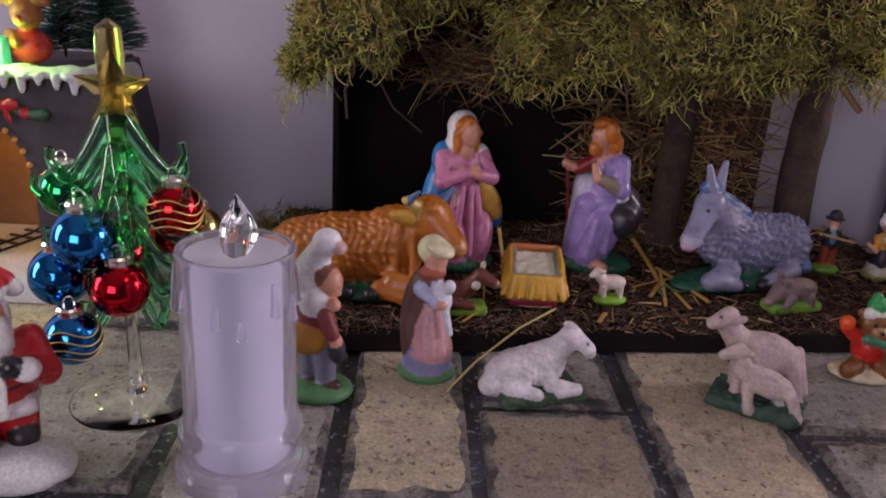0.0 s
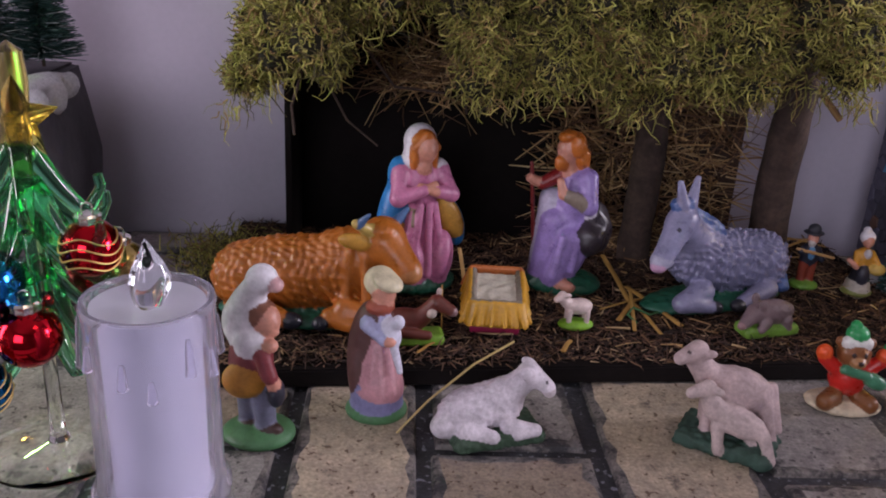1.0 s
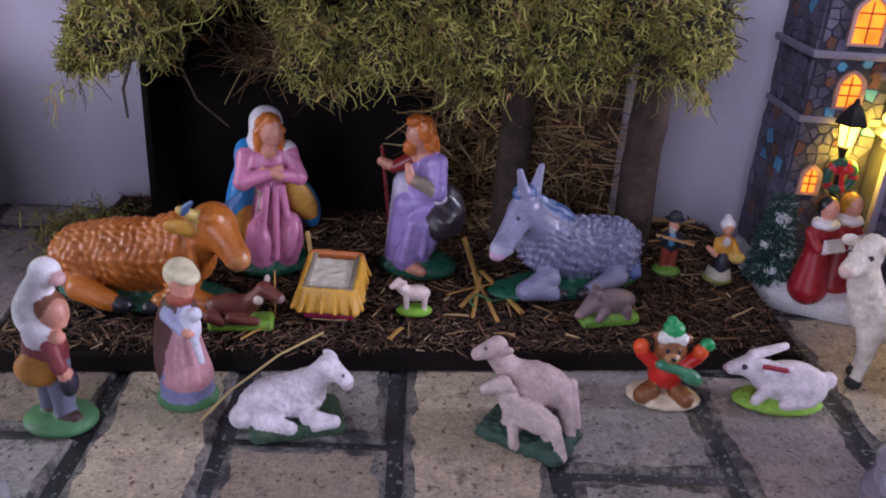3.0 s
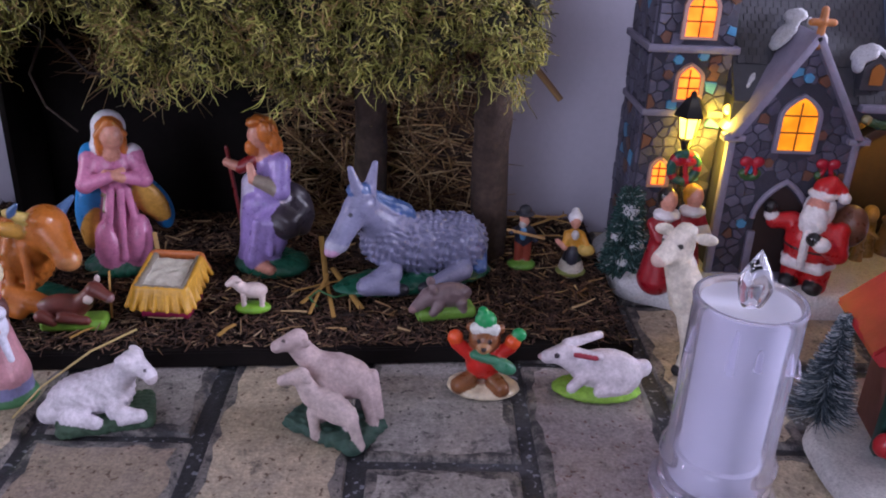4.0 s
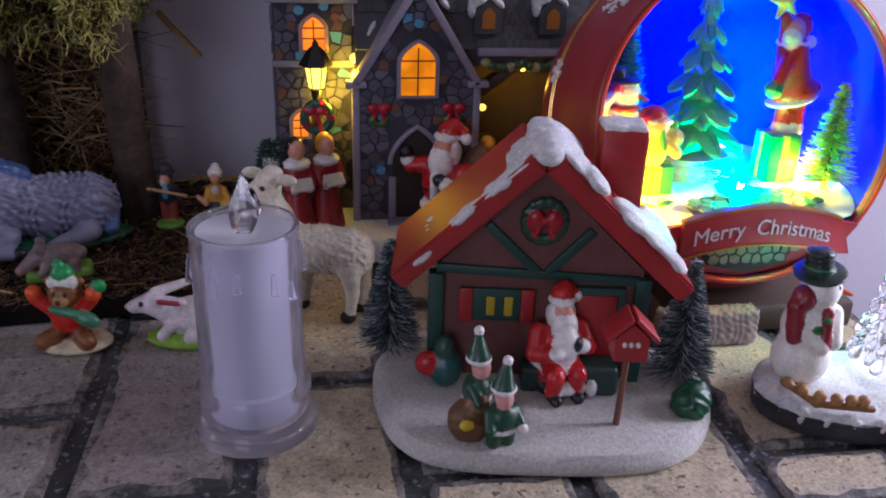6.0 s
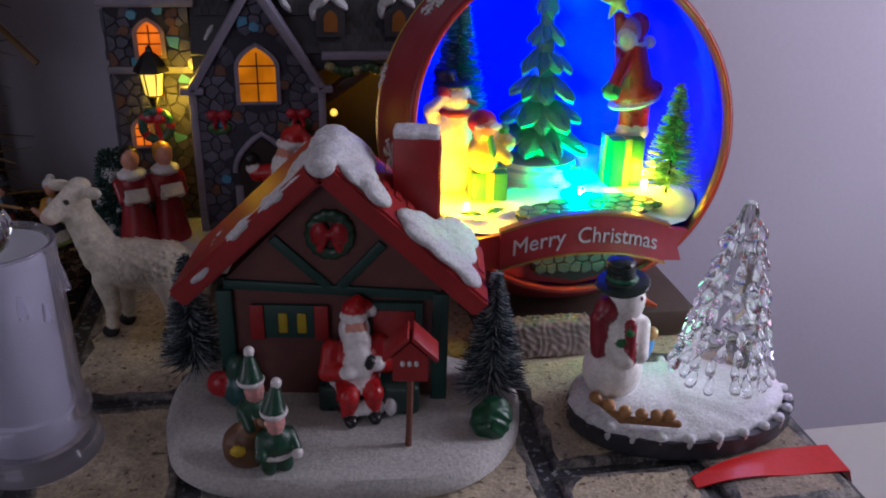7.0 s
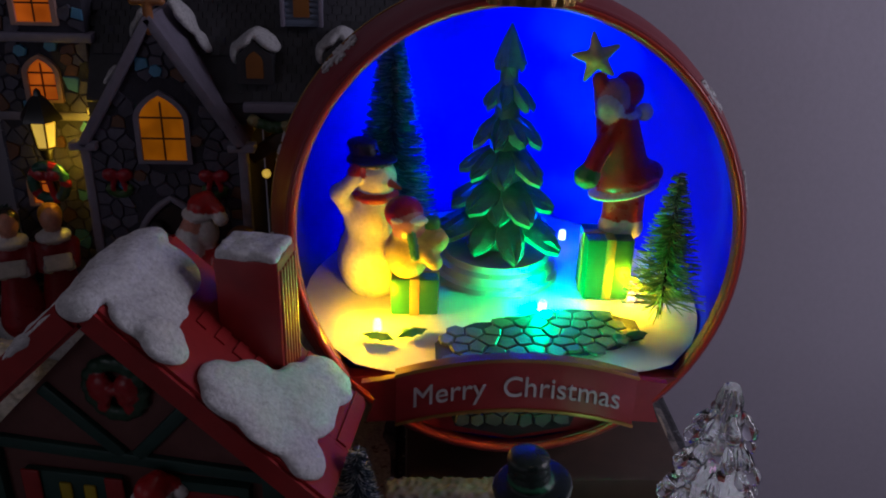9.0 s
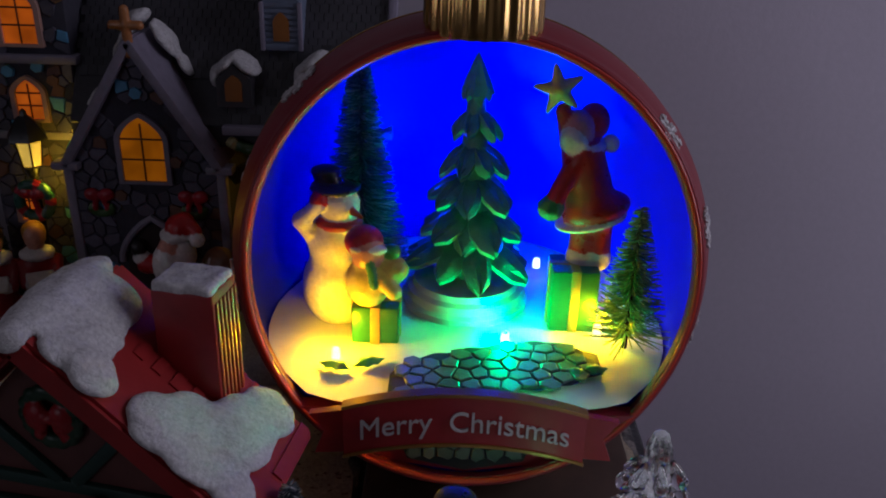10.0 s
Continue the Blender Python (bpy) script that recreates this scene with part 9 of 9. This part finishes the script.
part("arch_bulb", bm, glow("orange_bulb", (1.0, 0.45, 0.05), 22), vh, "lit orange bulb in the arch")
lamp("arch_bulb_light", "POINT", Matrix.Translation((-0.344, 0.630, 0.100)), 0.18, (1.0, 0.50, 0.06), 0.005)
q = [E((-0.14 + 0.0105 * i, -0.010 + 0.004 * math.sin(i * 2.1), 0.1610), (0.010, 0.018, 0.0040 + 0.001 * math.sin(i * 1.7)), (0.75, 0.75, 0.78), k=0.004, bump=0.0008, freq=400) for i in range(21)]
q += [L((-0.14 + 0.0125 * i, -0.026, 0.160), (-0.14 + 0.0125 * i, -0.0265, 0.156 - 0.003 * (i % 3)), 0.0040, 0.0022, (0.75, 0.75, 0.78), k=0.003) for i in range(18)]
q += [E((0.076, 0.020, 0.158), (0.014, 0.046, 0.006), (0.75, 0.75, 0.78), k=0.005), E((0.090, -0.008, 0.150), (0.006, 0.012, 0.010), (0.75, 0.75, 0.78), k=0.004, bump=0.0008, freq=400), E((0.088, 0.030, 0.148), (0.006, 0.016, 0.013), (0.75, 0.75, 0.78), k=0.004, bump=0.0008, freq=400), E((0.084, 0.066, 0.150), (0.006, 0.016, 0.010), (0.75, 0.75, 0.78), k=0.004, bump=0.0008, freq=400), E((0.094, 0.010, 0.060), (0.007, 0.024, 0.010), (0.75, 0.75, 0.78)), E((0.092, 0.000, 0.040), (0.006, 0.018, 0.016), (0.75, 0.75, 0.78))]
sculpt("snow_edge", q, SNOW, 0.0016, vh)["label"] = "snow along the top edge"
q = [E((-0.12 + 0.0062 * i, -0.0255, 0.1385 - 0.006 * abs(math.sin(i * 0.42))), (0.0045, 0.004, 0.0045), (0.02, 0.075, 0.035) if i % 5 else (0.40, 0.012, 0.02), bump=0.0008, freq=800) for i in range(28)]
sculpt("garland", q, SATIN, 0.0011, vh)["label"] = "green garland with red bows"
for x in (-0.052, 0.022):
    sculpt("bow", [E((x - 0.005, -0.030, 0.140), (0.0055, 0.003, 0.0045), (0.42, 0.012, 0.02)), E((x + 0.005, -0.030, 0.140), (0.0055, 0.003, 0.0045), (0.42, 0.012, 0.02)), L((x, -0.030, 0.138), (x + 0.003, -0.030, 0.128), 0.0022, 0.0018, (0.42, 0.012, 0.02))], SATIN, 0.0009, vh)["label"] = "red bow"
# a reindeer doll and a lit parcel on the deck, with two brush trees
figure("reindeer_figurine", [E((0, 0, 0.014), (0.016, 0.013, 0.013), (0.42, 0.02, 0.015)), E((0, -0.001, 0.038), (0.011, 0.0105, 0.012), (0.34, 0.11, 0.03)), E((0, -0.010, 0.034), (0.006, 0.006, 0.005), (0.45, 0.22, 0.08)), E((0, -0.016, 0.036), (0.0024, 0.002, 0.002), (0.5, 0.02, 0.02), k=0.0006), E((-0.012, 0, 0.046), (0.006, 0.003, 0.0035), (0.34, 0.11, 0.03)), E((0.012, 0, 0.046), (0.006, 0.003, 0.0035), (0.34, 0.11, 0.03)),
       L((-0.005, 0, 0.050), (-0.011, 0, 0.064), 0.002, 0.0014, (0.14, 0.06, 0.02)), L((0.005, 0, 0.050), (0.011, 0, 0.064), 0.002, 0.0014, (0.14, 0.06, 0.02)), L((-0.009, 0, 0.058), (-0.016, 0, 0.062), 0.0016, 0.0012, (0.14, 0.06, 0.02)), L((0.009, 0, 0.058), (0.016, 0, 0.062), 0.0016, 0.0012, (0.14, 0.06, 0.02)), L((-0.008, -0.002, 0.047), (0.008, -0.002, 0.047), 0.0032, 0.0032, (0.55, 0.34, 0.05), k=0.001), L((-0.011, -0.005, 0.022), (-0.004, -0.014, 0.018), 0.005, 0.004, (0.34, 0.11, 0.03))], SATIN, "brown reindeer doll in a red coat on the snowy deck", "figurine", (-0.318, 0.628, 0.163), 0, 0.001)
bm = box(bmesh.new(), (-0.345, 0.606, 0.163), (-0.329, 0.620, 0.185), 0.001)
tagged(mesh_object("parcel", bm, glow("green_lit_parcel", (0.10, 1.0, 0.35), 1.3, (0.1, 0.5, 0.3))), "small glowing green parcel on the deck", "parcel")
lamp("parcel_light", "POINT", Matrix.Translation((-0.337, 0.594, 0.182)), 0.45, (0.42, 1.0, 0.16), 0.006)
brush_tree((-0.282, 0.690, 0.163), 0.095, 0.032, NEEDLES_GREEN, "frosted green bottle-brush tree on the deck", 34, 50, "deck trees", width=0.0006)
brush_tree((-0.312, 0.676, 0.163), 0.090, 0.026, NEEDLES_GREEN, "frosted green bottle-brush tree on the deck", 26, 50, "deck trees", width=0.0006)
